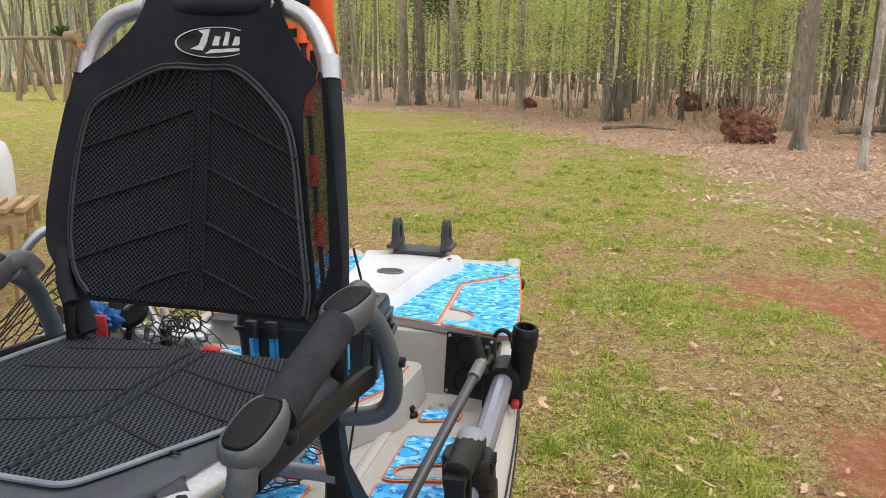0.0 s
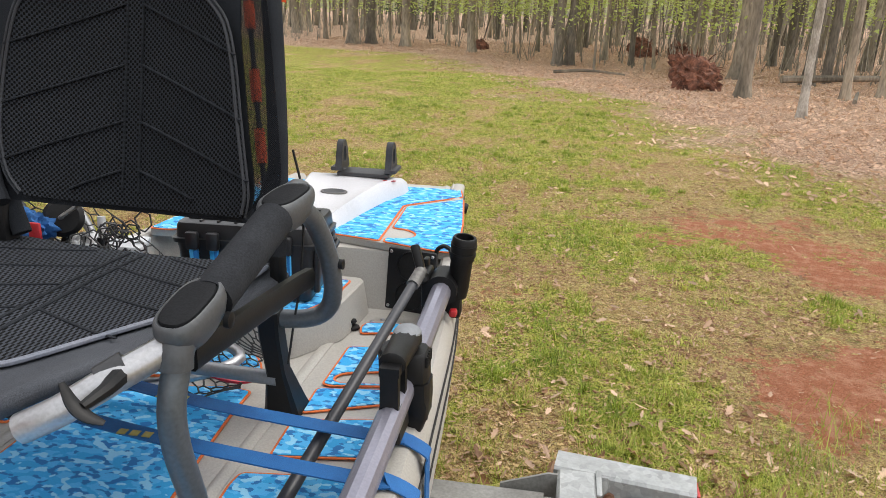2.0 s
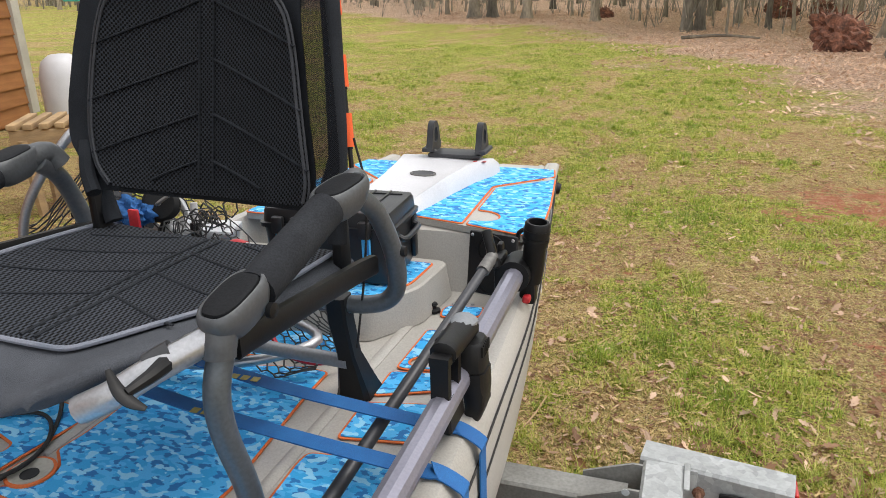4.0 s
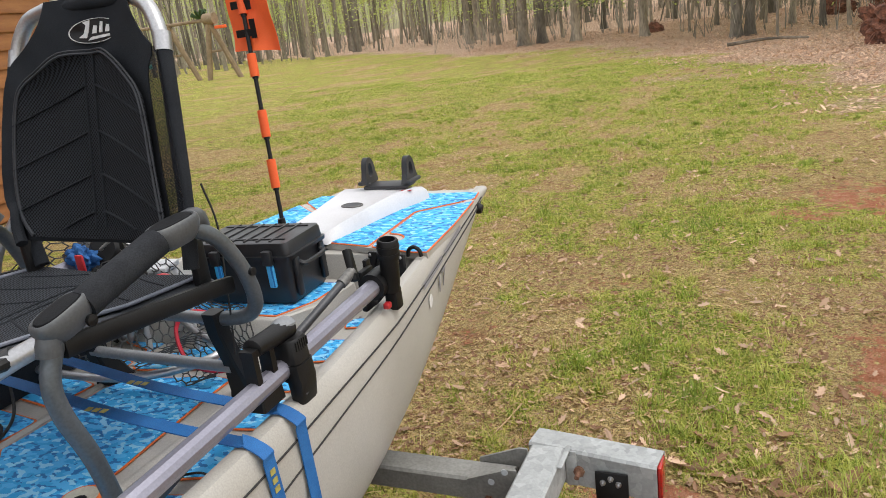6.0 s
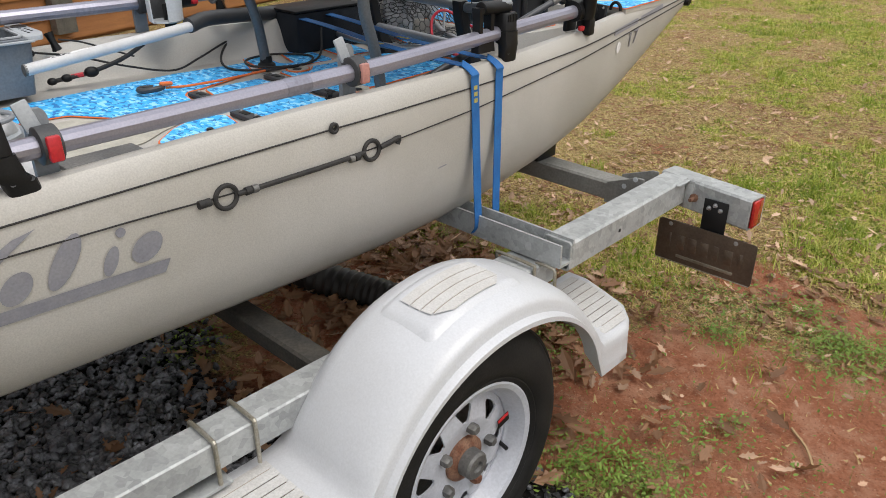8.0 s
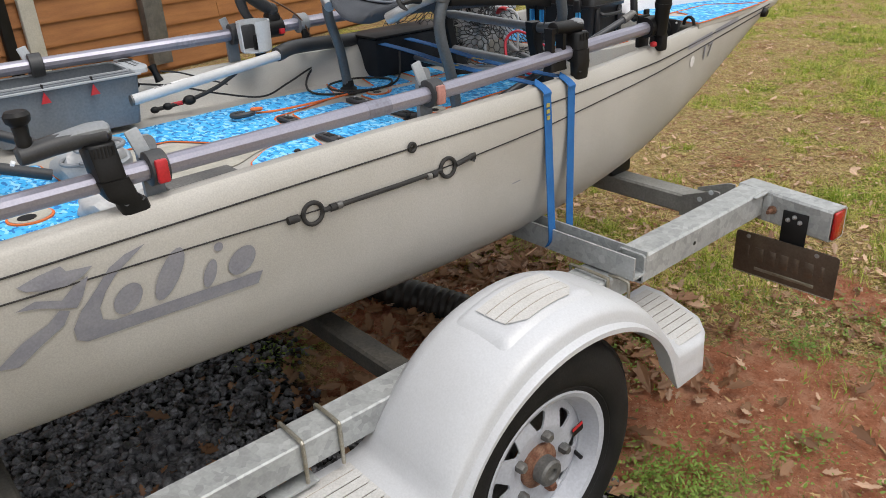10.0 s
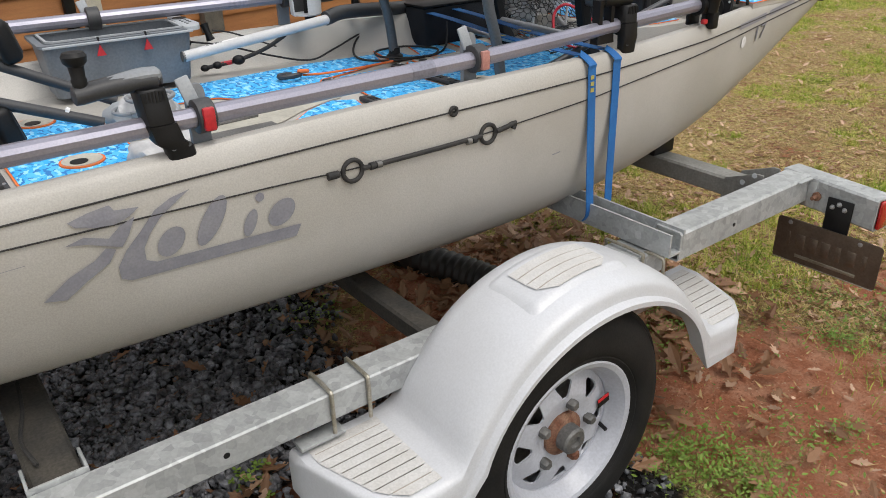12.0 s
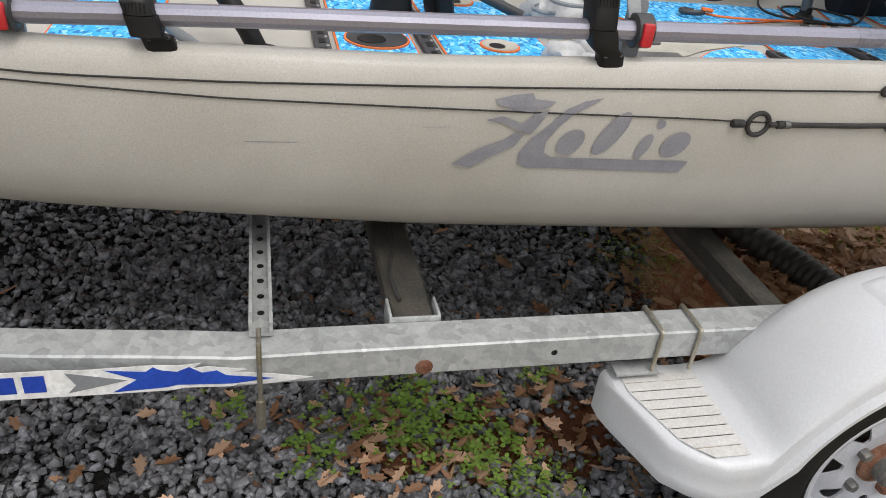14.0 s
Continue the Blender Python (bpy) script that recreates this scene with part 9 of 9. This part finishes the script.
def build_drive():
    """Pedal drive unit lifted in its well, with two long crank arms."""
    t = thing("pedal_drive", (-0.05, -0.25, DECK_Z), "pale grey pedal drive with two black crank arms", "pedal drive")
    bm = bmesh.new()
    bmesh.ops.create_icosphere(bm, subdivisions=3, radius=1)
    for v in bm.verts:
        k = 1 + 0.15 * noise.noise(v.co * 2.2)
        v.co = Vector((-0.1 + v.co.x * 0.1 * k, -0.2 + v.co.y * 0.085 * k, 0.872 + v.co.z * 0.042 * k))
    part("housing", bm, LIGHTG, t)
    for cx, cy, r, zz in ((-0.14, -0.19, 0.04, 0.912), (-0.14, -0.19, 0.026, 0.914), (-0.05, -0.25, 0.034, 0.9)):
        bm = bmesh.new()
        tube(bm, [(cx + r * math.cos(2 * math.pi * i / 20), cy + r * 0.8 * math.sin(2 * math.pi * i / 20), zz) for i in range(21)], 0.0045, 8)
        part("housing_ridge", bm, GREYP, t)
    for (x, y, zz), s in (((0.16, -0.27, 0.86), (0.05, 0.045, 0.028)), ((0.12, -0.19, 0.865), (0.06, 0.04, 0.03)), ((-0.06, -0.2, 0.9), (0.05, 0.06, 0.035)), ((0.2, -0.235, 0.855), (0.035, 0.05, 0.02))):
        bm = bmesh.new()
        bmesh.ops.create_icosphere(bm, subdivisions=3, radius=1)
        for v in bm.verts:
            k = 1 + 0.25 * noise.noise(v.co * 2.0 + Vector((x * 20, 0, 0)))
            v.co = Vector((x + v.co.x * s[0] * k, y + v.co.y * s[1] * k, zz + v.co.z * s[2] * k))
        part("housing_lobe", bm, LIGHTG2, t)
    for i, (a, b) in enumerate((((-0.2, -0.23, 0.888), (-0.25, -0.452, 1.001)), ((-0.08, -0.295, 0.874), (-0.11, -0.508, 0.958)))):
        a, b = Vector(a), Vector(b)
        bm = bmesh.new()
        tube(bm, [a, b], 0.0125, 12)
        arm = part("crank_arm", bm, DARK, t, "dark crank arm")
        bm = bmesh.new()
        tube(bm, [b, b + (b - a).normalized() * 0.016], 0.007, 10)
        part("arm_tip", bm, ALU, t)
        bm = bmesh.new()
        q = b.lerp(a, 0.08)
        up = -1 if i else 1
        box(bm, (0, 0, 0), (0.1, 0.046, 0.1), 0.017, Matrix.Translation(q + Vector((-0.02, 0.0, 0.058 * up))) @ pose(0, 0, 0, 14, 0, 12), 4)
        tube(bm, [q, q + Vector((0, 0.004, 0.03 * up))], 0.011, 10)
        ped = part("pedal", bm, BLACK, t, "black pedal")
        bm = bmesh.new()
        box(bm, (0.0, 0.0235, 0.0), (0.074, 0.004, 0.07), 0.002, Matrix.Translation(q + Vector((-0.02, 0.0, 0.058 * up))) @ pose(0, 0, 0, 14, 0, 12))
        part("pedal_pad", bm, DARK, ped)
        bm = bmesh.new()
        tube(bm, [a.lerp(b, 0.3) + Vector((0, 0, 0.012)), a.lerp(b, 0.33) + Vector((0, 0, 0.014))], 0.008, 8)
        part("arm_mark", bm, WHITEP, t)
    bm = bmesh.new()
    ring_pts = [(-0.02 + 0.05 * math.cos(2 * math.pi * i / 20), -0.2 + 0.05 * math.sin(2 * math.pi * i / 20), 0.93) for i in range(21)]
    tube(bm, ring_pts, 0.005, 8)
    part("drum_ring", bm, GREYP, t)
    bm = bmesh.new()
    box(bm, (0.2, -0.06, 0.856), (0.16, 0.16, 0.012), 0.004, pose(0, 0, 0, 0, 0, 0))
    part("fin_plate", bm, STEELD, t, "flat grey fin")
    # far foot rest loop
    bm = bmesh.new()
    tube(bm, [(-0.34, -0.45, 0.9), (-0.3, -0.5, 0.91), (-0.24, -0.47, 0.905), (-0.2, -0.4, 0.9), (-0.26, -0.42, 0.898), (-0.34, -0.45, 0.9)], 0.006, 8, 4)
    part("loop_strap", bm, BLACK, t)


build_drive()


def build_bow_gear():
    """Mount arm and foot near the bow."""
    p = rail_at(-1.28)
    t = thing("mount_arm", (0.2, -1.0, DECK_Z), "grey and black accessory arm standing on the deck", "mount")
    bm = bmesh.new()
    tube(bm, [(0.16, -0.9, DECK_Z + 0.004), (0.15, -0.93, 0.9), (0.12, -0.98, 0.97), (0.1, -1.0, 1.02)], 0.02, 10, 5)
    part("arm", bm, BLACK, t)
    bm = bmesh.new()
    tube(bm, [(0.13, -1.02, DECK_Z + 0.004), (0.15, -1.08, 0.9), (0.14, -1.12, 0.99)], 0.011, 10, 5)
    part("stay", bm, GREYP, t)
    bm = bmesh.new()
    lathe(bm, [(0, 0), (0.04, 0), (0.038, 0.01), (0.022, 0.016), (0, 0.018)], 18, Matrix.Translation((0.16, -0.9, DECK_Z + 0.002)))
    part("foot", bm, BLACK, t)
    t = thing("deck_mount", (-0.12, -0.5, DECK_Z), "dark cylindrical mount base on the deck pad", "mount")
    bm = bmesh.new()
    lathe(bm, [(0, 0), (0.05, 0), (0.052, 0.01), (0.045, 0.05), (0.045, 0.1), (0.03, 0.12), (0, 0.122)], 24, Matrix.Translation((-0.12, -0.6, DECK_Z + 0.008)))
    part("base", bm, BLACK, t)


build_bow_gear()


# ---- stern toggle ----
def build_toggle():
    t = thing("stern_toggle", (0.312, 2.03, 0.95), "small black rubber toggle at the stern corner", "toggle")
    bm = bmesh.new()
    tube(bm, [(0.296, 2.03, 0.952), (0.312, 2.031, 0.951), (0.326, 2.032, 0.948)], lambda f: 0.013 + 0.004 * math.sin(f * 3.14), 12, 4)
    part("grip", bm, BLACK, t)
    bm = bmesh.new()
    tube(bm, [(0.29, 2.015, 0.962), (0.305, 2.022, 0.96), (0.312, 2.03, 0.955)], 0.003, 6, 3)
    part("cord", bm, CORD, t)


build_toggle()

# ---- gravel, grass, weeds, leaves ----
def build_gravel():
    rng = random.Random(21)
    shapes = []
    for _ in range(14):
        vs = []
        for z, r, k in ((-0.5, 0.55, 4), (0.05, 1.0, 5), (0.55, 0.6, 4)):
            for i in range(k):
                a = 2 * math.pi * (i + rng.random() * 0.6) / k
                vs.append(Vector((r * math.cos(a) * rng.uniform(0.75, 1.2), r * math.sin(a) * rng.uniform(0.6, 1.05), z * rng.uniform(0.7, 1.1))))
        b = bmesh.new()
        for v in vs:
            b.verts.new(v)
        h = bmesh.ops.convex_hull(b, input=b.verts)
        b.verts.ensure_lookup_table()
        b.verts.index_update()
        shapes.append(([v.co.copy() for v in b.verts], [[v.index for v in f.verts] for f in b.faces]))
        b.free()
    verts, faces = [], []
    n = tries = 0
    while n < 27000 and tries < 220000:
        tries += 1
        pick = rng.random()
        if pick < 0.13:
            x, y = rng.uniform(0.5, 1.3), rng.uniform(-0.7, 0.55)
        elif pick < 0.88:
            x, y = rng.gauss(0.0, 0.55), rng.gauss(-0.55, 0.65)
        else:
            x, y = rng.gauss(-0.8, 1.4), rng.gauss(-1.4, 1.3)
        e = bed_at(x, y)
        if e > 0.05 or e > -0.15 and rng.random() > 0.35 - e * 4 or soil_at(x, y) > 0.42 + rng.uniform(-0.12, 0.12) and rng.random() < 0.85:
            continue
        vs, fs = shapes[rng.randrange(14)]
        s = rng.uniform(0.0085, 0.016) * (1.35 if rng.random() < 0.15 else 1)
        m = Matrix.Translation((x, y, ground_z(x, y) + s * rng.uniform(0.2, 1.3))) @ Euler((rng.uniform(-0.9, 0.9), rng.uniform(-0.9, 0.9), rng.uniform(0, 6.28))).to_matrix().to_4x4()
        i = len(verts)
        verts += [m @ (v * s) for v in vs]
        faces += [[i + k for k in f] for f in fs]
        n += 1
    heap("gravel_bed", verts, faces, STONE, "loose dark grey crushed gravel under the trailer", "gravel")


build_gravel()


def build_grass():
    rng = random.Random(5)
    verts, faces, dryness = [], [], []

    def blade(x, y, h, w, lean, dry):
        a = rng.uniform(0, 6.283)
        dx, dy = math.cos(a), math.sin(a)
        z = ground_z(x, y)
        i = len(verts)
        lx, ly = -dy * lean * h, dx * lean * h
        dryness.extend([dry] * 5)
        verts.extend([(x - dx * w, y - dy * w, z - 0.003), (x + dx * w, y + dy * w, z - 0.003), (x + lx * 0.4 + dx * w * 0.7, y + ly * 0.4 + dy * w * 0.7, z + h * 0.6), (x + lx * 0.4 - dx * w * 0.7, y + ly * 0.4 - dy * w * 0.7, z + h * 0.6), (x + lx, y + ly, z + h)])
        faces.append((i, i + 1, i + 2, i + 3))
        faces.append((i + 3, i + 2, i + 4))
    n = tries = 0
    while n < 220000 and tries < 1100000:
        tries += 1
        y = 0.55 + 17 * rng.random() ** 2.1
        x = rng.uniform(-1.2 - 0.55 * y, 1.5 + 0.42 * y)
        if y < 1.5 and x < -0.7 or bed_at(x, y) < 0.05 or wood_at(x, y) > -0.2:
            continue
        g = lush_at(x, y) + rng.gauss(0, 0.1)
        if g < 0.42 and rng.random() > 0.22 or soil_at(x, y) > 0.36 and rng.random() > 0.04:
            continue
        tall = (0.4 + 0.95 * min(1, max(0, g - 0.4) / 0.6)) * (0.55 + 0.45 * min(1, y / 7))
        far = 1 + y * 0.14
        for _ in range(2):
            blade(x + rng.gauss(0, 0.01), y + rng.gauss(0, 0.01), rng.uniform(0.01, 0.031) * tall, rng.uniform(0.0007, 0.0018) * far, rng.uniform(0.4, 2.2), min(0.6, max(0.03, (0.84 - g) * 1.15)))
        n += 2
    for _ in range(4200):
        y = 1.4 + 10 * rng.random() ** 1.5
        x = rng.uniform(-0.8 - 0.5 * y, 1.6 + 0.42 * y)
        g = lush_at(x, y)
        if g < 0.42 or soil_at(x, y) > 0.4 or bed_at(x, y) < 0.1 or wood_at(x, y) > -0.5:
            continue
        sp, hh = rng.uniform(0.012, 0.04), rng.uniform(0.02, 0.05) * (0.7 + g)
        tint = min(0.4, max(0.0, (0.76 - g) * 0.9)) + rng.uniform(-0.08, 0.12)
        for _ in range(rng.randrange(16, 44)):
            blade(x + rng.gauss(0, sp), y + rng.gauss(0, sp), rng.uniform(0.4, 1.0) * hh, rng.uniform(0.0008, 0.0018) * (1 + 0.12 * y), rng.uniform(0.2, 1.5), tint)
    for cx, cy, k, hh in ((1.35, 2.15, 320, 0.12), (1.5, 2.3, 220, 0.11), (0.8, 2.2, 160, 0.08), (1.5, 2.5, 240, 0.11), (1.3, 2.2, 160, 0.09), (1.85, 2.3, 200, 0.1), (0.55, 1.75, 160, 0.1), (0.35, 2.3, 110, 0.1), (0.62, 2.05, 90, 0.1), (1.75, 2.7, 120, 0.13), (0.45, 1.45, 120, 0.09), (0.9, 3.1, 80, 0.09), (0.4, 1.0, 120, 0.08), (0.2, 0.85, 90, 0.07), (0.45, 0.62, 80, 0.06), (0.97, 1.5, 150, 0.05), (1.04, 1.32, 90, 0.045), (0.87, 2.35, 260, 0.09), (0.34, 1.9, 240, 0.1), (1.16, 2.1, 140, 0.08)):
        for _ in range(int(k * 0.65)):
            blade(cx + rng.gauss(0, 0.09), cy + rng.gauss(0, 0.09), rng.uniform(0.25, 0.8) * hh, rng.uniform(0.0009, 0.002), rng.uniform(0.3, 1.4), 0.1)
    green = (verts, faces)
    verts, faces = [], []
    for _ in range(75000):
        y = 0.9 + 11 * rng.random() ** 1.9
        x = rng.uniform(-1.6 - 0.7 * y, 1.6 + 0.42 * y)
        if max(y - 24 + 0.8 * min(0, x + 6), (y - 14.8 + 2.4 * x) * 0.385) > -0.2 or noise.noise((x * 1.1, y * 1.1, 5)) < -0.25 and rng.random() < 0.7:
            continue
        if (soil_at(x, y) > 0.36 or bed_at(x, y) < 0) and rng.random() < 0.97:
            continue
        a = rng.uniform(0, 6.283)
        ln, w = rng.uniform(0.005, 0.02), rng.uniform(0.0012, 0.005) * (1 + 0.1 * y)
        c, s_ = math.cos(a), math.sin(a)
        z = ground_z(x, y) + rng.uniform(0.002, 0.02)
        i = len(verts)
        verts.extend([(x - c * ln - s_ * w, y - s_ * ln + c * w, z), (x - c * ln + s_ * w, y - s_ * ln - c * w, z), (x + c * ln, y + s_ * ln, z + rng.uniform(-0.004, 0.012))])
        faces.append((i, i + 1, i + 2))
    heap("dry_straw", verts, faces, STRAW, "dry straw and dead grass lying in the lawn", "straw")
    verts, faces = green
    lawn = heap("lawn_grass", verts, faces, GRASS, "short uneven lawn grass with longer tufts", "grass")
    lawn.data.attributes.new("dry", "FLOAT", "POINT").data.foreach_set("value", dryness)
    # low weeds: small round leaves in mats
    verts, faces = [], []
    for cx, cy, r, k in ((0.42, -0.56, 0.12, 110), (1.15, 1.7, 0.1, 260), (1.0, 1.85, 0.07, 120), (1.3, 1.75, 0.09, 160), (0.85, 1.5, 0.06, 100), (0.92, 0.74, 0.13, 330), (1.05, 0.72, 0.12, 230), (1.0, 1.0, 0.1, 80), (1.1, 1.08, 0.07, 50), (0.86, 0.66, 0.1, 160), (0.62, -0.33, 0.1, 260), (1.35, 0.95, 0.16, 60), (0.35, 0.9, 0.08, 160), (0.15, 0.7, 0.07, 120), (0.42, 0.68, 0.06, 110), (0.35, 1.25, 0.25, 700), (0.15, 1.1, 0.2, 350), (1.25, 1.6, 0.2, 260), (0.45, 1.05, 0.15, 260), (-0.35, 0.3, 0.12, 120), (1.7, 1.3, 0.2, 50), (0.3, 0.55, 0.12, 80), (0.75, 1.7, 0.25, 380)):
        for _ in range(int(k * 2.2)):
            x, y = cx + rng.gauss(0, r * 0.6), cy + rng.gauss(0, r * 0.6)
            z = ground_z(x, y) + rng.uniform(0.004, 0.045)
            s = rng.uniform(0.003, 0.0078)
            u = Vector((rng.uniform(-1, 1), rng.uniform(-1, 1), rng.uniform(-0.4, 0.4))).normalized()
            w = u.cross(Vector((rng.gauss(0, 0.3), rng.gauss(0, 0.3), 1))).normalized()
            p = Vector((x, y, z))
            i = len(verts)
            verts.extend([p - u * s, p - u * s * 0.3 + w * s * 0.5, p + u * s * 0.5 + w * s * 0.42, p + u * s * 1.3, p + u * s * 0.5 - w * s * 0.42, p - u * s * 0.3 - w * s * 0.5])
            faces.append(tuple(range(i, i + 6)))
            if rng.random() < 0.25:
                i = len(verts)
                verts.extend([(x, y, ground_z(x, y) - 0.002), (x + 0.0012, y, ground_z(x, y) - 0.002), (p.x, p.y, p.z)])
                faces.append((i, i + 1, i + 2))
    for cx, cy, r, k in ((0.3, -0.57, 0.09, 70), (0.36, -0.66, 0.08, 80), (0.43, -0.8, 0.06, 45), (0.4, -0.43, 0.07, 60), (0.5, -0.41, 0.08, 70), (0.38, -0.53, 0.1, 90), (0.28, -1.02, 0.06, 25), (0.26, -0.2, 0.05, 25)):
        for _ in range(k):
            x, y = cx + rng.gauss(0, r * 0.7), cy + rng.gauss(0, r * 0.7)
            foot, p = Vector((x, y, ground_z(x, y))), Vector((x + rng.gauss(0, 0.01), y + rng.gauss(0, 0.01), ground_z(x, y) + rng.uniform(0.015, 0.06)))
            i = len(verts)
            verts.extend([foot, foot + Vector((0.0015, 0, 0)), p])
            faces.append((i, i + 1, i + 2))
            a0, s = rng.uniform(0, 6.28), rng.uniform(0.006, 0.0125)
            for e in range(3):
                u = Vector((math.cos(a0 + e * 2.1), math.sin(a0 + e * 2.1), rng.uniform(-0.1, 0.35))).normalized()
                w = u.cross(Vector((0, 0, 1))).normalized()
                i = len(verts)
                verts.extend([p, p + u * s * 0.5 + w * s * 0.45, p + u * s * 1.1 + w * s * 0.4, p + u * s * 1.35, p + u * s * 1.1 - w * s * 0.4, p + u * s * 0.5 - w * s * 0.45])
                faces.append(tuple(range(i, i + 6)))
    heap("weed_mat", verts, faces, WEED, "low bright green weeds growing through soil and gravel", "weeds")


build_grass()


def build_leaves():
    rng = random.Random(8)
    verts, faces = [], []

    def leaf(x, y, s, lift=0.004):
        """A curled lobed leaf."""
        a = rng.uniform(0, 6.283)
        m = Matrix.Translation((x, y, ground_z(x, y) + lift + s * 0.15)) @ Euler((rng.gauss(0, 0.35), rng.gauss(0, 0.35), a)).to_matrix().to_4x4()
        curl = rng.uniform(0.1, 0.9)
        out = [(-1.0, 0.0), (-0.55, 0.32), (-0.35, 0.2), (0.0, 0.5), (0.15, 0.28), (0.55, 0.42), (0.6, 0.18), (1.0, 0.0)]
        i = len(verts)
        for u, v in out:
            verts.append(m @ Vector((u * s, v * s, (abs(v) * curl + 0.15 * u * u) * s)))
        for u, v in out[1:-1]:
            verts.append(m @ Vector((u * s, -v * s, (abs(v) * curl * 0.8 + 0.15 * u * u) * s)))
        faces.append(tuple(range(i, i + 8)))
        faces.append((i, i + 8, i + 9, i + 10, i + 11, i + 12, i + 13, i + 7))
    for _ in range(900):
        x, y = rng.gauss(0.1, 0.45), rng.gauss(0.75, 0.45)
        leaf(x, y, rng.uniform(0.018, 0.045), rng.uniform(0.003, 0.03))
    for _ in range(260):
        leaf(rng.gauss(0.28, 0.2), rng.gauss(0.8, 0.22), rng.uniform(0.03, 0.06), rng.uniform(0.01, 0.04))
    for _ in range(150):
        leaf(rng.gauss(1.05, 0.28), rng.gauss(2.05, 0.26), rng.uniform(0.012, 0.042), rng.uniform(0.002, 0.012))
    for _ in range(90):
        leaf(rng.gauss(0.46, 0.18), rng.gauss(-0.5, 0.22), rng.uniform(0.012, 0.03), rng.uniform(0.01, 0.03))
    for _ in range(80):
        leaf(rng.uniform(-0.2, 0.95), rng.uniform(-0.95, 0.3), rng.uniform(0.014, 0.034), 0.012)
    for _ in range(30):
        leaf(rng.uniform(-0.9, 0.6), rng.uniform(-1.6, 0.3), rng.uniform(0.016, 0.034), 0.014)
    for _ in range(5500):
        y = 1.3 + 6 * rng.random() ** 1.4
        x = rng.uniform(-0.5, 1.7 + 0.35 * y)
        if lush_at(x, y) < 0.55 and soil_at(x, y) < 0.5:
            leaf(x, y, rng.uniform(0.005, 0.02), rng.uniform(0.003, 0.014))
    for _ in range(700):
        leaf(rng.uniform(-0.45, 0.5), rng.uniform(0.75, 1.5), rng.uniform(0.02, 0.05), rng.uniform(0.006, 0.03))
    for _ in range(60):
        leaf(rng.gauss(0.42, 0.1), rng.gauss(-0.7, 0.22), rng.uniform(0.014, 0.032), rng.uniform(0.014, 0.035))
    brown = (verts, faces)
    verts, faces = [], []
    for _ in range(90):
        leaf(rng.gauss(0.43, 0.12), rng.gauss(-0.55, 0.3), rng.uniform(0.014, 0.036), rng.uniform(0.014, 0.035))
    for _ in range(160):
        leaf(rng.uniform(-0.45, 0.5), rng.uniform(0.6, 1.6), rng.uniform(0.02, 0.05), rng.uniform(0.01, 0.035))
    for _ in range(15000):
        y = 1.0 + 11 * rng.random() ** 1.7
        x = rng.uniform(-1 - 0.3 * y, 2.0 + 0.4 * y)
        if soil_at(x, y) < 0.34 and lush_at(x, y) < 0.5 or rng.random() < (0.1 if soil_at(x, y) > 0.34 else 0.3):
            leaf(x, y, rng.uniform(0.006, 0.018) if rng.random() < 0.85 else rng.uniform(0.018, 0.036), rng.uniform(0.004, 0.016))
    n = 0
    while n < 36000:
        y = 6 + 26 * rng.random() ** 1.4
        x = rng.uniform(-10, 11)
        d = max(y - 24 + 0.8 * min(0, x + 6), (y - 14.8 + 2.4 * x) * 0.385) + 1.6 * noise.noise((x * 0.5, y * 0.5, 6))
        if d < -0.7 or d < 0.6 and rng.random() > 0.35:
            continue
        leaf(x, y, rng.uniform(0.022, 0.055), rng.uniform(0.005, 0.03))
        n += 1
    heap("fallen_leaves", *brown, BROWNLEAF, "curled brown leaves on soil and gravel", "leaves")
    heap("leaf_litter", verts, faces, LITTER, "dry brown fallen leaves on the ground", "leaves")
    for k in range(9):
        x, y, a = ((0.2, 2.35, 80), (1.0, 1.75, 20), (0.1, -0.9, 70), (0.6, -0.55, -30), (0.45, 1.9, 60), (-0.3, 0.5, 30), (0.75, -0.35, 15), (1.25, 1.15, -50), (0.35, -0.8, 40))[k]
        ln = rng.uniform(0.1, 0.3)
        c, s_ = math.cos(radians(a)) * ln / 2, math.sin(radians(a)) * ln / 2
        bm = bmesh.new()
        z = ground_z(x, y)
        tube(bm, [(x - c, y - s_, z + 0.006), (x + 0.01, y, z + 0.012), (x + c, y + s_, z + 0.006)], 0.004, 5, 3)
        solid("twig", bm, PINE, "short dry twig on the ground", "twig", "twigs")


build_leaves()
